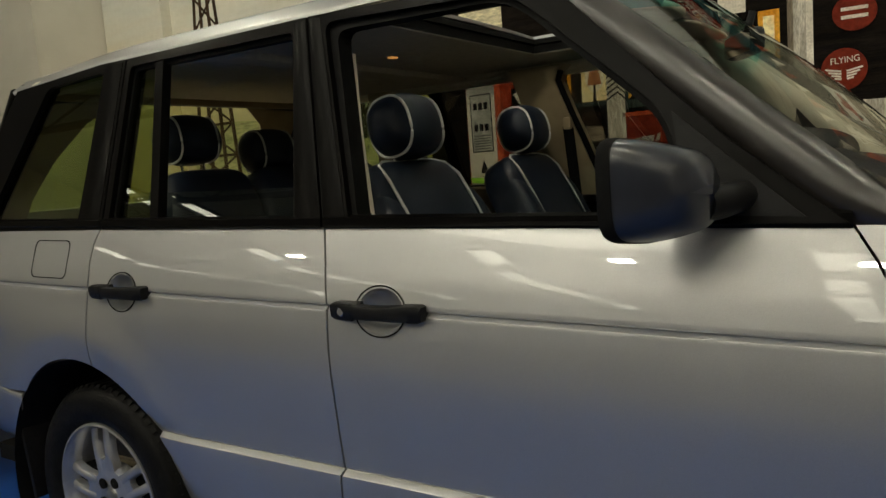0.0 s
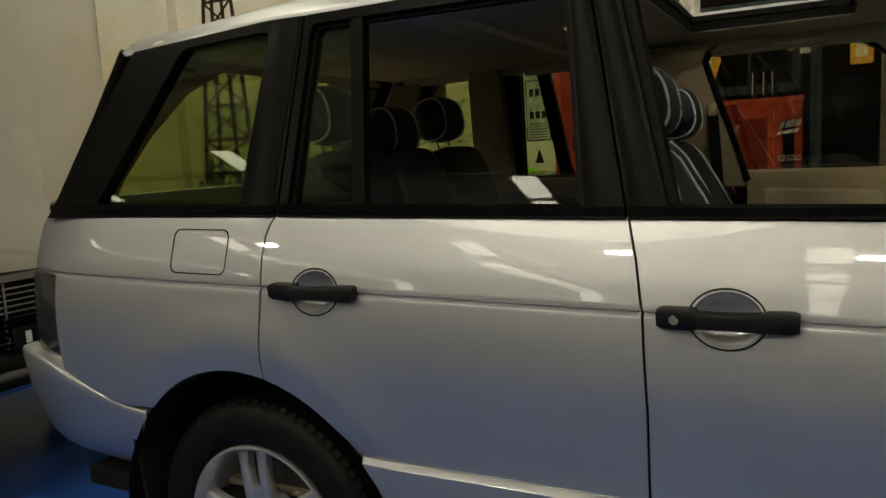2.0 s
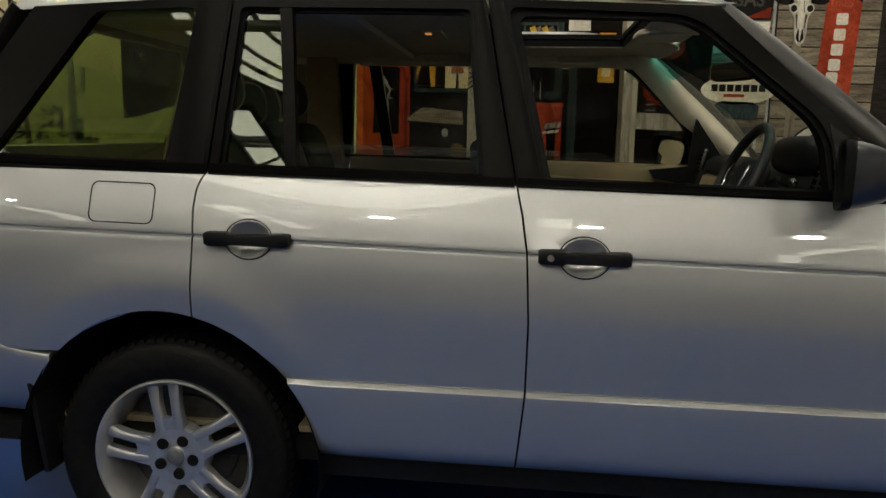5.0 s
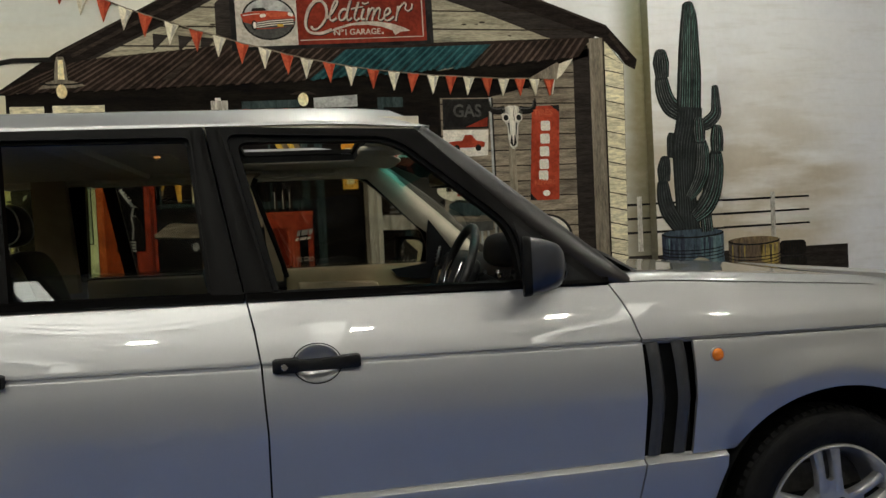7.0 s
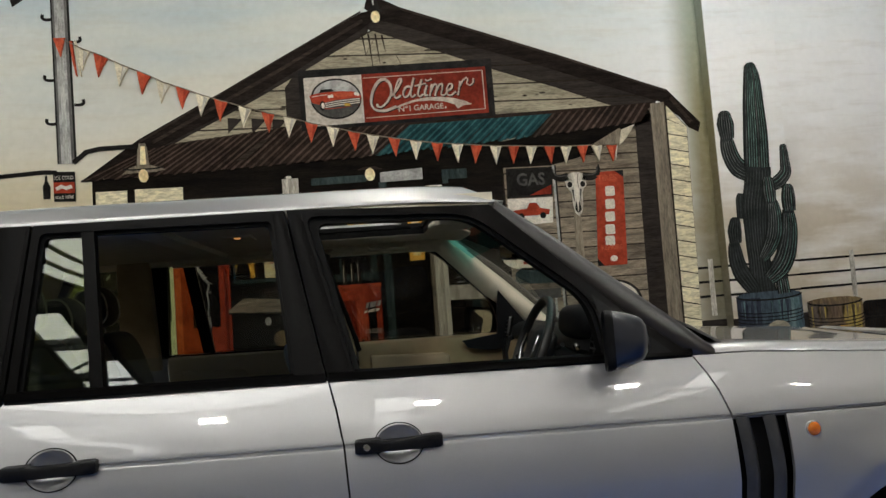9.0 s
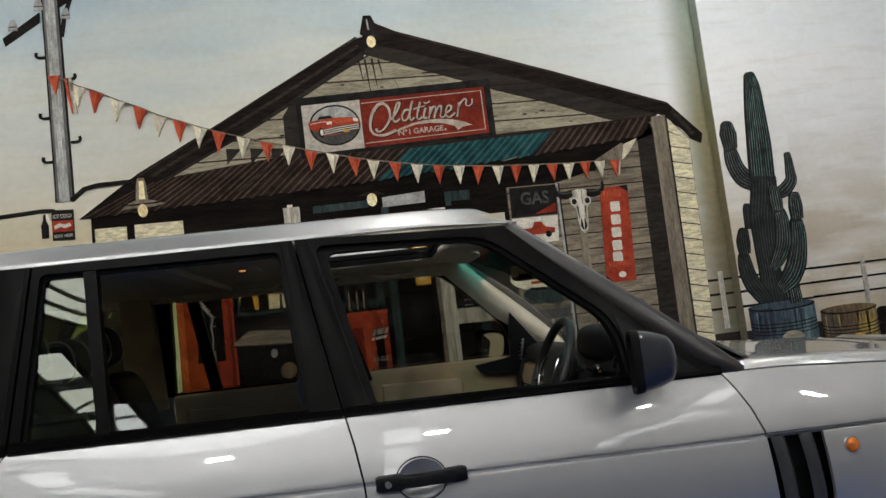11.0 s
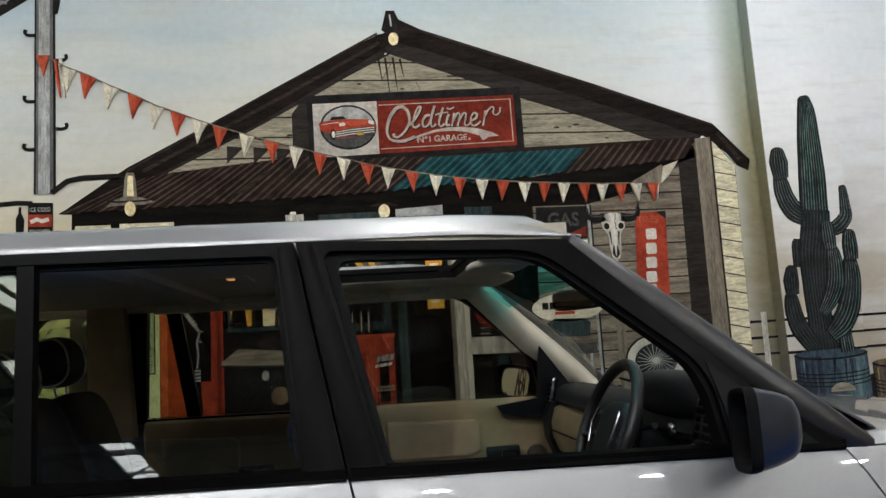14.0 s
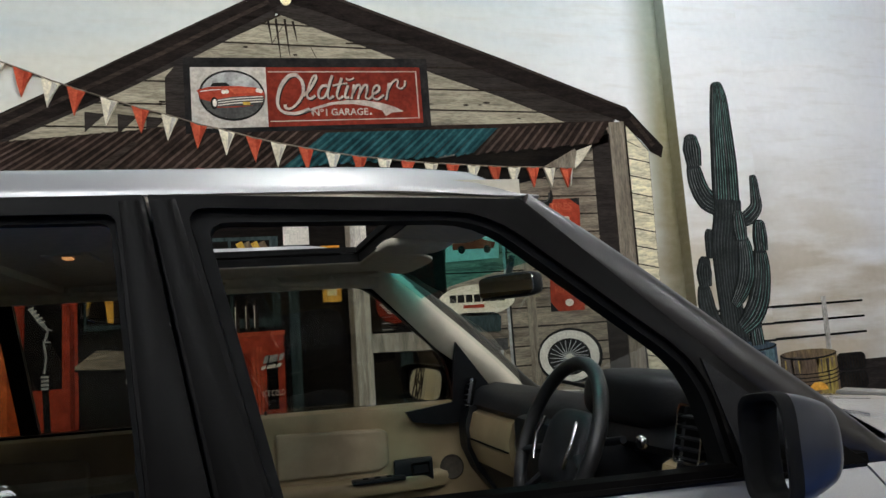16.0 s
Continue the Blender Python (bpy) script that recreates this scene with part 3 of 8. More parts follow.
for i in range(n + 1):
    x = -1.925 + 0.168 * i / n
    for zn in (0.802, 0.815, 0.93, 1.022, 1.034):
        v.append((x, side_y(x, zn) + (0.006 if zn in (0.802, 1.034) else 0.0), side_z(x, zn)))
for i in range(n):
    for k in range(4):
        a = i * 5 + k
        f.append((a, a + 1, a + 6, a + 5))
tl = obj("tail_lamp", v, f, LAMP_DARK, suv, True, "smoked grey tail lamp", 50)
thicken(tl, 0.01, (0, -1, 0), 50)
mirrored(tl)
# tailgate closing the back
box("tailgate", (0.05, 1.66, 0.78), (-1.915, WIDTH / 2, 0.90), PAINT, suv, 0.02, (0, 3, 0), "silver tailgate")
box("rear_bumper_face", (0.08, 1.66, 0.30), (-1.955, WIDTH / 2, 0.64), PAINT, suv, 0.03)


# ---- wheels ----
def wheel(hub, mirror=False):
    e = thing("wheel", "", "")
    e.parent = suv
    hx, hz = hub
    tread = [(0.252, 0.215), (0.262, 0.222), (0.300, 0.232), (0.342, 0.228), (0.362, 0.215), (0.371, 0.19), (0.373, 0.12),
             (0.371, 0.05), (0.362, 0.022), (0.350, 0.010), (0.335, 0.004), (0.300, 0.0), (0.285, 0.003), (0.262, 0.010), (0.252, 0.020), (0.249, 0.04)]
    v, f = lathe_mesh(tread, 72)
    tyre = obj("tyre", v, f, RUBBER, e, True, "black road tyre", 30)
    tyre.location = (hx, 0.022, hz)
    # tread blocks on the shoulder
    bv, bf = [], []
    for k in range(72):
        a = 2 * math.pi * k / 72
        ca, sa = math.cos(a), math.sin(a)
        tx, tz = -sa * 0.010, ca * 0.010
        i0 = len(bv)
        for r, y in ((0.350, 0.012), (0.3735, 0.036), (0.3735, 0.10), (0.362, 0.10)):
            bv += [(r * ca - tx, y, r * sa - tz), (r * ca + tx, y, r * sa + tz)]
        bf += [(i0, i0 + 2, i0 + 3, i0 + 1), (i0 + 2, i0 + 4, i0 + 5, i0 + 3), (i0, i0 + 6, i0 + 4, i0 + 2), (i0 + 1, i0 + 3, i0 + 5, i0 + 7)]
    tb = obj("tread", bv, bf, RUBBER, tyre)
    tagged(tb, kind="stuff")
    rim_p = [(0.249, 0.030), (0.2515, 0.020), (0.2495, 0.012), (0.243, 0.010), (0.239, 0.016), (0.232, 0.034), (0.222, 0.05), (0.216, 0.12), (0.215, 0.20)]
    v, f = lathe_mesh(rim_p, 64)
    rim = obj("rim", v, f, ALLOY, e, True, "silver alloy rim", 50)
    rim.location = (hx, 0.022, hz)
    v, f = lathe_mesh([(0.0005, 0.13), (0.16, 0.13), (0.165, 0.14), (0.215, 0.15)], 40)
    disc = obj("brake_disc", v, f, DARK_METAL, e, True, "", 40)
    disc.location = rim.location
    # five pairs of spokes, U-shaped at the root
    for k in range(5):
        a0 = radians(90 + 72 * k + (10 if hub == REAR_HUB else 3))
        for s in (-1, 1):
            pts = []
            for t in [i / 8 for i in range(9)]:
                r = 0.085 + (0.236 - 0.085) * t
                off = s * (0.028 + 0.006 * t)
                y = 0.036 - 0.010 * math.sin(math.pi * (0.2 + 0.8 * t)) + 0.004 * t
                ca, sa = math.cos(a0), math.sin(a0)
                pts.append((r * ca - off * sa, y, r * sa + off * ca, 0.0150 + 0.005 * abs(2 * t - 0.9) ** 2))
            v, f = [], []
            for i, (x, y, z, w) in enumerate(pts):
                ca, sa = -math.sin(a0), math.cos(a0)
                for du, dy in ((-1, 0.030), (-0.95, 0.006), (-0.55, 0.0), (0.55, 0.0), (0.95, 0.006), (1, 0.030)):
                    v.append((x + ca * du * w, y + dy, z + sa * du * w))
            for i in range(8):
                for j in range(6):
                    j2 = (j + 1) % 6
                    f.append((i * 6 + j, i * 6 + j2, (i + 1) * 6 + j2, (i + 1) * 6 + j))
            sp = obj("spoke", v, f, ALLOY, rim, True, "", 45)
        # web that joins the two spokes of a pair at the hub
        web = [(0.060, -0.046), (0.125, -0.044), (0.135, -0.030), (0.128, -0.012), (0.122, 0.0), (0.128, 0.012), (0.135, 0.030), (0.125, 0.044), (0.060, 0.046)]
        ca, sa = math.cos(a0), math.sin(a0)
        prism("spoke_web", web, lambda a, b, d: (a * ca - b * sa, 0.0305 + 0.02 * max(0.0, 0.1 - a) + d, a * sa + b * ca), 0.022, ALLOY, rim)
    v, f = lathe_mesh([(0.0005, 0.030), (0.026, 0.030), (0.030, 0.034), (0.033, 0.036), (0.080, 0.029), (0.092, 0.032), (0.100, 0.046), (0.100, 0.08)], 40)
    obj("hub", v, f, ALLOY, rim, True, "", 45)
    v, f = lathe_mesh([(0.0005, 0.0245), (0.020, 0.026), (0.027, 0.029), (0.029, 0.034)], 28)
    obj("centre_cap", v, f, surface("grey_cap", (0.16, 0.16, 0.16), (0.22, 0.22, 0.22), 0.3, 0.5, scale=60), rim, True, "", 50)
    lug = lathe_mesh([(0.0005, 0.0270), (0.0175, 0.0270), (0.0185, 0.04)], 16)
    for k in range(5):
        a = radians(126 + 72 * k + (10 if hub == REAR_HUB else 3))
        obj("lug_hole", [(x + 0.056 * math.cos(a), y, z + 0.056 * math.sin(a)) for x, y, z in lug[0]], lug[1], MATT_BLACK, rim, True, "", 40)
    if mirror:
        e.matrix_local = Matrix.Translation((0, WIDTH, 0)) @ Matrix.Diagonal((1, -1, 1, 1))
    return e


for hb in (REAR_HUB, FRONT_HUB):
    wheel(hb)
    wheel(hb, True)

# ---- bonnet, roof, greenhouse ----
def loft(name, rows, mat, parent=suv, label="", auto=40, thick=0.0, out=(0, 0, 1)):
    w = len(rows[0])
    v = [p for r in rows for p in r]
    f = [(i * w + j, i * w + j + 1, (i + 1) * w + j + 1, (i + 1) * w + j) for i in range(len(rows) - 1) for j in range(w - 1)]
    ob = obj(name, v, f, mat, parent, True, label, auto)
    if thick:
        thicken(ob, thick, out, auto)
    return ob


def cross(half):
    """Mirrors a half section (y, z) about the car's middle."""
    return half + [(WIDTH - y, z) for y, z in half[::-1]]


rows = []
for i in range(25):
    x = 1.085 + 1.50 * i / 24
    fall = 0.10 * max(0.0, (x - 1.9) / 0.7) ** 2
    zb = side_z(x, 1.222) + 0.004
    ye = side_y(x, 1.222) + 0.002
    half = [(ye, zb - fall)]
    for k in range(1, 8):
        g = radians(24 + 62 * k / 7)
        half.append((ye + 0.042 * (math.cos(radians(24)) - math.cos(g)), zb + 0.042 * (math.sin(g) - math.sin(radians(24))) - fall))
    y1, z1 = half[-1]
    half += [(y1 + (0.93 - y1) * q / 6, z1 + 0.022 * math.sin(math.pi / 2 * q / 6) - 0.006 * math.sin(math.pi * q / 6)) for q in range(1, 7)]
    rows.append([(x, y, z) for y, z in cross(half)])
loft("bonnet", rows, PAINT, label="silver bonnet", thick=0.01)
box("front_end", (0.10, 1.62, 0.75), (2.60, WIDTH / 2, 0.75), PAINT, suv, 0.04, label="silver nose of the car")

SUN = (-0.12, 0.40, 0.47, 1.46)          # sunroof opening x0 x1 y0 y1


def roof_z(x):
    return 1.742 - 0.035 * smoothstep(-0.9, -1.7, x) * 1.0 - 0.012 * smoothstep(0.2, 0.55, x)


def roof_half(x):
    # the front corner draws in towards the screen
    e = 0.192 + 0.02 * smoothstep(0.3, 0.6, x)
    zr = roof_z(x)
    drop = 0.060 * smoothstep(0.20, 0.60, x)
    lip = 1 - 0.86 * smoothstep(0.43, 0.58, x)
    side = [(e, zr), (e + 0.0005, zr + 0.006), (e + 0.003, zr + 0.011), (e + 0.008, zr + 0.0155), (e + 0.024, zr + 0.0275), (e + 0.050, zr + 0.0470),
            (e + 0.066, zr + 0.0570), (e + 0.100, zr + 0.0670), (0.47, zr + 0.078 - drop), (0.60, zr + 0.083 - drop), (0.78, zr + 0.086 - drop), (0.95, zr + 0.088 - drop)]
    return [(y, zr + (z - zr) * (lip if y < 0.40 else 0.70 + 0.30 * lip)) for y, z in side]


xs = sorted({-1.58, -1.54, SUN[0], SUN[1]} | {round(-1.48 + 0.04 * i, 3) for i in range(52) if abs(-1.48 + 0.04 * i - SUN[0]) > 0.01 and abs(-1.48 + 0.04 * i - SUN[1]) > 0.01})
def swept(x, y):
    # the leading edge bows back towards the corners
    return x - 0.012 * smoothstep(0.25, 0.56, x) * max(0.0, 1 - min(y, WIDTH - y) / 0.75) ** 1.3


rows = [[(swept(x, y), y, z) for y, z in cross(roof_half(x))] for x in xs]
w = len(rows[0])
v = [p for r in rows for p in r]
f = []
for i in range(len(rows) - 1):
    for j in range(w - 1):
        xa, ya, yb = rows[i][j][0], rows[i][j][1], rows[i][j + 1][1]
        if SUN[0] - 1e-4 <= xa < SUN[1] - 1e-4 and min(ya, yb) >= SUN[2] - 1e-4 and max(ya, yb) <= SUN[3] + 1e-4:
            continue
        f.append((i * w + j, i * w + j + 1, (i + 1) * w + j + 1, (i + 1) * w + j))
roof = obj("roof", v, f, PAINT, suv, True, "silver roof with an open sunroof", 50)
thicken(roof, 0.012, (0, 0, 1), 50)
# sunroof: black frame and the pane slid back over the roof
flat = lambda a, b, d: (a, b, 1.808 - d)
ring("sunroof_frame", [(SUN[0] - 0.02, SUN[2] - 0.02), (SUN[1] + 0.02, SUN[2] - 0.02), (SUN[1] + 0.02, SUN[3] + 0.02), (SUN[0] - 0.02, SUN[3] + 0.02)],
     [(SUN[0] + 0.012, SUN[2] + 0.012), (SUN[1] - 0.012, SUN[2] + 0.012), (SUN[1] - 0.012, SUN[3] - 0.012), (SUN[0] + 0.012, SUN[3] - 0.012)],
     flat, 0.02, MATT_BLACK, suv)
ring("sunroof_liner", [(SUN[0] - 0.02, SUN[2] - 0.02), (SUN[1] + 0.02, SUN[2] - 0.02), (SUN[1] + 0.02, SUN[3] + 0.02), (SUN[0] - 0.02, SUN[3] + 0.02)],
     [(SUN[0] + 0.004, SUN[2] + 0.004), (SUN[1] - 0.004, SUN[2] + 0.004), (SUN[1] - 0.004, SUN[3] - 0.004), (SUN[0] + 0.004, SUN[3] - 0.004)],
     lambda a, b, d: (a, b, 1.786 - d), 0.03, MATT_BLACK, suv)

# headliner
ring("headliner_front", [(-0.62, 0.215), (0.52, 0.225), (0.52, WIDTH - 0.225), (-0.62, WIDTH - 0.215)],
     [(SUN[0] + 0.0, SUN[2] + 0.0), (SUN[1] - 0.0, SUN[2] + 0.0), (SUN[1] - 0.0, SUN[3] - 0.0), (SUN[0] + 0.0, SUN[3] - 0.0)],
     lambda a, b, d: (a, b, 1.735 + 0.018 * smoothstep(0.2, 0.5, min(b, WIDTH - b)) + d), 0.03, HEADLINER, suv, "grey cloth headliner")
box("headliner_rear", (0.92, 1.46, 0.03), (-1.08, WIDTH / 2, 1.735), HEADLINER, suv, 0.008)
box("cant_rail_lining", (1.30, 0.022, 0.052), (-0.20, WIDTH - 0.237, 1.712), HEADLINER, suv, 0.008)
box("roof_bow", (0.10, 1.40, 0.03), (-0.62, WIDTH / 2, 1.728), HEADLINER, suv, 0.012)


def glass_y(z):
    return 0.058 + 0.25 * (z - 1.21)


def on_glass(a, b, d):
    return (a, glass_y(b) + d, b)


def on_glass_left(a, b, d):
    return (a, WIDTH - glass_y(b) - d, b)


def soft(poly, radii, n=4):
    """Rounds the corners of a polygon; one radius per corner."""
    out = []
    k = len(poly)
    for i, r in enumerate(radii):
        p, a, b = Vector(poly[i]), Vector(poly[i - 1]), Vector(poly[(i + 1) % k])
        da, db = min(r, 0.45 * (a - p).length), min(r, 0.45 * (b - p).length)
        q0, q2 = p + (a - p).normalized() * da, p + (b - p).normalized() * db
        for j in range(n + 1):
            t = j / n
            q = q0 * (1 - t) ** 2 + p * (2 * t * (1 - t)) + q2 * t * t
            out.append((q.x, q.y))
    return out


CORNERS = {"rear_quarter_frame": (0.02, 0.02, 0.02, 0.01, 0.03), "rear_door_frame": (0.015, 0.02, 0.02, 0.02), "front_door_frame": (0.02, 0.02, 0.03, 0.05, 0.07, 0.035)}
RINGS = {
    "rear_quarter_frame": ([(-1.815, 1.238), (-0.922, 1.232), (-0.880, 1.740), (-1.00, 1.742), (-1.50, 1.715)],
                           [(-1.602, 1.266), (-1.048, 1.254), (-0.988, 1.710), (-1.03, 1.712), (-1.300, 1.702)]),
    "rear_door_frame": ([(-0.916, 1.232), (-0.037, 1.220), (-0.140, 1.740), (-0.874, 1.740)],
                        [(-0.886, 1.248), (-0.128, 1.238), (-0.181, 1.708), (-0.852, 1.714)]),
    "front_door_frame": ([(-0.031, 1.220), (1.062, 1.206), (0.882, 1.348), (0.788, 1.437), (0.500, 1.718), (-0.134, 1.740)],
                         [(0.046, 1.234), (0.800, 1.214), (0.788, 1.350), (0.758, 1.418), (0.432, 1.694), (-0.076, 1.716)]),
}
owner = {"rear_quarter_frame": rear_quarter, "rear_door_frame": rear_door, "front_door_frame": front_door}
for nm, (o_, i_) in RINGS.items():
    rad = CORNERS[nm]
    fr = ring(nm, soft(o_, [0.004] * len(o_)), soft(i_, rad), lambda a, b, d: on_glass(a, b, d - 0.012), 0.045, BLACK_TRIM, owner[nm], "satin black window frame")
    bv = fr.modifiers.new("edge", "BEVEL")
    bv.width, bv.segments, bv.limit_method = 0.006, 2, "ANGLE"
    if nm == "front_door_frame":
        i_ = [(0.036, 1.232), (0.800, 1.218), (0.782, 1.340), (0.752, 1.412), (0.440, 1.704), (-0.066, 1.712)]
        i_ = [(-0.034, 1.232), *i_[1:5], (-0.128, 1.712)]
        o_ = [(-0.080, 1.220), (1.17, 1.200), (1.02, 1.34), (0.93, 1.460), (0.62, 1.735), (-0.180, 1.740)]
    if nm == "rear_door_frame":
        o_, i_ = [(-0.985, 1.232), (-0.086, 1.220), (-0.186, 1.740), (-0.94, 1.740)], [(-0.950, 1.248), (-0.150, 1.238), (-0.210, 1.708), (-0.925, 1.712)]
    fl = ring(nm, soft(o_, [0.004] * len(o_)), soft(i_, [r_ + 0.03 for r_ in rad]), lambda a, b, d: on_glass_left(a, b, d - 0.012), 0.05, BLACK_TRIM, suv)
# inner seal step of the front window
ring("window_seal", soft(RINGS["front_door_frame"][1], CORNERS["front_door_frame"]), soft([(0.060, 1.236), (0.788, 1.217), (0.776, 1.345), (0.748, 1.408), (0.424, 1.682), (-0.046, 1.692)], CORNERS["front_door_frame"]),
     lambda a, b, d: on_glass(a, b, d + 0.004), 0.05, SEAL, front_door)
ring("window_seal", soft(RINGS["rear_door_frame"][1], CORNERS["rear_door_frame"]), soft([(-0.876, 1.251), (-0.138, 1.243), (-0.190, 1.696), (-0.844, 1.702)], CORNERS["rear_door_frame"]),
     lambda a, b, d: on_glass(a, b, d + 0.004), 0.03, SEAL, rear_door)
prism("window_divider", [(-0.689, 1.240), (-0.654, 1.240), (-0.700, 1.712), (-0.736, 1.712)], lambda a, b, d: on_glass(a, b, d - 0.010), 0.03, BLACK_TRIM, rear_door)
prism("window_divider", [(-0.752, 1.240), (-0.694, 1.240), (-0.752, 1.712), (-0.810, 1.712)], lambda a, b, d: on_glass_left(a, b, d - 0.006), 0.03, BLACK_TRIM, suv)
prism("inner_post", [(-0.120, 1.225), (0.040, 1.222), (-0.085, 1.735), (-0.175, 1.735)], lambda a, b, d: on_glass(a, b, d + 0.034), 0.02, MATT_BLACK, suv)
prism("inner_post", [(-1.03, 1.232), (-0.895, 1.232), (-0.862, 1.735), (-0.975, 1.735)], lambda a, b, d: on_glass(a, b, d + 0.034), 0.02, MATT_BLACK, suv)
# raised pillar caps either side of the middle shut line
def pillar_cap(foot, head, owner_door):
    """A gently crowned black cap over a door pillar, foot and head given as x ranges."""
    rows = []
    for i in range(9):
        t = i / 8
        z = 1.244 + (1.730 - 1.244) * t
        xa, xb = (foot[k] + (head[k] - foot[k]) * t for k in (0, 1))
        rows.append([on_glass(xa + (xb - xa) * q / 8, z, -0.0170 + 0.0035 * (q / 4 - 1) ** 2) for q in range(9)])
    loft("pillar_cap", rows, BLACK_TRIM, owner_door, auto=60, thick=0.006, out=(0, -1, 0))


pillar_cap((-0.122, -0.040), (-0.176, -0.140), rear_door)
pillar_cap((-0.028, 0.034), (-0.130, -0.090), front_door)
pillar_cap((-1.040, -0.934), (-0.982, -0.892), rear_quarter)
# belt mouldings
for nm, xa, xb, ow in (("belt_moulding", -1.84, -0.924, rear_quarter), ("belt_moulding", -0.914, -0.039, rear_door), ("belt_moulding", -0.029, 1.065, front_door)):
    pts = [(xa + (xb - xa) * i / 8, 0) for i in range(9)]
    vv, ff = [], []
    for x, _ in pts:
        zb = side_z(x, 1.222)
        yb = side_y(x, 1.222)
        zl = 1.2175
        yl = side_y(x, zl) - 0.0035
        vv += [(x, yl + 0.002, side_z(x, zl)), (x, yl - 0.001, side_z(x, zl) + 0.005), (x, yb - 0.010, zb + 0.004), (x, yb - 0.008, zb + 0.020), (x, yb + 0.006, zb + 0.026), (x, yb + 0.02, zb + 0.0)]
    for i in range(8):
        for k in range(6):
            k2 = (k + 1) % 6
            ff.append((i * 6 + k, i * 6 + k2, (i + 1) * 6 + k2, (i + 1) * 6 + k))
    obj(nm, vv, ff, BLACK_TRIM, ow, True, "", 50)

# panes
prism("window_pane", [(-1.605, 1.262), (-1.045, 1.250), (-0.984, 1.714), (-1.295, 1.706)], lambda a, b, d: on_glass(a, b, d + 0.006), 0.004, GLASS_TINT, rear_quarter, "green tinted side glass")
prism("window_pane", [(-0.880, 1.24), (-0.685, 1.24), (-0.732, 1.71), (-0.848, 1.71)], lambda a, b, d: on_glass(a, b, d + 0.012), 0.004, GLASS_TINT, rear_door, "green tinted quarter light")
prism("window_pane", [(-0.660, 1.22), (-0.120, 1.22), (-0.130, 1.318), (-0.669, 1.328)], lambda a, b, d: (a, glass_y(1.22) + 0.23 * (b - 1.22) + d + 0.016, b), 0.004, GLASS_CLEAR, rear_door, "part-lowered side window")
prism("window_pane", [(-1.605, 1.262), (-1.045, 1.250), (-0.984, 1.714), (-1.295, 1.706)], lambda a, b, d: on_glass_left(a, b, d + 0.006), 0.004, GLASS_TINT, suv, "green tinted side glass")
prism("window_pane", [(-0.948, 1.24), (-0.725, 1.24), (-0.784, 1.71), (-0.922, 1.71)], lambda a, b, d: on_glass_left(a, b, d + 0.012), 0.004, GLASS_TINT, suv)

prism("window_pane", [(-0.720, 1.225), (-0.10, 1.225), (-0.165, 1.72), (-0.780, 1.72)], lambda a, b, d: on_glass_left(a, b, d + 0.014), 0.004, GLASS_GREY, suv, "grey tinted side window")
prism("window_pane", [(-0.05, 1.222), (0.81, 1.21), (0.79, 1.35), (0.76, 1.42), (0.445, 1.715), (-0.14, 1.72)], lambda a, b, d: on_glass_left(a, b, d + 0.014), 0.004, GLASS_GREY, suv, "grey tinted side window")

for pane in (o for o in bpy.data.objects if o.name.startswith("window_pane")):
    pane.visible_shadow = False

# A pillar: rounded black post from the scuttle to the roof
def a_pillar(left):
    if left:
        line = spline([(0.0, 1.285), (0.10, 1.215), (0.22, 1.125), (0.40, 1.000), (0.65, 0.815), (1.0, 0.555)], 4)
        level = spline([(0.0, 1.190), (0.10, 1.204), (0.22, 1.242), (0.40, 1.355), (0.65, 1.530), (1.0, 1.722)], 4)
    else:
        line = spline([(0.0, 1.215), (0.08, 1.160), (0.18, 1.085), (0.32, 0.985), (0.45, 0.888), (0.62, 0.765), (0.80, 0.640), (1.0, 0.515)], 4)
        level = spline([(0.0, 1.186), (0.08, 1.202), (0.18, 1.246), (0.32, 1.328), (0.45, 1.410), (0.62, 1.516), (0.80, 1.620), (1.0, 1.716)], 4)
    v, f = [], []
    n = len(line) - 1
    for i in range(n + 1):
        t = line[i][0]
        c = Vector((line[i][1], 0.088 + 0.15 * max(0.0, t - 0.15) / 0.85 + 0.10 * max(0.0, 0.12 - t), level[i][1]))
        j = min(i + 1, n)
        h = max(j - 1, 0)
        d = Vector((line[j][1] - line[h][1], 0, level[j][1] - level[h][1])).normalized()
        half = 0.034 if left else 0.058
        if not left:
            c.y = glass_y(c.z) + 0.046
            c.x -= 0.006
            c.z -= 0.006
        wid = (0.014 + (0.022 if left else 0.038) * smoothstep(0.0, 0.25, t)) * (1 - 0.10 * t)
        ax = Vector((-d.z, 0, d.x)) * (-1 if d.x < 0 else 1)
        if not left:
            c -= ax * (0.014 * smoothstep(0.0, 0.25, t))
        for k in range(14):
            a = 2 * math.pi * k / 14
            u, s = math.cos(a), math.sin(a)
            p = c + ax * (u * wid) + Vector((0, 1, 0)) * (s * half * (0.5 + 0.5 * smoothstep(0.0, 0.2, t))) + Vector((0, -0.006, 0)) * abs(u)
            v.append((p.x, WIDTH - p.y if left else p.y, p.z))
    for i in range(n):
        for k in range(14):
            k2 = (k + 1) % 14
            f.append((i * 14 + k, i * 14 + k2, (i + 1) * 14 + k2, (i + 1) * 14 + k))
    f += [tuple(range(14)), tuple(n * 14 + k for k in range(14))]
    return obj("windscreen_pillar", v, f, PILLAR_SATIN, suv, True, "satin black windscreen pillar", 60)


a_pillar(False)
a_pillar(True)

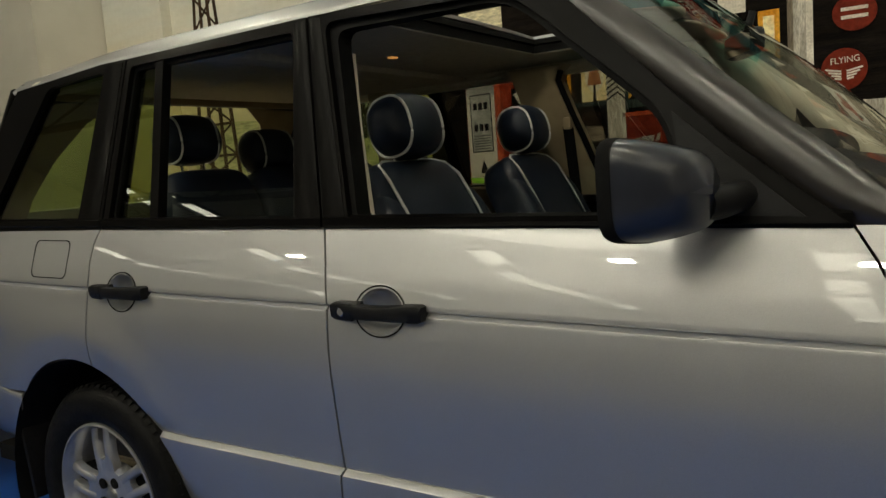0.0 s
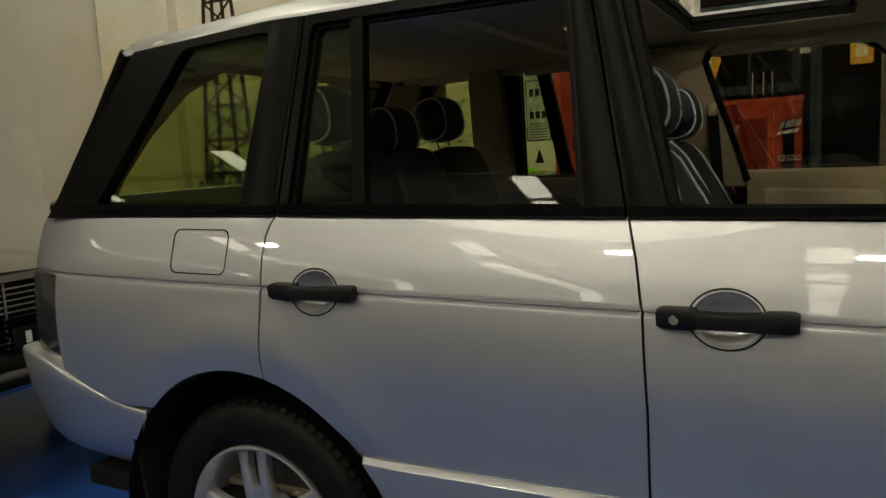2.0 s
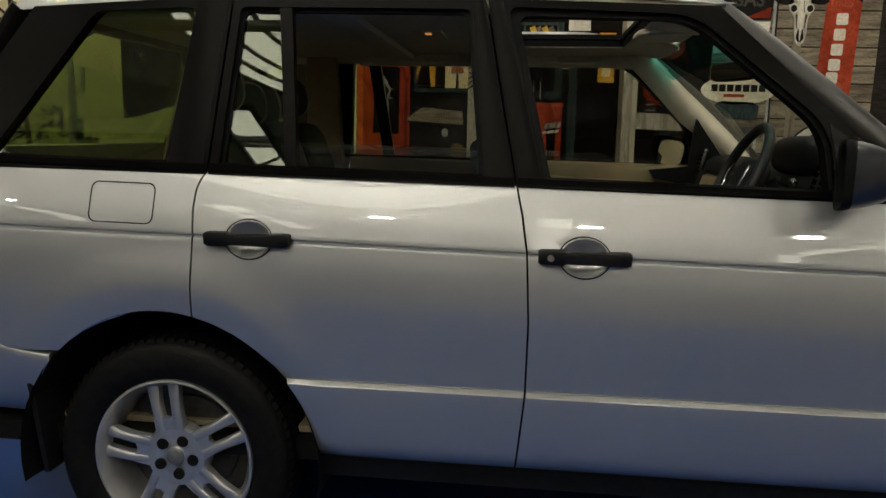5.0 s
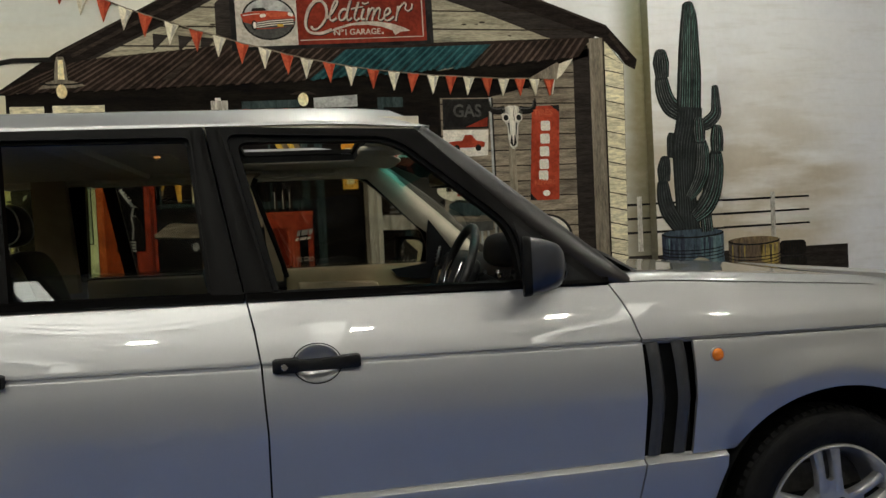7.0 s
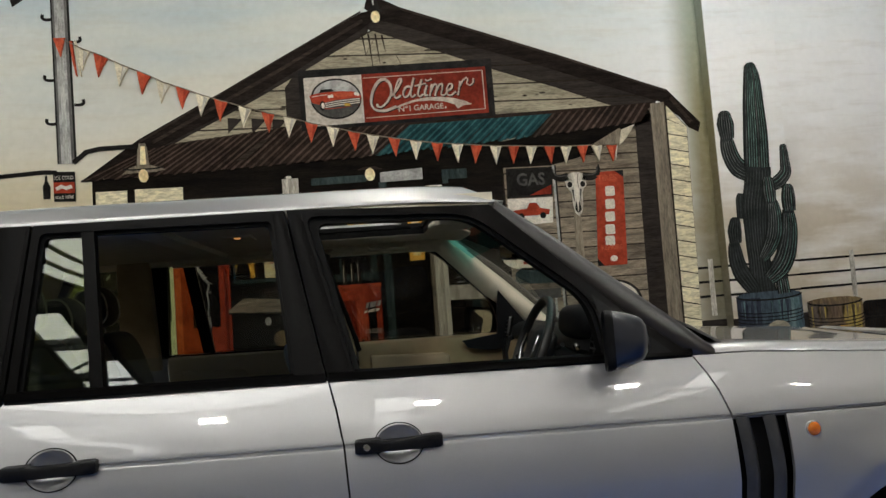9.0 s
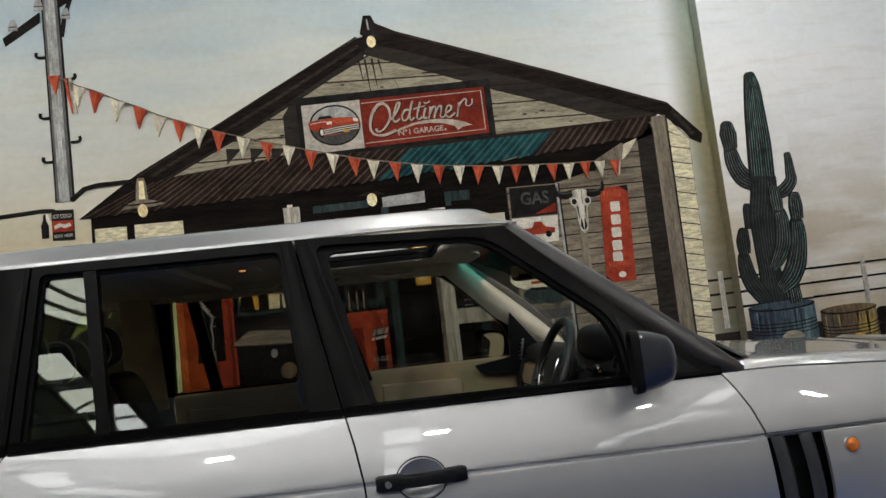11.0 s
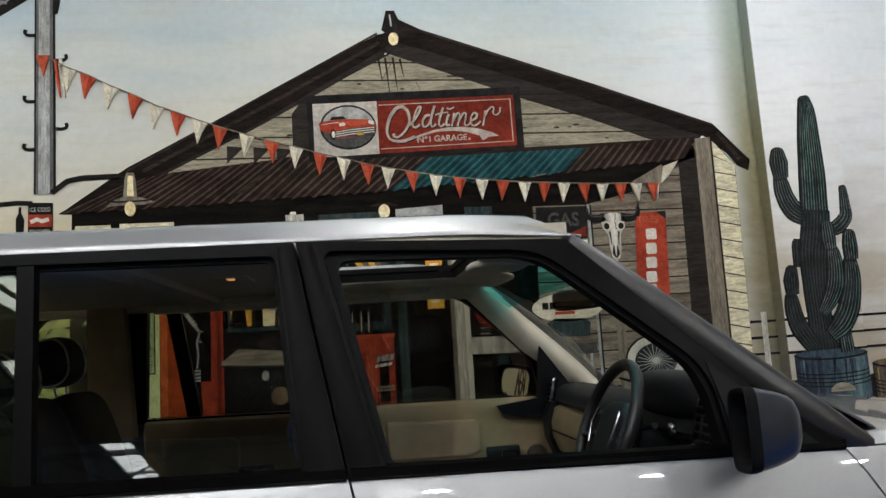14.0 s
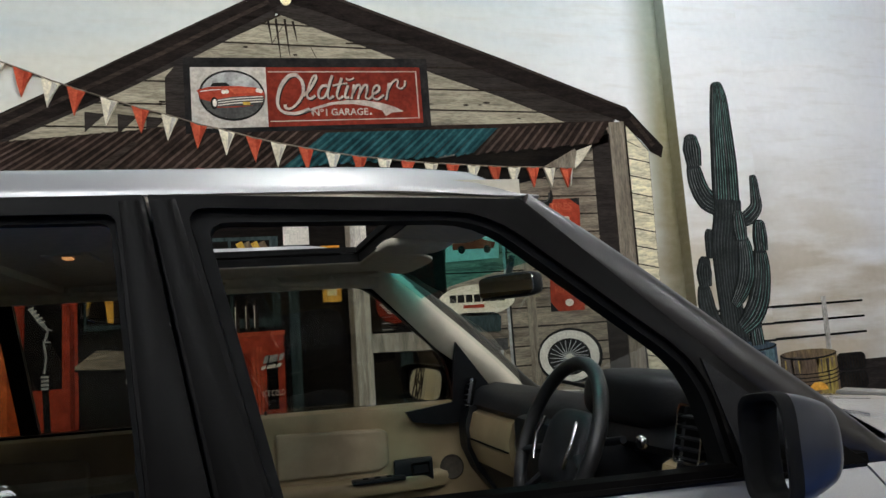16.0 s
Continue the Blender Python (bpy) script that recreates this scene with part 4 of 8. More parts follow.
# windscreen with its teal sun band
def screen_rows(t0, t1, n=6):
    rows = []
    for i in range(n + 1):
        t = t0 + (t1 - t0) * i / n
        row = []
        for k in range(13):
            s = k / 12
            ya, yb = 0.12 + 0.12 * t, WIDTH - 0.12 - 0.12 * t
            bulge = 0.118 * (1 - (2 * s - 1) ** 2)
            row.append((1.122 - 0.60 * t + bulge, ya + (yb - ya) * s, 1.205 + 0.545 * t + 0.02 * math.sin(math.pi * t) + bulge * 0.16 - 0.030 * t * (2 * s - 1) ** 4))
        rows.append(row)
    return rows


loft("windscreen", screen_rows(0.0, 0.79), GLASS_CLEAR, label="clear windscreen").visible_shadow = False
loft("windscreen_sun_band", screen_rows(0.79, 1.0, 2), GLASS_SHADE, label="teal shaded top of the windscreen")
# scuttle, wipers
box("scuttle_panel", (0.10, 1.50, 0.03), (1.165, WIDTH / 2, 1.205), BLACK_PLASTIC, suv, 0.01, (0, 12, 0), "black scuttle panel below the windscreen")
tube("wiper_arm", [(1.20, 0.30, 1.232), (1.16, 0.55, 1.262), (1.09, 0.86, 1.305)], [0.012, 0.009, 0.005], BLACK_PLASTIC, suv, 8, label="black wiper arm")
tube("wiper_arm", [(1.20, 1.05, 1.245), (1.15, 1.30, 1.270), (1.09, 1.55, 1.300)], [0.012, 0.009, 0.005], BLACK_PLASTIC, suv, 8)
# black cowl between the pillar's foot and the bonnet
cowl = [(0.985, 1.325), (1.045, 1.322), (1.115, 1.288), (1.170, 1.256), (1.222, 1.224), (1.205, 1.206), (1.10, 1.196), (1.00, 1.245)]
rows = [[(x_ - 0.05 * abs(q / 4 - 0.5), 0.105 + 0.11 * q / 4, z_ - 0.012 * (1 - math.sin(math.pi * (0.15 + 0.7 * q / 4)))) for x_, z_ in cowl + cowl[:1]] for q in range(5)]
loft("scuttle_corner", rows, BLACK_PLASTIC, label="black cowl at the foot of the windscreen", auto=60)


# ---- door mirrors ----
def door_mirror(left):
    e = thing("door_mirror", "", "")
    e.parent = suv
    sg = (lambda p: (p[0], WIDTH - p[1], p[2])) if left else (lambda p: p)
    SK = 0.62 if left else 0.26
    HW, MY, MZ = (0.118, -0.105, 1.287) if left else (0.080, -0.082, 1.277)
    DX = 0.0 if left else 0.020
    # shell: rounded box narrowing forward, flat open back with the glass
    v, f = [], []
    n, m = 12, 40
    for i in range(n + 1):
        t = i / n
        s = (1 - 0.30 * t ** 2) if t < 0.75 else (1 - 0.30 * t ** 2) * math.sqrt(max(0.0, 1 - ((t - 0.75) / 0.25) ** 2)) * 0.98 + 0.02
        x = 0.744 + (0.108 if left else 0.118) * t
        for k in range(m):
            a = 2 * math.pi * k / m
            c, q = math.cos(a), math.sin(a)
            cc = math.copysign(abs(c) ** (0.45 + 0.25 * t), c)
            qq = math.copysign(abs(q) ** (0.45 + 0.25 * t), q)
            y = MY + HW * cc * s + 0.01 * t
            z = MZ + (0.083 * qq - 0.010 * cc) * s - (0.010 if qq > 0 else -0.006) * t
            v.append(sg((x + DX + SK * (y - MY), y, z)))
    for i in range(n):
        for k in range(m):
            k2 = (k + 1) % m
            f.append((i * m + k, i * m + k2, (i + 1) * m + k2, (i + 1) * m + k))
    f.append(tuple(n * m + k for k in range(m)))
    obj("mirror_shell", v, f, surface("dark_blue_grey_shell", (0.013, 0.015, 0.022), (0.018, 0.021, 0.031), 0.30, scale=20, coat=0.5), e, True, "dark blue-grey mirror shell", 50)
    skew = lambda p: sg((p[0] + DX + SK * (p[1] - MY), p[1], p[2]))
    sup = lambda a, e: (math.copysign(abs(math.cos(a)) ** e, math.cos(a)), math.copysign(abs(math.sin(a)) ** e, math.sin(a)))
    rv, rf = [], []
    prof = ((1.0, 0.754), (1.022, 0.744), (1.022, 0.734), (1.0, 0.730), (0.92, 0.731), (0.88, 0.735), (0.87, 0.750 if left else 0.768))
    for k in range(m):
        c, q = sup(2 * math.pi * k / m, 0.45)
        for sc, x in prof:
            rv.append(skew((x, MY + HW * c * sc, MZ + (0.083 * q - 0.010 * c) * sc)))
    w = len(prof)
    for k in range(m):
        for j in range(w - 1):
            rf.append((k * w + j, k * w + j + 1, ((k + 1) % m) * w + j + 1, ((k + 1) % m) * w + j))
    obj("mirror_rim", rv, rf, MATT_BLACK, e, True, "", 50)
    gl = [skew((0.744 + (0.16 * 0.077 * q - 0.008 if left else 0.018), MY + HW * (0.66 if left else 0.87) * c, MZ + (0.064 if left else 0.072) * q - 0.009 * c)) for c, q in [sup(2 * math.pi * k / 28, 0.55) for k in range(28)]]
    obj("mirror_glass", gl, [tuple(range(28))], MIRROR, e, False, "mirror glass")
    tube("mirror_arm", [sg((0.860, -0.05, 1.252)), sg((0.880, -0.01, 1.252)), sg((0.895, 0.03, 1.254)), sg((0.905, 0.075, 1.256))], [0.030, 0.030, 0.027, 0.026], BLACK_PLASTIC, e, 12)
    return e


door_mirror(False)
door_mirror(True)
# sail panel seam in the front corner of the door frame
prism("mirror_sail", [(0.815, 1.226), (1.000, 1.218), (0.780, 1.410)], lambda a, b, d: on_glass(a, b, d - 0.0155), 0.006, BLACK_PLASTIC, front_door)


# ---- inside the car ----
def blob(name, centre, half, mat, parent, power=0.55, rot=(0, 0, 0), nu=28, nv=16, label=""):
    """A padded, rounded block."""
    m = Matrix.Translation(centre) @ Euler([radians(a) for a in rot]).to_matrix().to_4x4()
    sp = lambda a: math.copysign(abs(a) ** power, a)
    v, f = [], []
    for j in range(nv + 1):
        b = -math.pi / 2 + math.pi * j / nv
        for i in range(nu):
            a = 2 * math.pi * i / nu
            v.append(m @ Vector((half[0] * sp(math.cos(b)) * sp(math.cos(a)), half[1] * sp(math.cos(b)) * sp(math.sin(a)), half[2] * sp(math.sin(b)))))
    for j in range(nv):
        for i in range(nu):
            i2 = (i + 1) % nu
            f.append((j * nu + i, j * nu + i2, (j + 1) * nu + i2, (j + 1) * nu + i))
    return obj(name, v, f, mat, parent, True, label, 70)


def piping_loop(parent, centre, half, y_off, rot=0.0, power=0.62, grow=1.03, arc=(0, 360)):
    """A white welt round the side of a cushion, in a plane across the car's length."""
    c, s = math.cos(radians(rot)), math.sin(radians(rot))
    sp = lambda a: math.copysign(abs(a) ** power, a)
    pts = []
    for k in range(41):
        a = radians(arc[0] + (arc[1] - arc[0]) * k / 40)
        u, w = half[0] * grow * sp(math.cos(a)), half[2] * grow * sp(math.sin(a))
        pts.append((centre[0] + u * c + w * s, centre[1] + y_off, centre[2] - u * s + w * c))
    return tube("piping", pts, 0.0042, PIPING, parent, 6)


def front_seat(cy, back_by):
    e = thing("front_seat", "", "", at=(-back_by, 0, 0))
    e.parent = suv
    tilt = -26
    back = blob("backrest", (-0.012, cy, 1.088), (0.085, 0.250, 0.292), LEATHER_NAVY, e, 0.42, (0, tilt, 0), label="navy leather backrest with white piping")
    for s in (-1, 1):
        blob("side_bolster", (0.018, cy + s * 0.205, 1.05), (0.085, 0.05, 0.25), LEATHER_NAVY, back, 0.6, (0, tilt, 0))
    m = Matrix.Translation((-0.012, cy, 1.088)) @ Euler((0, radians(tilt), 0)).to_matrix().to_4x4()
    top = [(0.088, 0.175, -0.26), (0.088, 0.18, 0.10), (0.080, 0.18, 0.218), (0.060, 0.165, 0.270), (0.045, 0.12, 0.289), (0.04, 0.0, 0.295)]
    path = top + [(a, -b, c) for a, b, c in top[::-1][1:]]
    tube("piping", [m @ Vector(q) for q in path], 0.0045, PIPING, back, 6)
    head = blob("headrest", (-0.092, cy, 1.464), (0.080, 0.132, 0.094), LEATHER_NAVY, e, 0.80, (0, -12, 0), label="navy leather headrest with white piping")
    for s in (-1, 1):
        piping_loop(head, (-0.092, cy, 1.464), (0.080, 0, 0.094), s * 0.080, -12, 0.80, 0.90)
        tube("headrest_post", [(-0.105, cy + s * 0.06, 1.42), (-0.10, cy + s * 0.06, 1.32)], 0.006, CHROME, head, 8)
    blob("cushion", (0.30, cy, 0.84), (0.27, 0.26, 0.08), LEATHER_NAVY, e, 0.45, (0, -8, 0))
    box("seat_base", (0.45, 0.46, 0.32), (0.34, cy, 0.60), DASH_BLACK, e, 0.03)
    return e


DRIVER_Y, MATE_Y = 0.51, 1.42
front_seat(DRIVER_Y, 0.0)
front_seat(MATE_Y, 0.072)

bench = thing("rear_seat", "", "")
bench.parent = suv
for cy, w in ((0.55, 0.21), (0.945, 0.18), (1.34, 0.21)):
    blob("backrest", (-0.98, cy, 1.10), (0.09, w, 0.30), LEATHER_NAVY, bench, 0.40, (0, -18, 0), label="navy leather rear backrest")
    hz = 1.508 if cy != 0.945 else 1.458
    hd = blob("headrest", (-1.10, cy, hz), (0.078, 0.135, 0.092), LEATHER_NAVY, bench, 0.80, (0, -10, 0), label="navy leather headrest with white piping")
    for s in (-1, 1):
        piping_loop(hd, (-1.10, cy, hz), (0.078, 0, 0.092), s * 0.082, -10, 0.80, 0.90)
    for s in (-1, 1):
        tube("headrest_post", [(-1.095, cy + s * 0.05, hz - 0.05), (-1.07, cy + s * 0.05, 1.33)], 0.005, CHROME, hd, 8)
blob("cushion", (-0.62, 0.965, 0.86), (0.28, 0.72, 0.09), LEATHER_NAVY, bench, 0.4)

# left-hand door trims, beige with an armrest, pull recess and black switch panel
def door_card(xa, xb, front):
    e = thing("door_trim", "", "")
    e.parent = suv
    yc = WIDTH - 0.115
    v, f = [], []
    n = 24
    sec = [(0.60, 0.0), (0.84, -0.005), (0.905, -0.01), (0.915, -0.055), (0.945, -0.065), (0.965, -0.055), (0.977, -0.012), (1.08, -0.004), (1.15, -0.012), (1.20, -0.022), (1.228, -0.016), (1.238, 0.0), (1.238, 0.05)]
    for i in range(n + 1):
        t = i / n
        x = xa + (xb - xa) * t
        arm = 1 - smoothstep(0.62, 0.80, t) if front else 1 - smoothstep(0.75, 0.9, t)
        for z, d in sec:
            dd = d if z > 0.98 or z < 0.91 else -0.012 + (d + 0.012) * arm
            v.append((x, yc + dd, z - 0.012 * (x - xa) * (1 if z > 1.04 else 0)))
    w = len(sec)
    for i in range(n):
        for k in range(w - 1):
            a = i * w + k
            f.append((a, a + 1, a + w + 1, a + w))
    obj("trim_panel", v, f, BEIGE, e, True, "beige leather door trim", 45)
    # recessed upper pad
    pad = [(xa + 0.06, 0.995), (xa + 0.47 * (xb - xa), 0.992), (xa + 0.515 * (xb - xa), 1.015), (xa + 0.515 * (xb - xa), 1.135), (xa + 0.48 * (xb - xa), 1.150), (xa + 0.06, 1.166)]
    prism("upper_pad", pad, lambda a, b, d: (a, yc - 0.026 + d, b), 0.03, BEIGE_DARK, e)
    bv = e.children[-1].modifiers.new("edge", "BEVEL")
    bv.width, bv.segments = 0.012, 3
    box("switch_panel", (0.20, 0.05, 0.016), (xa + 0.46 * (xb - xa), yc - 0.055, 0.968), DASH_BLACK, e, 0.006)
    for k in range(3):
        box("switch", (0.022, 0.012, 0.008), (xa + 0.46 * (xb - xa) - 0.05 + 0.045 * k, yc - 0.062, 0.978), BLACK_PLASTIC, e, 0.003)
    box("handle_bowl", (0.150, 0.03, 0.088), (xa + 0.61 * (xb - xa), yc - 0.036, 0.985), DASH_BLACK, e, 0.010, label="black door release bowl")
    o5 = rounded_rect(-0.036, 0.036, -0.022, 0.022, 0.008)
    i5 = rounded_rect(-0.031, 0.031, -0.017, 0.017, 0.006)
    xr = xa + 0.635 * (xb - xa)
    ring("release_lever", o5, i5, lambda a, b, d: (xr + a, yc - 0.058 + d, 0.992 + b), 0.006, CHROME, e, "chrome door release")
    tube("lock_pin", [(xa + 0.03, yc + 0.01, 1.236), (xa + 0.03, yc + 0.01, 1.252)], 0.005, MATT_BLACK, e, 8)
    if front:
        v, f = lathe_mesh([(0.0005, -0.006), (0.042, -0.008), (0.048, 0.0), (0.048, 0.02)], 24)
        obj("speaker_cover", [(x + xb - 0.205, y + yc - 0.012, z + 0.975) for x, y, z in v], f, SPEAKER_BROWN, e, True, "dark brown speaker cover", 40)
    return e


door_card(0.04, 0.97, True)
door_card(-0.92, -0.16, False)
tube("door_seal", [(x_, WIDTH - glass_y(z_) - 0.145, z_) for x_, z_ in ((0.046, 1.20), (0.028, 1.27), (-0.011, 1.40), (-0.044, 1.50), (-0.074, 1.60), (-0.091, 1.66), (-0.075, 1.695))], 0.013, SEAL, suv, 8)
prism("door_corner_trim", [(0.585, 1.205), (0.615, 1.165), (0.720, 1.145), (0.930, 1.150), (0.935, 1.262), (0.785, 1.455), (0.775, 1.380), (0.772, 1.228)], lambda a, b, d: on_glass_left(a, b, d + 0.105), 0.02, DASH_BLACK, suv, "black corner trim of the far door")
# right-hand trims seen from behind
box("door_trim_inner", (0.95, 0.03, 0.55), (0.52, 0.115, 0.935), BEIGE, suv, 0.01, label="beige leather door trim")
box("door_trim_inner", (0.74, 0.03, 0.34), (-0.49, 0.115, 1.045), BEIGE, suv, 0.01, label="beige leather door trim")
box("sill_capping", (0.92, 0.035, 0.02), (0.50, 0.105, 1.213), DASH_BLACK, suv, 0.006)
box("sill_capping", (0.72, 0.035, 0.02), (-0.50, 0.105, 1.222), DASH_BLACK, suv, 0.006)
# pillar trims on the far side
inner_left = lambda a, b, d: (a, WIDTH - glass_y(b) - 0.045 - d, b)
prism("pillar_trim", [(-0.20, 1.18), (0.030, 1.18), (0.022, 1.25), (0.008, 1.30), (-0.023, 1.40), (-0.056, 1.50), (-0.086, 1.60), (-0.103, 1.66), (-0.085, 1.70), (-0.050, 1.72), (-0.30, 1.72), (-0.24, 1.45)], inner_left, 0.115, BEIGE_DARK, suv, "beige pillar trim")
prism("pillar_trim", [(-1.14, 1.18), (-0.955, 1.18), (-0.955, 1.72), (-1.10, 1.72)], inner_left, 0.06, BEIGE_DARK, suv, "beige pillar trim")
prism("pillar_trim", [(-1.80, 1.18), (-1.60, 1.20), (-1.36, 1.70), (-1.52, 1.70)], inner_left, 0.025, BEIGE_DARK, suv, "beige pillar trim")
PALE_TRIM = surface("pale_pillar_cloth", (0.66, 0.60, 0.48), (0.58, 0.53, 0.42), 0.8, scale=9, bump=0.2, bump_scale=400)
band = [((0.985, 1.205), (1.115, 1.215)), ((0.930, 1.285), (1.060, 1.290)), ((0.850, 1.340), (0.975, 1.375)), ((0.720, 1.435), (0.870, 1.470)),
        ((0.590, 1.565), (0.745, 1.578)), ((0.480, 1.672), (0.635, 1.680)), ((0.415, 1.722), (0.560, 1.742))]
rows = []
for (xl, zl), (xr, zr) in band:
    row = []
    for k in range(9):
        u = k / 8
        xq, zq = xl + (xr - xl) * u, zl + (zr - zl) * u
        row.append((xq, WIDTH - 0.058 - 0.25 * (zq - 1.21) - 0.055 - 0.050 * math.sin(math.pi * (0.12 + 0.76 * u)), zq))
    rows.append(row)
loft("windscreen_pillar_trim", rows, PALE_TRIM, label="pale beige windscreen pillar trim", thick=0.012, out=(0, -1, 0))
# trims of the near middle pillar and of the tailgate pillars
prism("pillar_trim", [(0.040, 1.225), (0.062, 1.225), (0.000, 1.455), (-0.038, 1.640), (-0.058, 1.640), (-0.022, 1.455)], lambda a, b, d: on_glass(a, b, 0.058 + d), 0.014, PALE_TRIM, suv, "pale beige pillar trim")
for k in (0, 1):
    yy = (lambda y: WIDTH - y) if k else (lambda y: y)
    rows = [[(x_, yy(y0_ + (y1_ - y0_) * q / 4), z_ - 0.02 * math.sin(math.pi * q / 4)) for q in range(5)]
            for x_, y0_, y1_, z_ in ((-1.845, 0.135, 0.300, 1.20), (-1.800, 0.150, 0.335, 1.33), (-1.715, 0.175, 0.400, 1.48), (-1.630, 0.205, 0.500, 1.62), (-1.575, 0.225, 0.640, 1.705))]
    loft("tailgate_pillar_trim", rows, BEIGE_DARK, label="beige tailgate pillar trim", thick=0.012, out=(1, 0, 0))
box("tailgate_header_trim", (0.05, 1.30, 0.06), (-1.555, WIDTH / 2, 1.722), BEIGE_DARK, suv, 0.015)
for s in (0, 1):
    yy = (lambda y: WIDTH - y) if s else (lambda y: y)
    tube("roof_rail_trim", [(-1.45, yy(0.225), 1.715), (-0.5, yy(0.228), 1.733), (0.2, yy(0.230), 1.730), (0.50, yy(0.25), 1.715)], [0.03, 0.034, 0.034, 0.04], HEADLINER, suv, 10)
for xg in (0.22, -0.45):
    tube("grab_handle", [(xg - 0.10, WIDTH - 0.285, 1.722), (xg - 0.085, WIDTH - 0.305, 1.705), (xg, WIDTH - 0.315, 1.700), (xg + 0.085, WIDTH - 0.305, 1.705), (xg + 0.10, WIDTH - 0.285, 1.722)], 0.010, HEADLINER, suv, 8, label="folding grab handle")
# seat belt on the far middle pillar
tube("seat_belt", [(-0.07, WIDTH - 0.29, 1.47), (-0.058, WIDTH - 0.284, 1.29), (-0.04, WIDTH - 0.275, 0.97)], 0.022, MATT_BLACK, suv, 8, (0.25, 1.0))
box("belt_anchor", (0.035, 0.03, 0.05), (-0.07, WIDTH - 0.29, 1.482), BEIGE_DARK, suv, 0.008)

# dashboard
sec = [(1.16, 1.215), (1.06, 1.265), (0.94, 1.288), (0.87, 1.280), (0.83, 1.255), (0.815, 1.22), (0.83, 1.20), (1.10, 1.19)]
rows = [[(x - 0.02 * math.cos(math.pi * (i / 12 - 0.5)) * 0 + 0.02 * abs(2 * i / 12 - 1) ** 2, 0.17 + (WIDTH - 0.34) * i / 12, z) for x, z in sec] for i in range(13)]
loft("dashboard", rows, DASH_BLACK, label="black dashboard", thick=0.01)
for nm, sec, spans, mat, lab in (
        ("glovebox_panel", [(0.845, 1.200), (0.822, 1.190), (0.803, 1.130), (0.806, 1.070), (0.830, 1.010)], ((1.22, 1.655), (0.255, 0.33)), BEIGE, "beige lower dash panel"),
        ("knee_panel", [(0.845, 1.012), (0.860, 0.960), (0.930, 0.850)], ((1.22, 1.74), (0.17, 0.33)), DASH_BLACK, ""),
        ("dash_end", [(0.850, 1.225), (0.812, 1.210), (0.790, 1.150), (0.792, 1.060), (0.825, 0.980), (0.90, 0.880)], ((1.655, 1.750), (0.165, 0.255)), DASH_BLACK, "black dash end")):
    for ya, yb in spans:
        rows = [[(x, ya + (yb - ya) * i / 6, z) for x, z in sec] for i in range(7)]
        loft(nm, rows, mat, label=lab, thick=0.02, out=(-1, 0, 0))
box("panel_seam", (0.006, 0.43, 0.004), (0.800, 1.437, 1.098), MATT_BLACK, suv)
blob("instrument_binnacle", (0.925, DRIVER_Y, 1.302), (0.120, 0.215, 0.068), DASH_BLACK, suv, 0.6, (0, 8, 0), label="black instrument binnacle")
box("centre_console", (0.16, 0.30, 0.42), (0.86, 0.965, 1.02), DASH_BLACK, suv, 0.03)
for yv in (0.215, WIDTH - 0.215):
    o4 = rounded_rect(-0.045, 0.045, -0.055, 0.055, 0.012)
    i4 = rounded_rect(-0.040, 0.040, -0.050, 0.050, 0.009)
    ring("air_vent_bezel", o4, i4, lambda a, b, d: (0.815 + d + 0.25 * b, yv + a, 1.262 + b), 0.012, CHROME, suv, "chrome-edged air vent")
    for k in range(4):
        box("vent_blade", (0.02, 0.07, 0.004), (0.828 + 0.25 * (-0.03 + 0.02 * k), yv, 1.232 + 0.02 * k), DASH_BLACK, suv)

# steering wheel
sw = thing("steering_wheel", "", "")
sw.parent = suv
SWM = Matrix.Translation((0.668, DRIVER_Y - 0.01, 1.235)) @ Euler((0, radians(24), 0)).to_matrix().to_4x4()
pts = [SWM @ Vector((0, 0.179 * math.cos(2 * math.pi * k / 48), 0.179 * math.sin(2 * math.pi * k / 48))) for k in range(48)]
tube("wheel_rim", pts, 0.0165, surface("black_wheel_leather", (0.012, 0.012, 0.013), (0.02, 0.02, 0.02), 0.38, scale=30, bump=0.15, bump_scale=300), sw, 12, closed=True, label="black leather steering wheel rim")
hub_ob = blob("airbag_pad", SWM @ Vector((0.035, 0, -0.01)), (0.040, 0.100, 0.088), DASH_BLACK, sw, 0.6, (0, 24, 0))
for a in (-14, 194, -52, 232):
    d = Vector((0, math.cos(radians(a)), math.sin(radians(a))))
    tube("spoke", [SWM @ (Vector((0.03, 0, 0)) + d * 0.06), SWM @ (Vector((0.012, 0, 0)) + d * 0.13), SWM @ (d * 0.174)], [0.022, 0.017, 0.014], DASH_BLACK, sw, 8, (1.0, 0.6))
for s in (-1, 1):
    tube("spoke_trim", [SWM @ Vector((-0.008, s * 0.085, 0.045)), SWM @ Vector((-0.012, s * 0.098, 0.0)), SWM @ Vector((-0.008, s * 0.085, -0.055))], 0.005, CHROME, sw, 8, label="bright metal spoke trim")
tube("steering_column", [SWM @ Vector((0.04, 0, 0)), (0.86, DRIVER_Y, 1.13)], 0.05, DASH_BLACK, sw, 12)
tube("stalk", [SWM @ Vector((0.07, -0.04, 0.02)), SWM @ Vector((0.06, -0.17, 0.04))], 0.008, DASH_BLACK, sw, 8)
blob("light_knob", (0.792, 0.352, 1.234), (0.012, 0.016, 0.016), CHROME, suv, 0.9, nu=14, nv=8)

# interior mirror and sun visors, overhead console
im = thing("interior_mirror", "", "")
im.parent = suv
blob("mirror_case", (0.752, 0.950, 1.612), (0.020, 0.112, 0.036), DASH_BLACK, im, 0.45, (0, 0, 30))
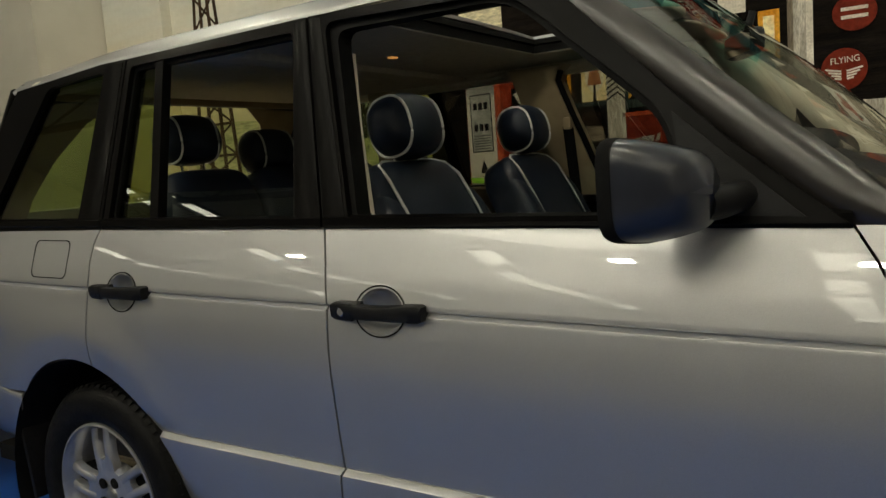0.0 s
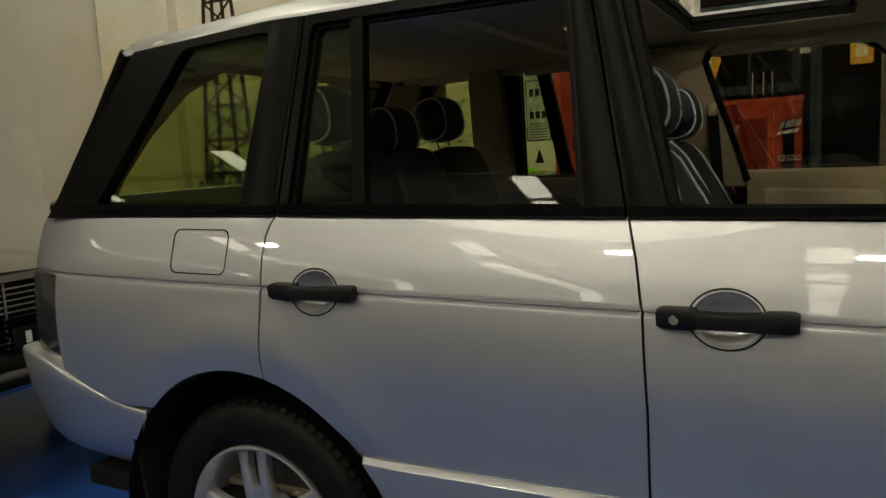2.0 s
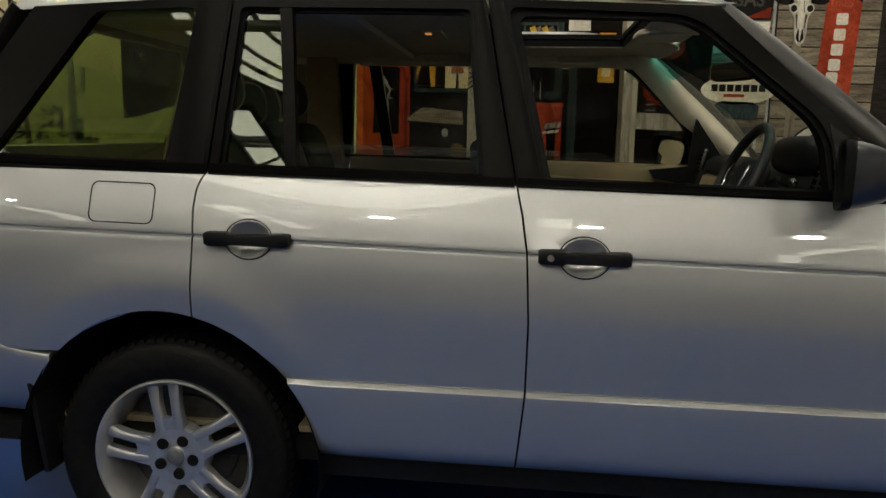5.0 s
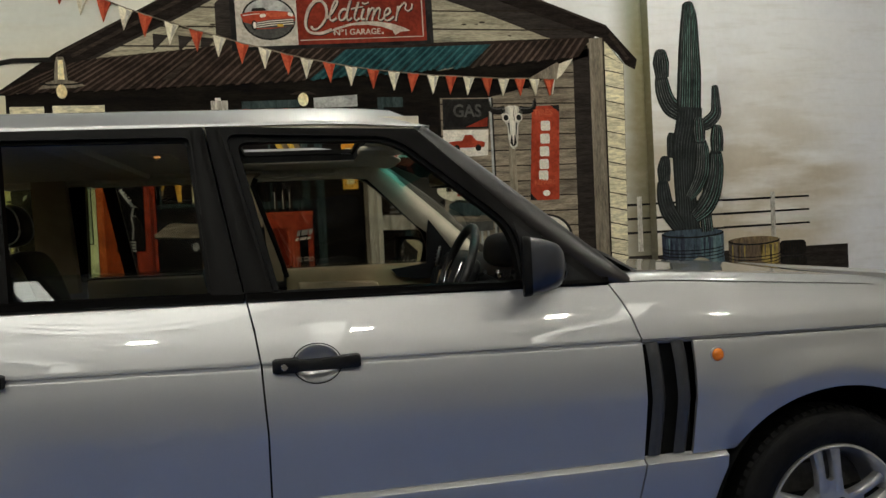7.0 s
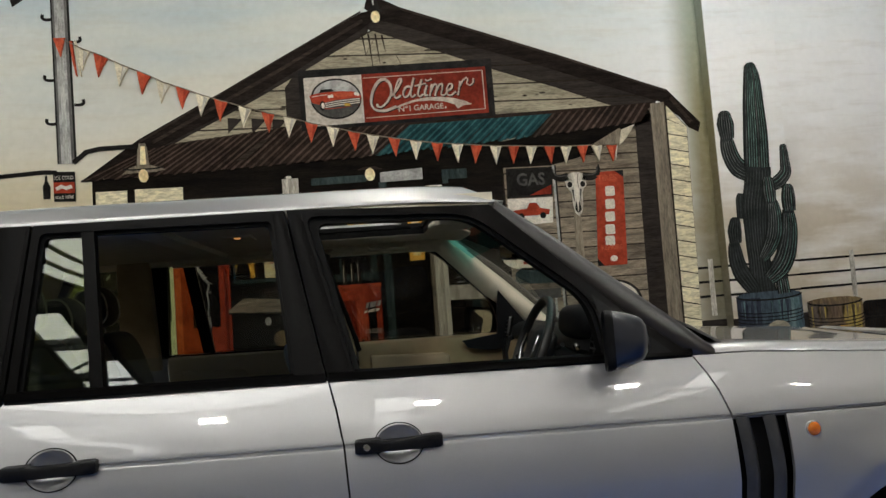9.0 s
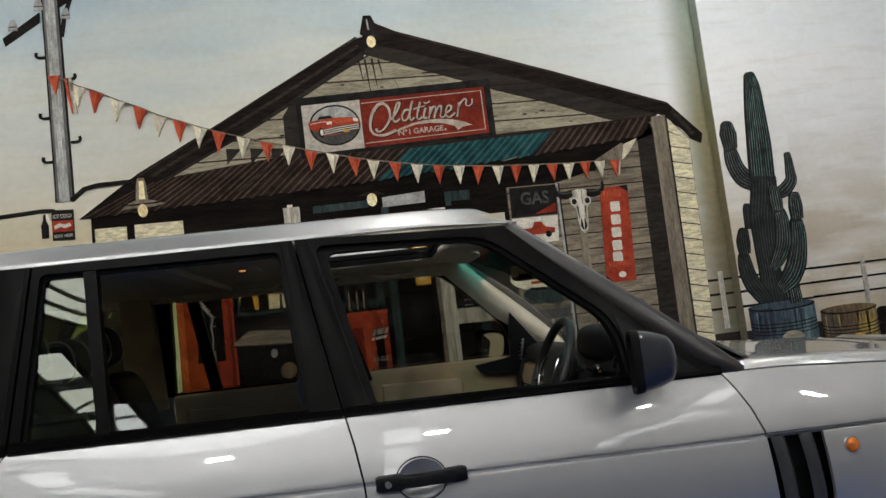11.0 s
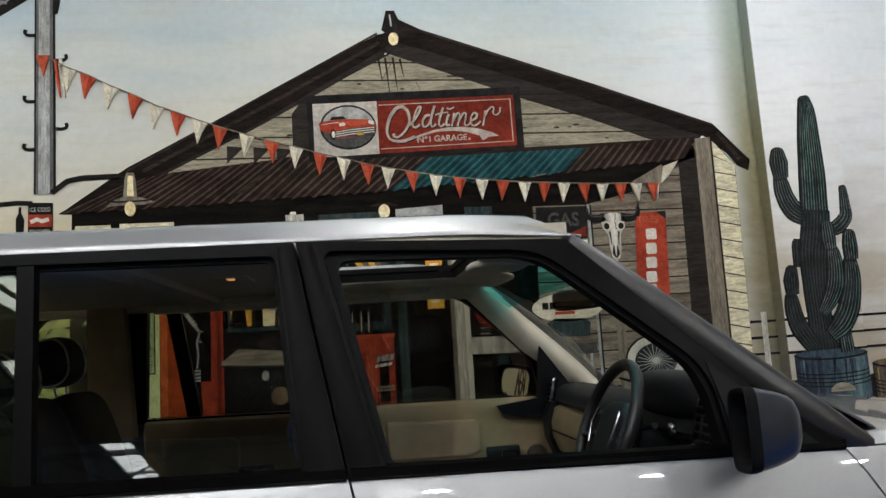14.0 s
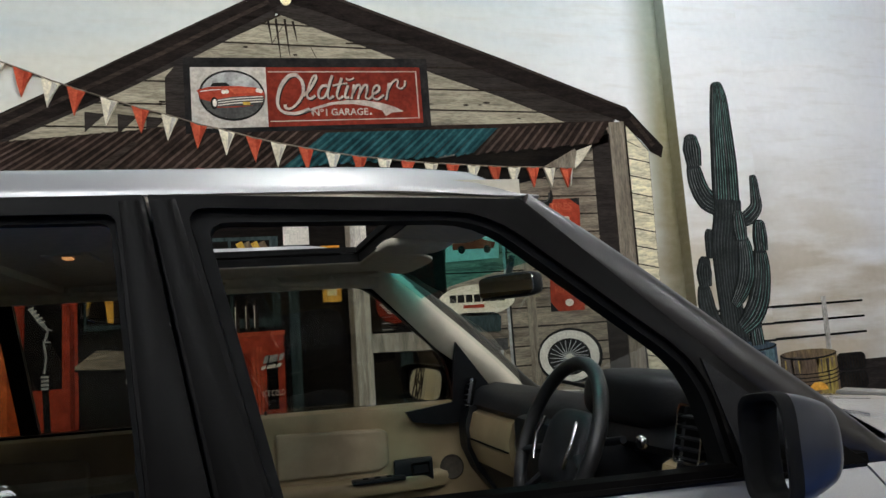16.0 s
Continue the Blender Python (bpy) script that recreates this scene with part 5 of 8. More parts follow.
prism("mirror_glass", rounded_rect(-0.100, 0.100, -0.028, 0.028, 0.013), lambda a, b, d: (0.7325 + d - 0.50 * a, 0.9385 + 0.866 * a, 1.612 + b), 0.003, MIRROR, im, "mirror glass")
tube("mirror_stem", [(0.755, 0.965, 1.64), (0.772, 0.965, 1.70)], 0.010, DASH_BLACK, im, 8)
for yc in (0.56, 1.37):
    blob("sun_visor", (0.500, yc, 1.738), (0.095, 0.26, 0.008), HEADLINER, suv, 0.5, (0, 10, 0), label="grey cloth sun visor")
blob("overhead_console", (0.480, 0.965, 1.742), (0.10, 0.12, 0.016), HEADLINER, suv, 0.5)
dome = thing("dome_lamp", "", "")
dome.parent = suv
vent_back = [box("vent_back", (0.006, 0.08, 0.10), (0.838, yv_, 1.262), MATT_BLACK, suv, 0, (0, 14, 0)) for yv_ in (0.215, WIDTH - 0.215)]
box("lamp_housing", (0.11, 0.20, 0.014), (-0.40, 0.965, 1.744), HEADLINER, dome, 0.006)
box("lamp_lens", (0.022, 0.035, 0.006), (-0.40, 0.90, 1.735), glowing("amber_dome_glow", (1.0, 0.42, 0.12), 0.4), dome, 0.003, label="warm glowing dome lamp")
# load space
box("load_cover", (0.62, 1.50, 0.02), (-1.42, WIDTH / 2, 1.16), BEIGE_DARK, suv, 0.006, label="beige load cover")
rows = [[(-1.925 + 0.33 * t, 0.17 + 0.06 * t + (WIDTH - 0.34 - 0.12 * t) * k / 6, 1.25 + 0.46 * t) for k in range(7)] for t in (0, 0.5, 1.0)]
loft("tailgate_glass", rows, GLASS_TINT, label="green tinted tailgate glass").visible_shadow = False
for k in (0, 1):
    yy = (lambda y: WIDTH - y) if k else (lambda y: y)
    tube("tailgate_pillar", [(-1.90, yy(0.17), 1.22), (-1.70, yy(0.215), 1.52), (-1.57, yy(0.235), 1.715)], 0.045, BLACK_TRIM, suv, 10)
tube("tailgate_header", [(-1.56, 0.23, 1.715), (-1.58, WIDTH / 2, 1.745), (-1.56, WIDTH - 0.23, 1.715)], 0.035, BLACK_TRIM, suv, 10)


# ---- the painted wall ----
PIL_L, PIL_R, PIL_Y = 2.730, 3.275, 3.0


def on_wall(x, z):
    """From the mural's drawing grid to the wall, which it leans across a little."""
    w = 1 + 0.0064 * x + 0.00066 * z
    return (1.01202 * x + 0.00201 * z - 0.10473) / w, (0.00652 * x + 1.01375 * z - 0.03708) / w


def as_is(x, z):
    return x + 0.012, z


draw = on_wall


def painted(name, c1, c2, scale=6.0, stretch=(1, 1, 1), lo=0.35, hi=0.65, piece=0.0, rough=0.75):
    return surface(name, c1, c2, rough, scale=scale, stretch=stretch, lo=lo, hi=hi, per_piece=piece, bump=0.08, bump_scale=35, spec=0.02, fine=0.22 if stretch == (1, 1, 1) else 0.32)


def sky_paint():
    """The mural's painted sky and desert: bands by height, brushed by noise."""
    m = bpy.data.materials.new("painted_desert_sky")
    n, l = nodes_of(m)
    b = n["Principled BSDF"]
    tc = n.new("ShaderNodeNewGeometry")
    sep = n.new("ShaderNodeSeparateXYZ")
    l.new(tc.outputs["Position"], sep.inputs[0])
    brush = n.new("ShaderNodeTexNoise")
    mp = n.new("ShaderNodeMapping")
    mp.inputs["Scale"].default_value = (0.55, 1, 2.4)
    l.new(tc.outputs["Position"], mp.inputs[0])
    l.new(mp.outputs[0], brush.inputs[0])
    brush.inputs["Scale"].default_value, brush.inputs["Detail"].default_value = 1.5, 6.0
    def mth(op, a, bb):
        q = n.new("ShaderNodeMath")
        q.operation = op
        for s, v in zip(q.inputs, (a, bb)):
            if isinstance(v, bpy.types.NodeSocket):
                l.new(v, s)
            else:
                s.default_value = v
        return q.outputs[0]
    wob = mth("MULTIPLY", mth("SUBTRACT", brush.outputs[0], 0.5), 1.5)
    h = mth("DIVIDE", mth("ADD", sep.outputs[2], wob), 5.0)
    right = ramp(n, l, h, [(0.05, (0.36, 0.33, 0.29)), (0.22, (0.56, 0.52, 0.45)), (0.31, (0.74, 0.69, 0.61)), (0.42, (0.88, 0.86, 0.82)), (0.60, (0.90, 0.91, 0.91)), (0.86, (0.72, 0.82, 0.87))])
    left = ramp(n, l, h, [(0.05, (0.40, 0.31, 0.12)), (0.30, (0.56, 0.45, 0.20)), (0.44, (0.66, 0.58, 0.36)), (0.54, (0.66, 0.63, 0.52)), (0.66, (0.58, 0.60, 0.555)), (0.80, (0.40, 0.50, 0.55))])
    fx = n.new("ShaderNodeMapRange")
    fx.interpolation_type = "SMOOTHSTEP"
    fx.inputs["From Min"].default_value, fx.inputs["From Max"].default_value = 0.9, 2.9
    l.new(sep.outputs[0], fx.inputs[0])
    col = mix_rgb(n, l, fx.outputs[0], left, right)
    # ochre dust clouds low over the desert, pale teal wash high up
    dust = noise_of(n, l, 1.6, 6.0, (0.8, 1.0, 3.2))
    low = ramp(n, l, mth("DIVIDE", sep.outputs[2], 5.0), [(0.24, (1, 1, 1)), (0.36, (0.9, 0.9, 0.9)), (0.47, (0.28, 0.28, 0.28)), (0.56, (0, 0, 0))])
    far = n.new("ShaderNodeMapRange")
    far.interpolation_type = "SMOOTHSTEP"
    far.inputs["From Min"].default_value, far.inputs["From Max"].default_value = 3.9, 4.7
    l.new(mth("ADD", sep.outputs[0], mth("MULTIPLY", wob, 0.6)), far.inputs[0])
    df = mth("MULTIPLY", mth("MULTIPLY", ramp(n, l, dust, [(0.36, (0, 0, 0)), (0.56, (0.85, 0.85, 0.85))]), low), mth("SUBTRACT", 1.0, far.outputs[0]))
    col = mix_rgb(n, l, mth("MULTIPLY", far.outputs[0], 0.85), col, (0.84, 0.84, 0.86))
    col = mix_rgb(n, l, df, col, (0.50, 0.405, 0.265))
    wash = ramp(n, l, noise_of(n, l, 0.55, 3.0), [(0.42, (0, 0, 0)), (0.62, (0.16, 0.16, 0.16))])
    high = ramp(n, l, mth("DIVIDE", sep.outputs[2], 5.0), [(0.58, (0, 0, 0)), (0.78, (1, 1, 1))])
    col = mix_rgb(n, l, mth("MULTIPLY", wash, high), col, (0.55, 0.70, 0.68))
    # soft green-olive upright streak beside the pier
    g = n.new("ShaderNodeMapRange")
    g.interpolation_type = "SMOOTHSTEP"
    g.inputs["From Min"].default_value, g.inputs["From Max"].default_value = PIL_L - 0.30, PIL_L - 0.04
    l.new(sep.outputs[0], g.inputs[0])
    gz = ramp(n, l, mth("DIVIDE", sep.outputs[2], 5.0), [(0.2, (0.07, 0.065, 0.03)), (0.42, (0.13, 0.10, 0.006)), (0.55, (0.17, 0.15, 0.025)), (0.66, (0.24, 0.28, 0.19)), (0.8, (0.30, 0.38, 0.34))])
    under = n.new("ShaderNodeMath")
    under.operation = "LESS_THAN"
    l.new(sep.outputs[0], under.inputs[0])
    under.inputs[1].default_value = PIL_L + 0.003
    gf = mth("MULTIPLY", mth("MULTIPLY", g.outputs[0], under.outputs[0]), 0.93)
    col = mix_rgb(n, l, gf, col, gz)
    # streaky dry-brush and fine grain
    s2 = noise_of(n, l, 3.2, 6.0, (1.0, 1.0, 7.0))
    col = mix_rgb(n, l, ramp(n, l, s2, [(0.52, (0, 0, 0)), (0.75, (0.20, 0.20, 0.20))]), col, (0.42, 0.36, 0.25))
    col = mix_rgb(n, l, 0.10, col, ramp(n, l, noise_of(n, l, 22.0, 5.0), [(0.35, (0.55, 0.55, 0.53)), (0.65, (0.85, 0.85, 0.83))]))
    l.new(col, b.inputs["Base Color"])
    b.inputs["Roughness"].default_value = 0.78
    b.inputs["Specular IOR Level"].default_value = 0.3
    bp = n.new("ShaderNodeBump")
    bp.inputs["Strength"].default_value, bp.inputs["Distance"].default_value = 0.16, 0.01
    l.new(noise_of(n, l, 16.0, 5.0), bp.inputs["Height"])
    l.new(bp.outputs[0], b.inputs["Normal"])
    return m


SKY = sky_paint()
slab("wall_north", (-15.3, WALL, 0.0), (8.3, WALL + 0.3, CEIL), SKY, "plaster wall painted with a desert garage mural")
slab("pier", (PIL_L, PIL_Y, 0.0), (PIL_R, WALL, CEIL), SKY, "plaster pier painted with the mural's sky")
slab("pier", (-5.12, WALL - 0.10, 0.0), (-4.31, WALL, CEIL), SKY, "plaster pier painted with the mural's sky")
slab("wall_return", (-15.0, WALL - 0.75, 0.0), (-5.14, WALL, CEIL), WALL_PLAIN, "cream plaster wall beside the mural")

P = dict(
    roof=painted("painted_roof_timber", (0.020, 0.015, 0.013), (0.009, 0.007, 0.006), 7, (1, 1, 5)),
    roofedge=painted("painted_roof_edge", (0.050, 0.038, 0.030), (0.022, 0.016, 0.013), 9, (1, 1, 5)),
    board=painted("painted_cream_board", (0.350, 0.314, 0.228), (0.165, 0.146, 0.106), 5, (0.7, 1, 5), 0.40, 0.74, 0.10),
    gap=painted("painted_board_gap", (0.015, 0.012, 0.009), (0.028, 0.020, 0.015), 10),
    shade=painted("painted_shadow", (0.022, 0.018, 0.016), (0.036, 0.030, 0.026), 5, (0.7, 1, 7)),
    rust=painted("painted_rusty_iron", (0.030, 0.019, 0.015), (0.014, 0.010, 0.008), 9, (1, 1, 1), piece=0.18),
    rustlit=painted("painted_rusty_ridge", (0.088, 0.062, 0.050), (0.040, 0.028, 0.022), 9, piece=0.2),
    teal=painted("painted_teal_iron", (0.019, 0.065, 0.071), (0.009, 0.029, 0.034), 9, piece=0.15),
    teallit=painted("painted_teal_ridge", (0.038, 0.105, 0.110), (0.022, 0.068, 0.073), 9, piece=0.15),
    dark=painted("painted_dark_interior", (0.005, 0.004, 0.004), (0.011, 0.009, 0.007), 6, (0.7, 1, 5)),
    plank=painted("painted_dark_plank", (0.013, 0.010, 0.008), (0.006, 0.005, 0.005), 5, (0.7, 1, 7), piece=0.2),
    brown=painted("painted_brown_board", (0.300, 0.250, 0.185), (0.120, 0.098, 0.075), 6, (0.8, 1, 6), 0.38, 0.70, 0.16),
    post=painted("painted_grey_post", (0.269, 0.230, 0.173), (0.154, 0.128, 0.096), 6, (6, 1, 0.7)),
    white=painted("painted_worn_white", (0.627, 0.593, 0.513), (0.353, 0.323, 0.274), 7, (4, 1, 0.8)),
    cream=painted("painted_side_board", (0.83, 0.76, 0.53), (0.66, 0.59, 0.40), 4, (0.8, 1, 3), piece=0.08),
    red=painted("painted_sign_red", (0.205, 0.030, 0.017), (0.130, 0.020, 0.013), 5),
    bright=painted("painted_bright_red", (0.400, 0.062, 0.031), (0.240, 0.034, 0.018), 6),
    orange=painted("painted_flag_red", (0.568, 0.118, 0.054), (0.336, 0.060, 0.032), 12, piece=0.12),
    flag=painted("painted_flag_cream", (0.775, 0.718, 0.559), (0.570, 0.513, 0.376), 12, piece=0.1),
    frame=painted("painted_sign_frame", (0.010, 0.010, 0.010), (0.024, 0.022, 0.021), 8),
    script=painted("painted_script_cream", (0.50, 0.45, 0.38), (0.34, 0.30, 0.25), 14),
    letter=painted("painted_letter_cream", (0.752, 0.707, 0.616), (0.616, 0.570, 0.490), 14),
    signwhite=painted("painted_sign_white", (0.50, 0.46, 0.40), (0.36, 0.33, 0.28), 6),
    grey=painted("painted_grey", (0.090, 0.087, 0.081), (0.050, 0.049, 0.046), 9),
    silver=painted("painted_pale_grey", (0.479, 0.479, 0.456), (0.255, 0.255, 0.245), 10),
    pole=painted("painted_pole", (0.524, 0.524, 0.490), (0.294, 0.294, 0.274), 7, (5, 1, 0.6)),
    poleshade=painted("painted_pole_shade", (0.096, 0.096, 0.092), (0.160, 0.156, 0.148), 7, (5, 1, 0.6)),
    iron=painted("painted_black_iron", (0.011, 0.010, 0.010), (0.020, 0.019, 0.017), 10),
    glow=painted("painted_lamp_glow", (0.880, 0.821, 0.524), (0.855, 0.638, 0.319), 8),
    shade_cloth=painted("painted_lampshade_cloth", (0.46, 0.20, 0.085), (0.30, 0.115, 0.05), 14, (3, 1, 1)),
    amber=painted("painted_amber_light", (0.855, 0.479, 0.080), (0.608, 0.255, 0.029), 9),
    yellow=painted("painted_curtain", (0.608, 0.392, 0.059), (0.392, 0.216, 0.029), 9, (7, 1, 2)),
    cactus=painted("painted_cactus", (0.038, 0.042, 0.042), (0.017, 0.019, 0.019), 6),
    cactlit=painted("painted_cactus_light", (0.185, 0.195, 0.188), (0.055, 0.060, 0.058), 11),
    cacttop=painted("painted_cactus_sheen", (0.17, 0.285, 0.245), (0.065, 0.115, 0.100), 11),
    cactdim=painted("painted_cactus_dim_rib", (0.075, 0.080, 0.078), (0.030, 0.033, 0.033), 11),
    cactdark=painted("painted_cactus_furrow", (0.014, 0.015, 0.014), (0.022, 0.024, 0.021), 7),
    barrel=painted("painted_blue_drum", (0.050, 0.068, 0.088), (0.070, 0.095, 0.115), 5, (2.2, 1, 0.6)),
    barreldim=painted("painted_blue_drum_dark", (0.030, 0.034, 0.050), (0.046, 0.054, 0.074), 5, (2.2, 1, 0.6)),
    barrellit=painted("painted_blue_drum_light", (0.115, 0.175, 0.185), (0.075, 0.120, 0.135), 5, (2.2, 1, 0.6)),
    barrelpale=painted("painted_blue_drum_sheen", (0.185, 0.250, 0.250), (0.110, 0.165, 0.175), 5, (2.2, 1, 0.6)),
    drum=painted("painted_yellow_drum", (0.240, 0.175, 0.085), (0.120, 0.085, 0.060), 5, (2.2, 1, 0.6)),
    drumdim=painted("painted_yellow_drum_dark", (0.085, 0.066, 0.058), (0.130, 0.105, 0.080), 5, (2.2, 1, 0.6)),
    drumlit=painted("painted_drum_light", (0.400, 0.300, 0.080), (0.280, 0.200, 0.070), 6, (2.2, 1, 0.6)),
    drumpale=painted("painted_drum_sheen", (0.500, 0.390, 0.100), (0.400, 0.300, 0.080), 6, (2.2, 1, 0.6)),
    steel=painted("painted_tealgrey_wood", (0.048, 0.067, 0.067), (0.022, 0.032, 0.032), 6, (5, 1, 0.8)),
    tower=painted("painted_derrick", (0.060, 0.036, 0.022), (0.034, 0.022, 0.015), 10),
    leaf=painted("painted_scrub", (0.034, 0.040, 0.019), (0.019, 0.022, 0.011), 14),
    lime=painted("painted_lime_green", (0.30, 0.72, 0.04), (0.42, 0.80, 0.10), 20),
    hill=painted("painted_far_hill", (0.353, 0.353, 0.196), (0.451, 0.421, 0.245), 3, (0.6, 1, 4)),
)

mural = thing("mural", "hand-painted wall mural of an old desert filling station", "mural", at=(0, 0, 0))


def paint(name, pts, layer, mat, parent=mural, y0=WALL, label=""):
    y = y0 - 0.002 - 0.0014 * layer
    pts = [draw(a, b) for a, b in pts]
    k = len(pts)
    v = [(a, y, b) for a, b in pts] + [(a, y0 + 0.001, b) for a, b in pts]
    f = [tuple(range(k)), tuple(range(k, 2 * k))[::-1]] + [(i, (i + 1) % k, k + (i + 1) % k, k + i) for i in range(k)]
    me = bpy.data.meshes.new(name)
    me.from_pydata(v, [], f)
    ob = finish(name, me, P[mat], parent, label=label)
    return ob


def rect(x0, x1, z0, z1):
    return [(x0, z0), (x1, z0), (x1, z1), (x0, z1)]


def oval(cx, cz, rx, rz, n=28, a0=0, a1=360):
    m = n if a1 - a0 >= 360 else n + 1
    return [(cx + rx * math.cos(radians(a0 + (a1 - a0) * i / n)), cz + rz * math.sin(radians(a0 + (a1 - a0) * i / n))) for i in range(m)]


def stroke(pts, w):
    """A polygon along a line of points, of width w (or one width per point)."""
    up, dn = [], []
    for i, p in enumerate(pts):
        a, b = Vector(pts[max(i - 1, 0)]), Vector(pts[min(i + 1, len(pts) - 1)])
        d = (b - a).normalized()
        q = Vector((-d.y, d.x)) * ((w[i] if isinstance(w, (list, tuple)) else w) / 2)
        up.append((p[0] + q.x, p[1] + q.y))
        dn.append((p[0] - q.x, p[1] - q.y))
    return up + dn[::-1]


def curve2(p0, p1, p2, n=10):
    return [tuple((1 - t) ** 2 * a + 2 * t * (1 - t) * b + t * t * c for a, b, c in zip(p0, p1, p2)) for t in [i / n for i in range(n + 1)]]


def at_wall(cx, cz, layer, rot=0.0, y0=WALL):
    c, s = math.cos(radians(rot)), math.sin(radians(rot))
    grid = draw

    def place(a, b, d):
        x, z = grid(cx + a * c - b * s, cz + a * s + b * c)
        return x, y0 - 0.002 - 0.0014 * layer, z
    return place


rnd = random.Random(7)
# house: gable end
house = paint("gable_wall", [(-1.14, 2.58), (2.42, 2.62), (2.42, 2.80), (0.40, 3.42)], 0, "gap", label="weathered painted gable")
lx = lambda z: -1.07 + (z - 2.62) * (0.37 + 1.07) / (3.39 - 2.62)
rx = lambda z: 2.42 + (z - 2.80) * (0.40 - 2.42) / (3.44 - 2.80)
z = 2.60
while z < 3.36:
    h = 0.128 + rnd.uniform(-0.010, 0.010)
    a0, a1, b0, b1 = lx(z), lx(z + h - 0.010), min(rx(z), 2.42), min(rx(z + h - 0.010), 2.42)
    cuts = sorted([0.0, 1.0] + [rnd.uniform(0.2, 0.8)])
    for c0, c1 in zip(cuts, cuts[1:]):
        paint("board", [(a0 + (b0 - a0) * c0 + 0.002, z), (a0 + (b0 - a0) * c1 - 0.002, z), (a1 + (b1 - a1) * c1 - 0.002, z + h - 0.010), (a1 + (b1 - a1) * c0 + 0.002, z + h - 0.010)], 1, "board", house)
    z += h
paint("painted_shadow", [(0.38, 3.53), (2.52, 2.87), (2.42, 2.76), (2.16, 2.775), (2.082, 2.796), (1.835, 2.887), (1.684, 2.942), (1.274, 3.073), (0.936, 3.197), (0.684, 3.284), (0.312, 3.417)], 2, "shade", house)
for z0_ in (2.86, 2.99, 3.12, 3.25):
    paint("shadow_joint", stroke([(2.36 - 3.0 * (z0_ - 2.86), z0_), (1.95 - 3.1 * (z0_ - 2.86), z0_ - 0.008)], 0.009), 3, "gap", house)
for _ in range(26):
    x_, z_ = rnd.uniform(-0.6, 1.9), rnd.uniform(2.72, 3.3)
    if lx(z_) + 0.12 < x_ < rx(z_) - 0.35:
        paint("wood_knot", oval(x_, z_, rnd.uniform(0.012, 0.03), rnd.uniform(0.003, 0.007), 10), 2, "gap", house)
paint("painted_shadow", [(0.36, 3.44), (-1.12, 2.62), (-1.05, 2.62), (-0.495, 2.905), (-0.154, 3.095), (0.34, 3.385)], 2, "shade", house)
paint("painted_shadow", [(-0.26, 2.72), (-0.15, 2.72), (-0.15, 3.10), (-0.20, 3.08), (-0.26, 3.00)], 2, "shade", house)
for xs_, zs_, ln in ((0.30, 3.37, 0.16), (0.345, 3.37, 0.26), (0.395, 3.37, 0.22), (0.44, 3.36, 0.12)):
    paint("drip_stain", stroke([(xs_, zs_), (xs_ + 0.02, zs_ - ln)], [0.014, 0.003]), 3, "gap", house)
# roof edges
roofp = paint("roof_slope", [(0.30, 3.525), (-0.137, 3.284), (-0.586, 3.040), (-1.25, 2.675), (-1.63, 2.405), (-1.52, 2.40), (-1.092, 2.622), (-0.495, 2.925), (0.300, 3.405), (0.40, 3.475), (0.58, 3.43), (1.574, 3.11), (2.04, 2.95), (2.50, 2.80), (2.77, 2.565), (2.795, 2.637), (2.552, 2.895), (2.123, 3.041), (1.722, 3.187), (0.525, 3.583)], 3, "roof", label="dark painted roof edge")
paint("roof_highlight", stroke([(0.53, 3.570), (1.722, 3.178), (2.55, 2.885)], 0.016), 4, "roofedge", roofp)
paint("roof_highlight", stroke([(0.30, 3.535), (-0.5, 3.085), (-1.25, 2.655)], 0.010), 4, "roofedge", roofp)
paint("roof_seam", stroke([(0.31, 3.470), (-0.30, 3.120), (-1.16, 2.650)], 0.022), 4, "roofedge", roofp)
paint("barge_end", [(2.56, 2.885), (2.795, 2.635), (2.775, 2.565), (2.70, 2.60), (2.55, 2.80)], 4, "roof", roofp)
paint("barge_light", stroke([(2.575, 2.83), (2.72, 2.64)], 0.03), 5, "roofedge", roofp)
fin = paint("ridge_cap", [(0.33, 3.56), (0.365, 3.69), (0.42, 3.69), (0.445, 3.63), (0.60, 3.555), (0.53, 3.52), (0.40, 3.50)], 5, "roof", roofp)
paint("painted_lamp", oval(0.405, 3.495, 0.032, 0.042), 8, "glow", roofp)
paint("painted_lamp_cap", [(0.355, 3.535), (0.455, 3.535), (0.425, 3.60), (0.42, 3.66), (0.375, 3.66), (0.385, 3.60)], 8, "iron", roofp)
paint("cap_gleam", stroke([(0.388, 3.66), (0.395, 3.58)], 0.010), 9, "silver", roofp)

# porch roof of corrugated iron: ridges one by one
awn = paint("porch_roof", [(-1.63, 2.41), (-1.05, 2.63), (-0.15, 2.70), (2.43, 2.80), (2.32, 2.655), (0.26, 2.495), (-0.70, 2.445)], 4, "rust", label="rusty corrugated porch roof")
top = [(-1.25, 2.59), (-1.05, 2.635), (-0.15, 2.735), (0.57, 2.70), (1.56, 2.74), (2.42, 2.80)]
bot = [(-1.62, 2.415), (-0.72, 2.45), (0.26, 2.495), (1.45, 2.585), (2.31, 2.665)]
n_rib = 62
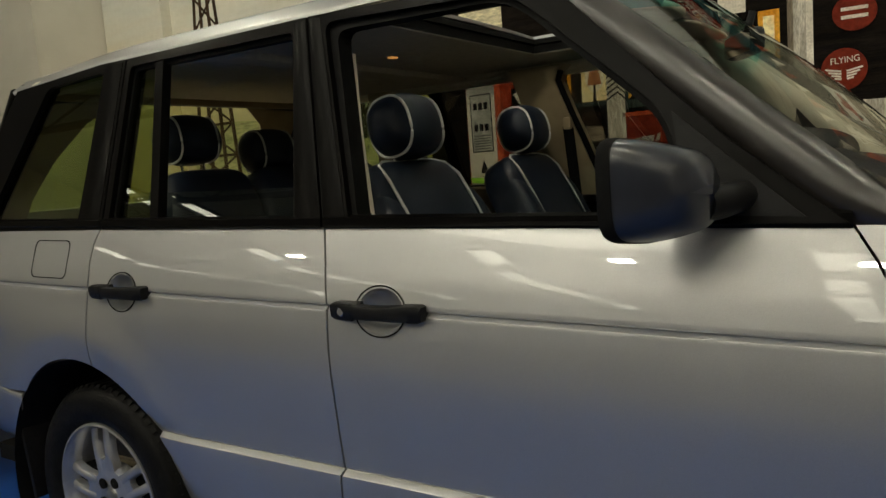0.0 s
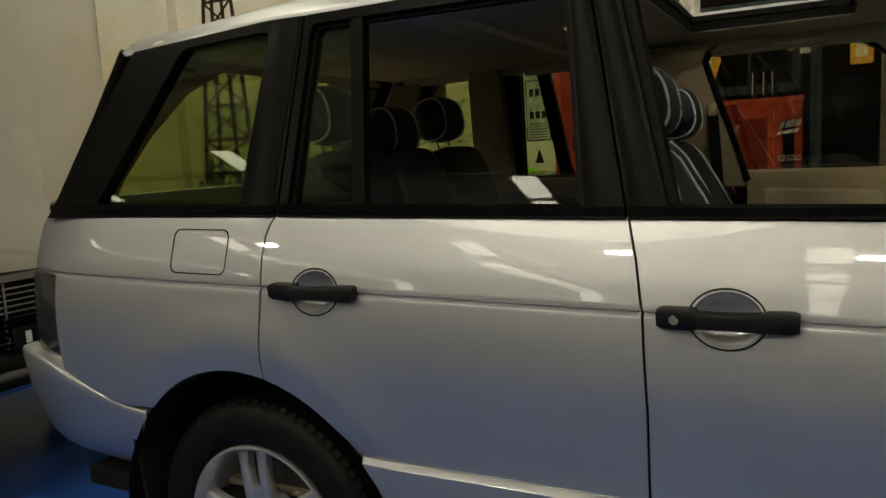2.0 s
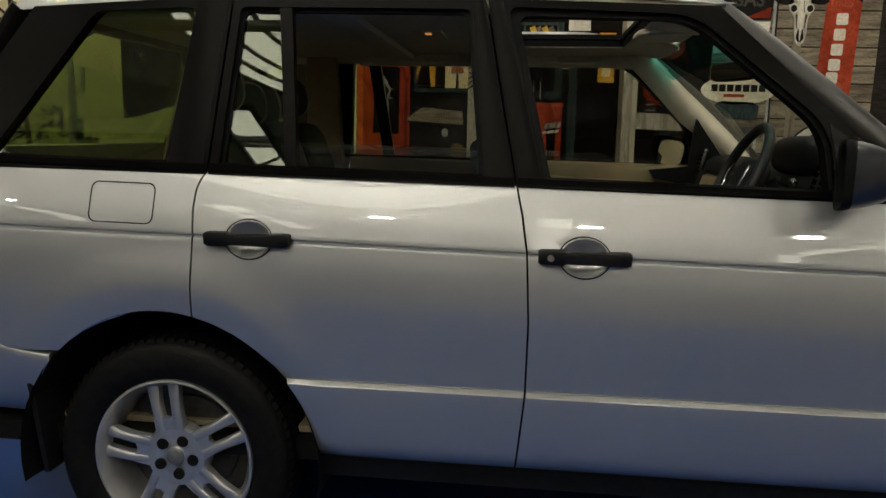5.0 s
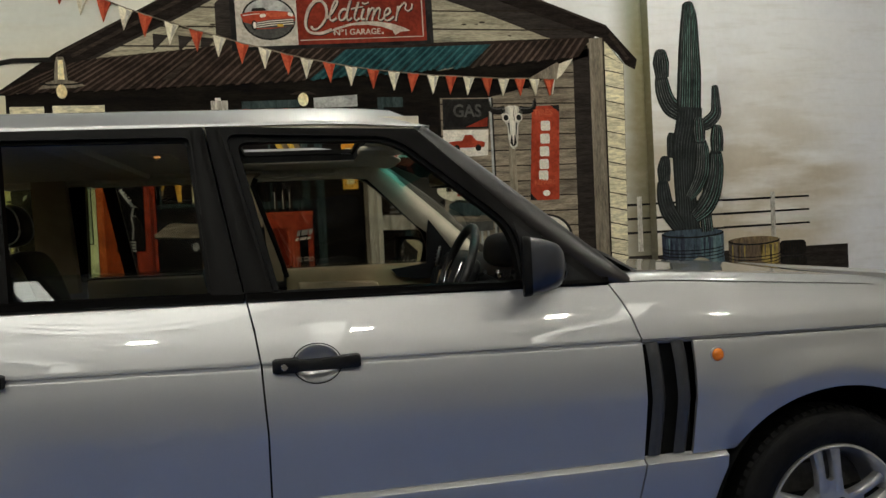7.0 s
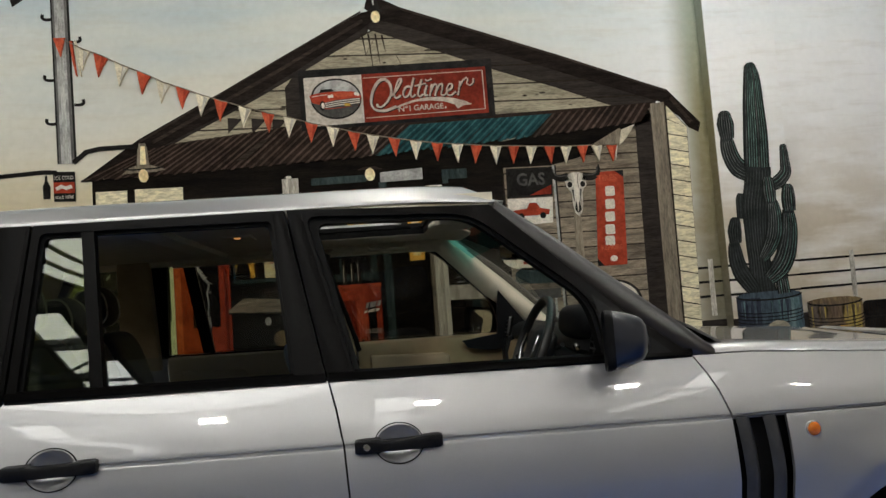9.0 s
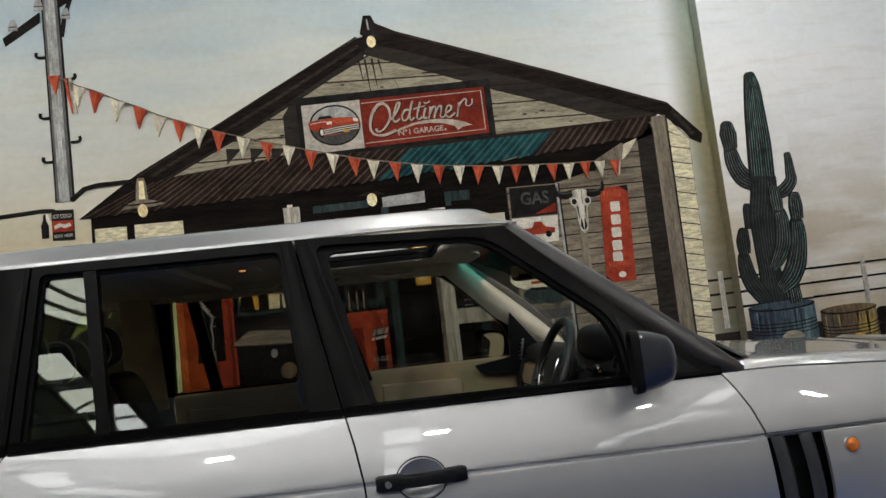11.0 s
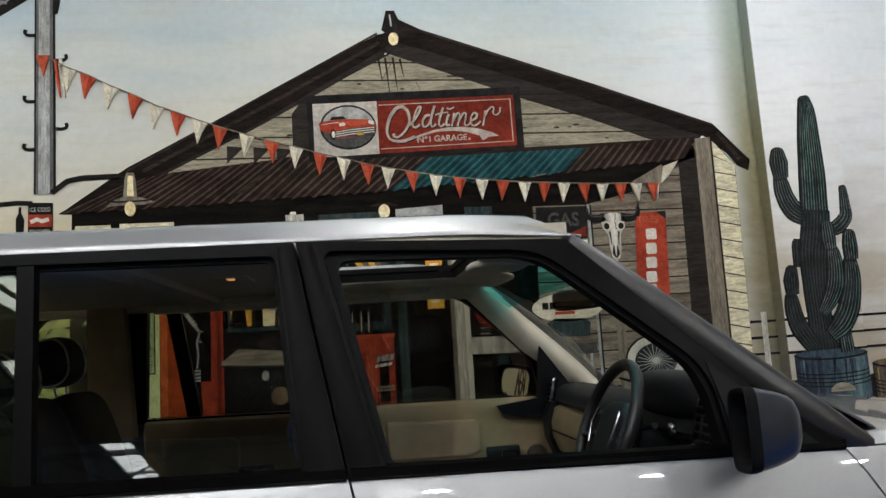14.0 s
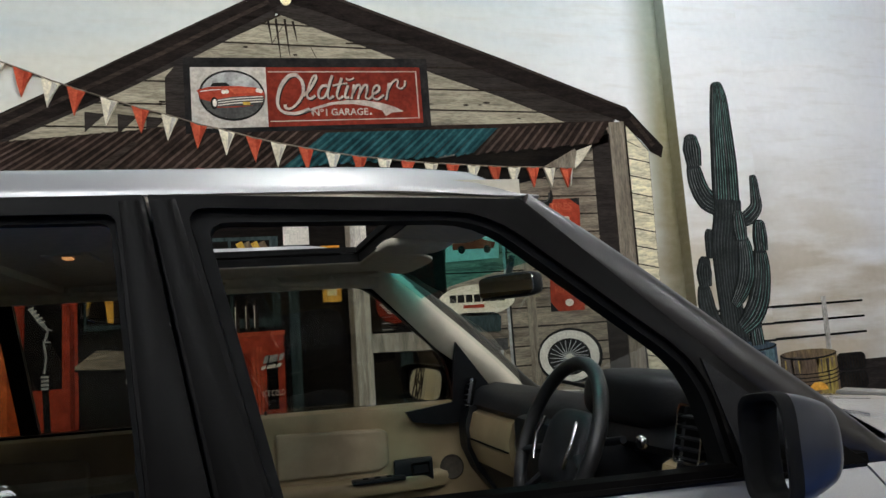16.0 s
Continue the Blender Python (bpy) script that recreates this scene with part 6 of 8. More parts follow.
for i in range(n_rib):
    u = i / n_rib
    xb = -1.62 + 3.92 * u
    xt = -1.22 + 3.63 * u
    zb, zt = interp(bot, xb) - 0.008 * (i % 2), interp(top, xt)
    w = 0.034
    mat = "teallit" if 0.30 < xb < 1.44 else "rustlit"
    base = "teal" if 0.30 < xb < 1.44 else "rust"
    paint("corrugation", [(xb, zb), (xb + 0.062, zb + 0.004), (xt + 0.058, zt + 0.002), (xt, zt)], 5, base, awn)
    paint("ridge", [(xb + 0.012, zb - 0.006), (xb + 0.012 + w * 0.7, zb - 0.004), (xt + 0.008 + w * 0.55, zt), (xt + 0.010, zt)], 6, mat, awn)
paint("lit_patch", [(-0.62, 2.50), (-0.56, 2.50), (-0.40, 2.63), (-0.43, 2.64)], 7, "roofedge", awn)

# dark porch beneath
porch = paint("porch_shade", [(-1.58, 0.05), (1.24, 0.05), (1.24, 2.60), (0.2, 2.51), (-0.72, 2.46), (-1.56, 2.41)], 0, "dark", label="dark painted porch")
for i in range(24):
    zz = 0.60 + i * 0.078
    for xa, xb in ((-1.55, -0.36), (-0.36, 0.62), (0.76, 1.24)):
        if zz < 2.3:
            paint("plank", rect(xa + rnd.uniform(0, 0.02), xb - rnd.uniform(0, 0.02), zz, zz + 0.068), 1, "plank", porch)
paint("lit_board", [(-0.12, 2.30), (0.26, 2.31), (0.27, 2.36), (-0.12, 2.35)], 2, "steel", porch)
paint("lit_board", [(0.36, 2.30), (0.66, 2.31), (0.66, 2.39), (0.36, 2.37)], 2, "silver", porch)
paint("painted_lamp", oval(0.29, 2.36, 0.035, 0.045), 3, "glow", porch)
paint("lamp_cap", [(0.20, 2.395), (0.38, 2.395), (0.33, 2.415), (0.25, 2.415)], 2, "roofedge", porch)
paint("lit_board", rect(0.80, 0.98, 2.27, 2.37), 2, "steel", porch)
paint("lit_board", rect(0.84, 0.98, 2.25, 2.30), 3, "dark", porch)
paint("post_mark", rect(-0.29, -0.255, 2.33, 2.375), 3, "letter", porch)
paint("pale_wall", rect(-1.29, -0.98, 2.20, 2.335), 2, "cream", porch)
paint("pale_wall", rect(-1.54, -1.34, 2.18, 2.33), 2, "cream", porch)

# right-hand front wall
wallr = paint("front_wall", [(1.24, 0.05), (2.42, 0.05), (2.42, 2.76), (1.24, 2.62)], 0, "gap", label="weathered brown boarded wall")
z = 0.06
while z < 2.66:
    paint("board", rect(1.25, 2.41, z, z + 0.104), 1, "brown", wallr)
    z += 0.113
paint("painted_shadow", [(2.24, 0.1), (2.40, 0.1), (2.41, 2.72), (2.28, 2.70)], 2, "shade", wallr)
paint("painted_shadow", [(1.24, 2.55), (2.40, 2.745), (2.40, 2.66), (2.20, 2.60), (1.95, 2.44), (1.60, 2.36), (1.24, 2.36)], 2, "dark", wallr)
paint("corner_post", [(2.385, 0.05), (2.50, 0.05), (2.525, 2.80), (2.41, 2.79)], 6, "post", wallr)
paint("post_edge", [(2.495, 0.05), (2.507, 0.05), (2.53, 2.80), (2.518, 2.80)], 7, "gap", wallr)
side = paint("side_wall", [(2.505, 0.05), (2.63, 0.05), (2.685, 2.61), (2.53, 2.79)], 1, "gap", label="cream boarded side wall")
for k in range(24):
    t0, t1 = k / 24, (k + 0.93) / 24
    zl0, zl1 = 0.05 + 2.74 * t0, 0.05 + 2.74 * t1
    zr0, zr1 = min(zl0 - 0.030, 2.60), min(zl1 - 0.030, 2.60)
    ex = lambda t: 2.63 + 0.055 * t
    paint("board", [(2.508 + 0.022 * t0, zl0), (ex(t0), zr0), (ex(t1), zr1), (2.508 + 0.022 * t1, zl1)], 2, "cream", side)

# the garage sign
S = [(-0.16, 2.685), (1.225, 2.745), (1.222, 3.165), (-0.165, 3.115)]
sq = lambda u, v: tuple((1 - v) * ((1 - u) * a + u * b) + v * ((1 - u) * d + u * c) for a, b, c, d in zip(*S))
sign = paint("garage_sign", [sq(0, 0), sq(1, 0), sq(1, 1), sq(0, 1)], 7, "frame", label="red garage sign with an oval car picture")
sub = lambda u0, u1, v0, v1: [sq(u0, v0), sq(u1, v0), sq(u1, v1), sq(u0, v1)]
paint("sign_panel", sub(0.025, 0.317, 0.06, 0.87), 8, "signwhite", sign)
paint("sign_panel", sub(0.317, 0.965, 0.06, 0.87), 8, "red", sign)
for bnd in (sub(0.325, 0.95, 0.125, 0.137), sub(0.325, 0.95, 0.80, 0.812), sub(0.945, 0.950, 0.125, 0.812)):
    paint("sign_line", bnd, 9, "script", sign)
def sign_at(u, v, layer):
    def place(a, b, d):
        x, z = draw(sq(u, v)[0] + a, sq(u, v)[1] + b + a * 0.036)
        return x, WALL - 0.002 - 0.0014 * layer, z
    return place


def sign_xy(x, y):
    """A place on the sign from its own drawing grid, 1215 wide and about 350 high, y down."""
    u = (x - 10) / 1215
    yb, yt = 425 - 50 * u, 55 - 10 * u
    return sq(u, (yb - y) / (yb - yt))


def lettering(*strokes):
    for width, pts in strokes:
        fine = []
        for i in range(len(pts) - 1):
            p0, p1, p2, p3 = pts[max(i - 1, 0)], pts[i], pts[i + 1], pts[min(i + 2, len(pts) - 1)]
            for j in range(5):
                t = j / 5
                fine.append(tuple(0.5 * (2 * q1 + (q2 - q0) * t + (2 * q0 - 5 * q1 + 4 * q2 - q3) * t * t + (3 * q1 - q0 - 3 * q2 + q3) * t ** 3)
                                  for q0, q1, q2, q3 in zip(p0, p1, p2, p3)))
        fine.append(pts[-1])
        ws = [width * 0.00092 * (0.62 + 0.38 * abs(math.sin(1.3 + 3.0 * i / len(fine)))) for i in range(len(fine))]
        poly = stroke([sign_xy(*p) for p in fine], ws)
        paint("script_letter", poly, 10, "script", sign)
        paint("letter_shade", [(x_ + 0.006, z_ - 0.006) for x_, z_ in poly], 9, "frame", sign)


lettering((24, [(548, 134), (508, 140), (468, 185), (448, 240), (446, 285), (470, 316), (530, 322), (600, 300)]),
          (20, [(545, 136), (570, 168), (572, 220), (545, 268), (508, 298), (484, 296), (480, 280)]),
          (17, [(572, 236), (604, 205), (636, 158), (640, 138), (624, 144), (602, 190), (590, 232), (604, 250), (632, 234)]),
          (17, [(694, 186), (668, 188), (648, 218), (652, 246), (676, 240), (696, 208)]),
          (17, [(722, 134), (706, 176), (694, 222), (700, 248), (724, 234)]),
          (17, [(770, 146), (752, 190), (740, 230), (750, 248), (772, 234)]),
          (12, [(722, 184), (760, 176), (796, 172)]),
          (17, [(800, 182), (786, 216), (782, 242), (802, 240)]),
          (13, [(792, 148), (806, 156), (832, 146)]),
          (17, [(832, 178), (822, 214), (812, 248)]),
          (15, [(818, 226), (844, 184), (862, 182), (856, 214), (846, 248)]),
          (15, [(852, 226), (880, 184), (898, 182), (894, 212), (886, 238), (904, 246), (926, 226)]),
          (15, [(926, 222), (956, 206), (960, 184), (942, 182), (926, 206), (924, 238), (946, 248), (982, 226)]),
          (17, [(1014, 168), (1004, 208), (992, 250)]),
          (13, [(1000, 214), (1024, 172), (1052, 150), (1062, 160), (1056, 182), (1074, 194), (1096, 178), (1100, 154)]))
text_mesh("number_letters", "N\u00ba1", 0.056, sign_at((652 - 10) / 1215, 0.232, 11), P["script"], sign, width=0.085, bold=0.001)
text_mesh("garage_letters", "GARAGE", 0.056, sign_at((800 - 10) / 1215, 0.232, 11), P["script"], sign, width=0.215, bold=0.001)
paint("script_swash", [sign_xy(*p) for p in ((560, 322), (620, 292), (700, 268), (790, 254), (880, 254), (960, 264), (1030, 282), (1080, 304), (1020, 310), (985, 328), (968, 302), (900, 282), (820, 272), (720, 276), (640, 298))], 10, "script", sign)
for xd in (612, 908):
    paint("sign_dot", oval(*sign_xy(xd, 318), 0.007, 0.007, 10), 10, "script", sign)
cx, cz = sign_xy(231, 238)
paint("oval_picture", oval(cx, cz, 0.178, 0.146), 9, "iron", sign)
paint("oval_sky", oval(cx, cz, 0.166, 0.134), 10, "silver", sign)
paint("oval_road", oval(cx, cz, 0.166, 0.134, 20, 188, 352), 11, "grey", sign)
car_at = lambda *pts: [sign_xy(*p) for p in pts]
paint("painted_car_body", car_at((68, 215), (120, 200), (185, 196), (260, 194), (345, 200), (382, 222), (384, 250), (366, 282), (250, 296), (158, 300), (132, 272), (84, 258)), 12, "bright", sign)
paint("painted_car_hood", car_at((215, 206), (300, 202), (345, 210), (330, 226), (240, 232)), 13, "orange", sign)
paint("painted_car_screen", car_at((112, 200), (128, 164), (212, 162), (236, 194)), 12, "silver", sign)
paint("painted_car_seats", car_at((130, 198), (142, 180), (206, 178), (222, 194)), 13, "iron", sign)
paint("painted_car_grille", car_at((150, 262), (230, 246), (378, 238), (382, 262), (362, 284), (170, 296)), 13, "grey", sign)
for k in range(3):
    paint("painted_car_chrome", stroke(car_at((158, 266 + 12 * k), (240, 254 + 12 * k), (374, 244 + 12 * k)), 0.005), 14, "letter", sign)
for hx_, hy_ in ((206, 222), (190, 224), (352, 214), (366, 218)):
    paint("painted_headlamp", oval(*sign_xy(hx_, hy_), 0.011, 0.012, 12), 14, "letter", sign)
paint("painted_car_gleam", stroke(car_at((84, 222), (140, 214), (180, 212)), 0.004), 13, "letter", sign)
paint("painted_wheel", oval(*sign_xy(146, 278), 0.020, 0.034, 16), 14, "iron", sign)
paint("painted_wheel_cap", oval(*sign_xy(148, 278), 0.011, 0.022, 14), 15, "letter", sign)
paint("painted_plate", rect(cx + 0.055, cx + 0.095, cz - 0.055, cz - 0.038), 15, "yellow", sign)

# hanging signs
gas = paint("gas_sign", [(1.262, 2.135), (1.600, 2.140), (1.612, 2.352), (1.268, 2.352)], 5, "frame", label="dark painted fuel sign")
paint("sign_panel", [(1.275, 2.15), (1.59, 2.152), (1.60, 2.34), (1.28, 2.34)], 6, "iron", gas)
text_mesh("letters", "GAS", 0.125, at_wall(1.445, 2.262, 7), P["grey"], gas, width=0.21, bold=0.003)
paint("red_corner", [(1.43, 2.15), (1.59, 2.152), (1.595, 2.22)], 7, "red", gas)
trk = paint("truck_sign", [(1.255, 1.93), (1.585, 1.945), (1.598, 2.13), (1.262, 2.13)], 5, "letter", label="white sign with a red pickup")
paint("painted_truck", [(1.30, 2.00), (1.56, 2.005), (1.57, 2.04), (1.50, 2.055), (1.47, 2.095), (1.42, 2.095), (1.40, 2.055), (1.30, 2.045)], 6, "bright", trk)
for xw in (1.355, 1.515):
    paint("painted_wheel", oval(xw, 2.00, 0.022, 0.024, 14), 7, "iron", trk)
paint("drain_pipe", rect(1.612, 1.628, 0.6, 2.36), 5, "silver", wallr)
paint("drain_pipe_edge", rect(1.628, 1.64, 0.6, 2.36), 5, "iron", wallr)
atl = paint("tyre_sign", [(1.895, 1.605), (2.118, 1.605), (2.150, 2.302), (1.938, 2.292)], 5, "bright", label="tall red tyre repair sign")
text_mesh("letters", "TIRES", 0.062, at_wall(2.02, 2.245, 7, 2), P["orange"], atl, width=0.15, bold=0.002)
text_mesh("letters", "REPAIRS", 0.05, at_wall(2.01, 1.735, 7), P["orange"], atl, width=0.16, bold=0.002)
for k, zz in enumerate((2.150, 2.055, 1.962, 1.868, 1.785)):
    xx = 2.035 - 0.008 * k
    paint("letter_bar", rounded_rect(xx - 0.036, xx + 0.036, zz - 0.036, zz + 0.036, 0.012, 3), 6, "letter", atl)
paint("sign_corner", [(2.08, 2.297), (2.15, 2.302), (2.148, 2.25)], 6, "frame", atl)
paint("sign_corner", [(1.895, 1.605), (1.945, 1.605), (1.897, 1.66)], 6, "frame", atl)
paint("round_mark", oval(2.02, 1.655, 0.028, 0.022, 16), 6, "letter", atl)

# cow skull on its post
sk = paint("skull_post", [(1.735, 0.6), (1.80, 0.6), (1.80, 2.05), (1.745, 2.05)], 5, "post", wallr)
skull = paint("cow_skull", [(1.715, 2.285), (1.760, 2.300), (1.810, 2.300), (1.850, 2.285), (1.862, 2.235), (1.842, 2.185), (1.824, 2.150), (1.822, 2.060), (1.812, 2.005), (1.785, 1.980), (1.758, 2.005), (1.748, 2.060), (1.744, 2.150), (1.722, 2.185), (1.700, 2.235)], 6, "white", label="bleached cow skull")
for s in (-1, 1):
    c0 = 1.783 + s * 0.055
    paint("horn", stroke(curve2((c0, 2.272), (c0 + s * 0.14, 2.235), (c0 + s * 0.125, 2.355), 8), [0.056, 0.054, 0.052, 0.048, 0.042, 0.034, 0.026, 0.016, 0.004]), 6, "iron", skull)
    paint("horn_gleam", stroke(curve2((c0, 2.285), (c0 + s * 0.12, 2.255), (c0 + s * 0.112, 2.335), 8), 0.008), 7, "grey", skull)
    paint("eye_rim", oval(1.783 + s * 0.048, 2.213, 0.028, 0.030, 16), 7, "letter", skull)
    paint("eye_socket", oval(1.783 + s * 0.049, 2.212, 0.019, 0.022, 14), 8, "iron", skull)
    paint("cheek_shade", stroke([(1.783 + s * 0.030, 2.175), (1.783 + s * 0.024, 2.09)], [0.014, 0.005]), 7, "grey", skull)
    paint("nostril", stroke([(1.783 + s * 0.012, 2.085), (1.783 + s * 0.015, 2.03), (1.783 + s * 0.004, 2.005)], [0.006, 0.020, 0.008]), 7, "iron", skull)
paint("bone_light", stroke([(1.783, 2.285), (1.785, 2.12), (1.785, 2.05)], [0.034, 0.020, 0.008]), 7, "letter", skull)
paint("bone_crack", stroke([(1.800, 2.29), (1.792, 2.24), (1.798, 2.19)], 0.004), 8, "iron", skull)

# bunting
flags = [(-1.583, 3.307), (-1.467, 3.260), (-1.336, 3.190), (-1.194, 3.128), (-1.071, 3.062), (-0.946, 3.016), (-0.816, 2.962), (-0.696, 2.920), (-0.536, 2.868), (-0.386, 2.823),
         (-0.239, 2.784), (-0.092, 2.738), (0.053, 2.704), (0.197, 2.665), (0.329, 2.636), (0.478, 2.609), (0.630, 2.582), (0.782, 2.561), (0.927, 2.547), (1.066, 2.534),
         (1.207, 2.521), (1.339, 2.516), (1.471, 2.508), (1.604, 2.502), (1.731, 2.496), (1.855, 2.496), (1.965, 2.495), (2.079, 2.492)]
flagline = [(-1.70, 3.372)] + flags + [(2.137, 2.490)]
bunt = paint("bunting_cord", stroke(flagline, 0.006), 14, "post", label="red and cream bunting on a cord")
for i, (x, zc) in enumerate(flags):
    t = i / 27
    sl = (interp(flagline, x + 0.05) - interp(flagline, x - 0.05)) / 0.1
    w, h = 0.046 - 0.006 * t, 0.150 - 0.026 * t
    lean = rnd.uniform(-0.014, 0.014) - 0.014 * (1 - t)
    red = i % 2 == 1
    sag = 0.007
    paint("pennant", [(x - w, zc - sl * w), (x, zc - sag), (x + w, zc + sl * w), (x + 0.45 * w + 0.5 * lean, zc - 0.52 * h), (x + lean, zc - h), (x - 0.5 * w + 0.5 * lean, zc - 0.50 * h)], 13, "orange" if red else "flag", bunt)
    paint("pennant_fold", [(x + 0.2 * w, zc - 0.01), (x + 0.75 * w, zc - 0.01 + sl * w), (x + lean + 0.006, zc - 0.82 * h)], 15, "bright" if red else "white", bunt)
paint("pennant", [(-1.765, 3.385), (-1.690, 3.385), (-1.722, 3.255)], 13, "orange", bunt)
for dx_ in (0.0, 0.028):
    paint("loose_end", stroke([(-1.655 + dx_, 3.36), (-1.640 + dx_, 3.22), (-1.625 + dx_, 3.12)], [0.016, 0.014, 0.004]), 13, "flag" if dx_ else "orange", bunt)
for xx, dz in ((-0.66, 0.0), (-0.50, -0.01), (-0.36, -0.02)):
    paint("pennant_shadow", [(xx, 2.80 + dz), (xx + 0.10, 2.79 + dz), (xx + 0.0, 2.69 + dz)], 3, "shade", house)
paint("pennant", [(2.137, 2.487), (2.16, 2.60), (2.271, 2.638), (2.19, 2.53)], 13, "flag", bunt)
paint("torn_cloth", [(1.93, 2.50), (2.147, 2.614), (2.16, 2.60), (2.137, 2.495)], 12, "post", bunt)
paint("cord_end", stroke([(2.12, 2.49), (2.10, 2.38)], 0.006), 13, "letter", bunt)

# lamp post with hooks, street lamps
pole = paint("painted_lamp_post", [(-1.770, 2.53), (-1.650, 2.53), (-1.672, 4.35), (-1.785, 4.35)], 2, "poleshade", label="grey lamp post with hooks and side arms")
for u0, u1, tone in ((0.0, 0.08, "iron"), (0.08, 0.20, "poleshade"), (0.20, 0.34, "silver"), (0.34, 0.58, "pole"), (0.58, 0.74, "silver"), (0.74, 0.90, "poleshade"), (0.90, 1.0, "iron")):
    paint("post_tone", [(-1.770 + 0.120 * u0, 2.53), (-1.770 + 0.120 * u1, 2.53), (-1.785 + 0.113 * u1, 4.35), (-1.785 + 0.113 * u0, 4.35)], 3, tone, pole)
for s, xo, zz in ((-1, -1.775, 3.518), (-1, -1.773, 3.100), (-1, -1.770, 2.803), (1, -1.650, 2.928), (1, -1.656, 3.360)):
    paint("hook", stroke(curve2((xo, zz), (xo + s * 0.075, zz - 0.010), (xo + s * 0.055, zz + 0.035), 8), 0.018), 4, "iron", pole)
paint("post_arm", [(-2.035, 3.665), (-2.020, 3.610), (-1.795, 3.765), (-1.795, 3.835)], 3, "iron", pole)
paint("post_arm", [(-1.672, 3.860), (-1.672, 3.945), (-1.30, 4.175), (-1.28, 4.105)], 3, "iron", pole)
paint("post_strut", stroke([(-1.595, 3.923), (-1.641, 3.785), (-1.663, 3.657)], 0.026), 4, "iron", pole)
for xo, zz in ((-1.968, 3.735), (-1.800, 3.870), (-1.630, 3.800)):
    paint("insulator", [(xo - 0.030, zz - 0.02), (xo + 0.030, zz - 0.02), (xo + 0.026, zz + 0.02), (xo + 0.014, zz + 0.055), (xo - 0.012, zz + 0.055), (xo - 0.024, zz + 0.02)], 5, "silver", pole)
    paint("insulator_groove", stroke([(xo - 0.026, zz + 0.005), (xo + 0.026, zz + 0.005)], 0.006), 6, "iron", pole)
paint("lamp_arm", stroke([(-1.67, 2.535), (-1.585, 2.605), (-1.50, 2.622), (-1.28, 2.628)], 0.028), 8, "iron", pole)
paint("lamp_arm", stroke([(-1.78, 2.475), (-1.86, 2.48), (-2.25, 2.455)], 0.028), 3, "iron", pole)
lampp = paint("painted_street_lamp", [(-1.268, 2.49), (-1.188, 2.49), (-1.197, 2.60), (-1.208, 2.645), (-1.248, 2.645), (-1.258, 2.60)], 9, "post", pole)
paint("lamp_shade", [(-1.365, 2.438), (-1.30, 2.445), (-1.15, 2.448), (-1.085, 2.462), (-1.13, 2.482), (-1.19, 2.497), (-1.265, 2.497), (-1.32, 2.478)], 9, "post", pole)
paint("shade_dark", stroke([(-1.355, 2.474), (-1.30, 2.466), (-1.15, 2.470), (-1.10, 2.478)], 0.010), 10, "iron", pole)
paint("lamp_gleam", [(-1.245, 2.50), (-1.205, 2.50), (-1.21, 2.625), (-1.24, 2.625)], 10, "glow", pole)
paint("lamp_bulb", oval(-1.228, 2.425, 0.030, 0.045), 10, "glow", pole)
drink = paint("drink_sign", [(-1.80, 2.28), (-1.665, 2.275), (-1.665, 2.475), (-1.80, 2.48)], 4, "iron", label="small cold drinks sign")
paint("sign_panel", [(-1.80, 2.335), (-1.668, 2.332), (-1.668, 2.405), (-1.80, 2.408)], 5, "bright", drink)
text_mesh("letters", "ICE COLD", 0.036, at_wall(-1.733, 2.435, 6), P["letter"], drink, width=0.115)
text_mesh("letters", "SOLD HERE", 0.030, at_wall(-1.733, 2.305, 6), P["letter"], drink, width=0.115)
paint("letter_bar", stroke([(-1.785, 2.362), (-1.75, 2.378), (-1.72, 2.366), (-1.685, 2.378)], 0.024), 6, "letter", drink)
paint("painted_bottle", [(-1.865, 2.30), (-1.825, 2.30), (-1.822, 2.38), (-1.84, 2.42), (-1.84, 2.455), (-1.852, 2.455), (-1.853, 2.42), (-1.868, 2.38)], 4, "iron", drink)

# fuel pump
draw = as_is
pump = paint("painted_fuel_pump", [(-1.43, 0.1), (-0.83, 0.1), (-0.83, 1.90), (-0.90, 1.95), (-1.30, 1.96), (-1.41, 1.92)], 3, "bright", label="old red and white fuel pump")
paint("pump_top", [(-1.41, 1.78), (-1.19, 1.78), (-1.19, 1.97), (-1.30, 1.99), (-1.40, 1.94)], 4, "silver", pump)
paint("pump_face", [(-1.415, 0.2), (-1.205, 0.2), (-1.20, 1.78), (-1.41, 1.80)], 4, "letter", pump)
paint("pump_dial", [(-1.385, 1.42), (-1.225, 1.42), (-1.225, 1.80), (-1.385, 1.80)], 5, "frame", pump)
paint("dial_face", [(-1.378, 1.428), (-1.232, 1.428), (-1.232, 1.793), (-1.378, 1.793)], 6, "silver", pump)
for zz in (1.70, 1.56):
    for xx in (-1.345, -1.305, -1.265):
        paint("dial_figure", rect(xx - 0.015, xx + 0.013, zz, zz + 0.045), 7, "iron", pump)
for k in range(6):
    paint("print_line", rect(-1.365, -1.245, 1.44 + 0.017 * k, 1.446 + 0.017 * k), 7, "grey", pump)
paint("pump_mark", [(-1.335, 1.28), (-1.275, 1.28), (-1.29, 1.33), (-1.305, 1.37), (-1.32, 1.33)], 5, "iron", pump)
paint("pump_edge", rect(-1.195, -1.155, 0.2, 1.88), 5, "orange", pump)
paint("nozzle_recess", [(-1.085, 1.36), (-0.905, 1.36), (-0.90, 1.80), (-1.07, 1.81)], 5, "dark", pump)
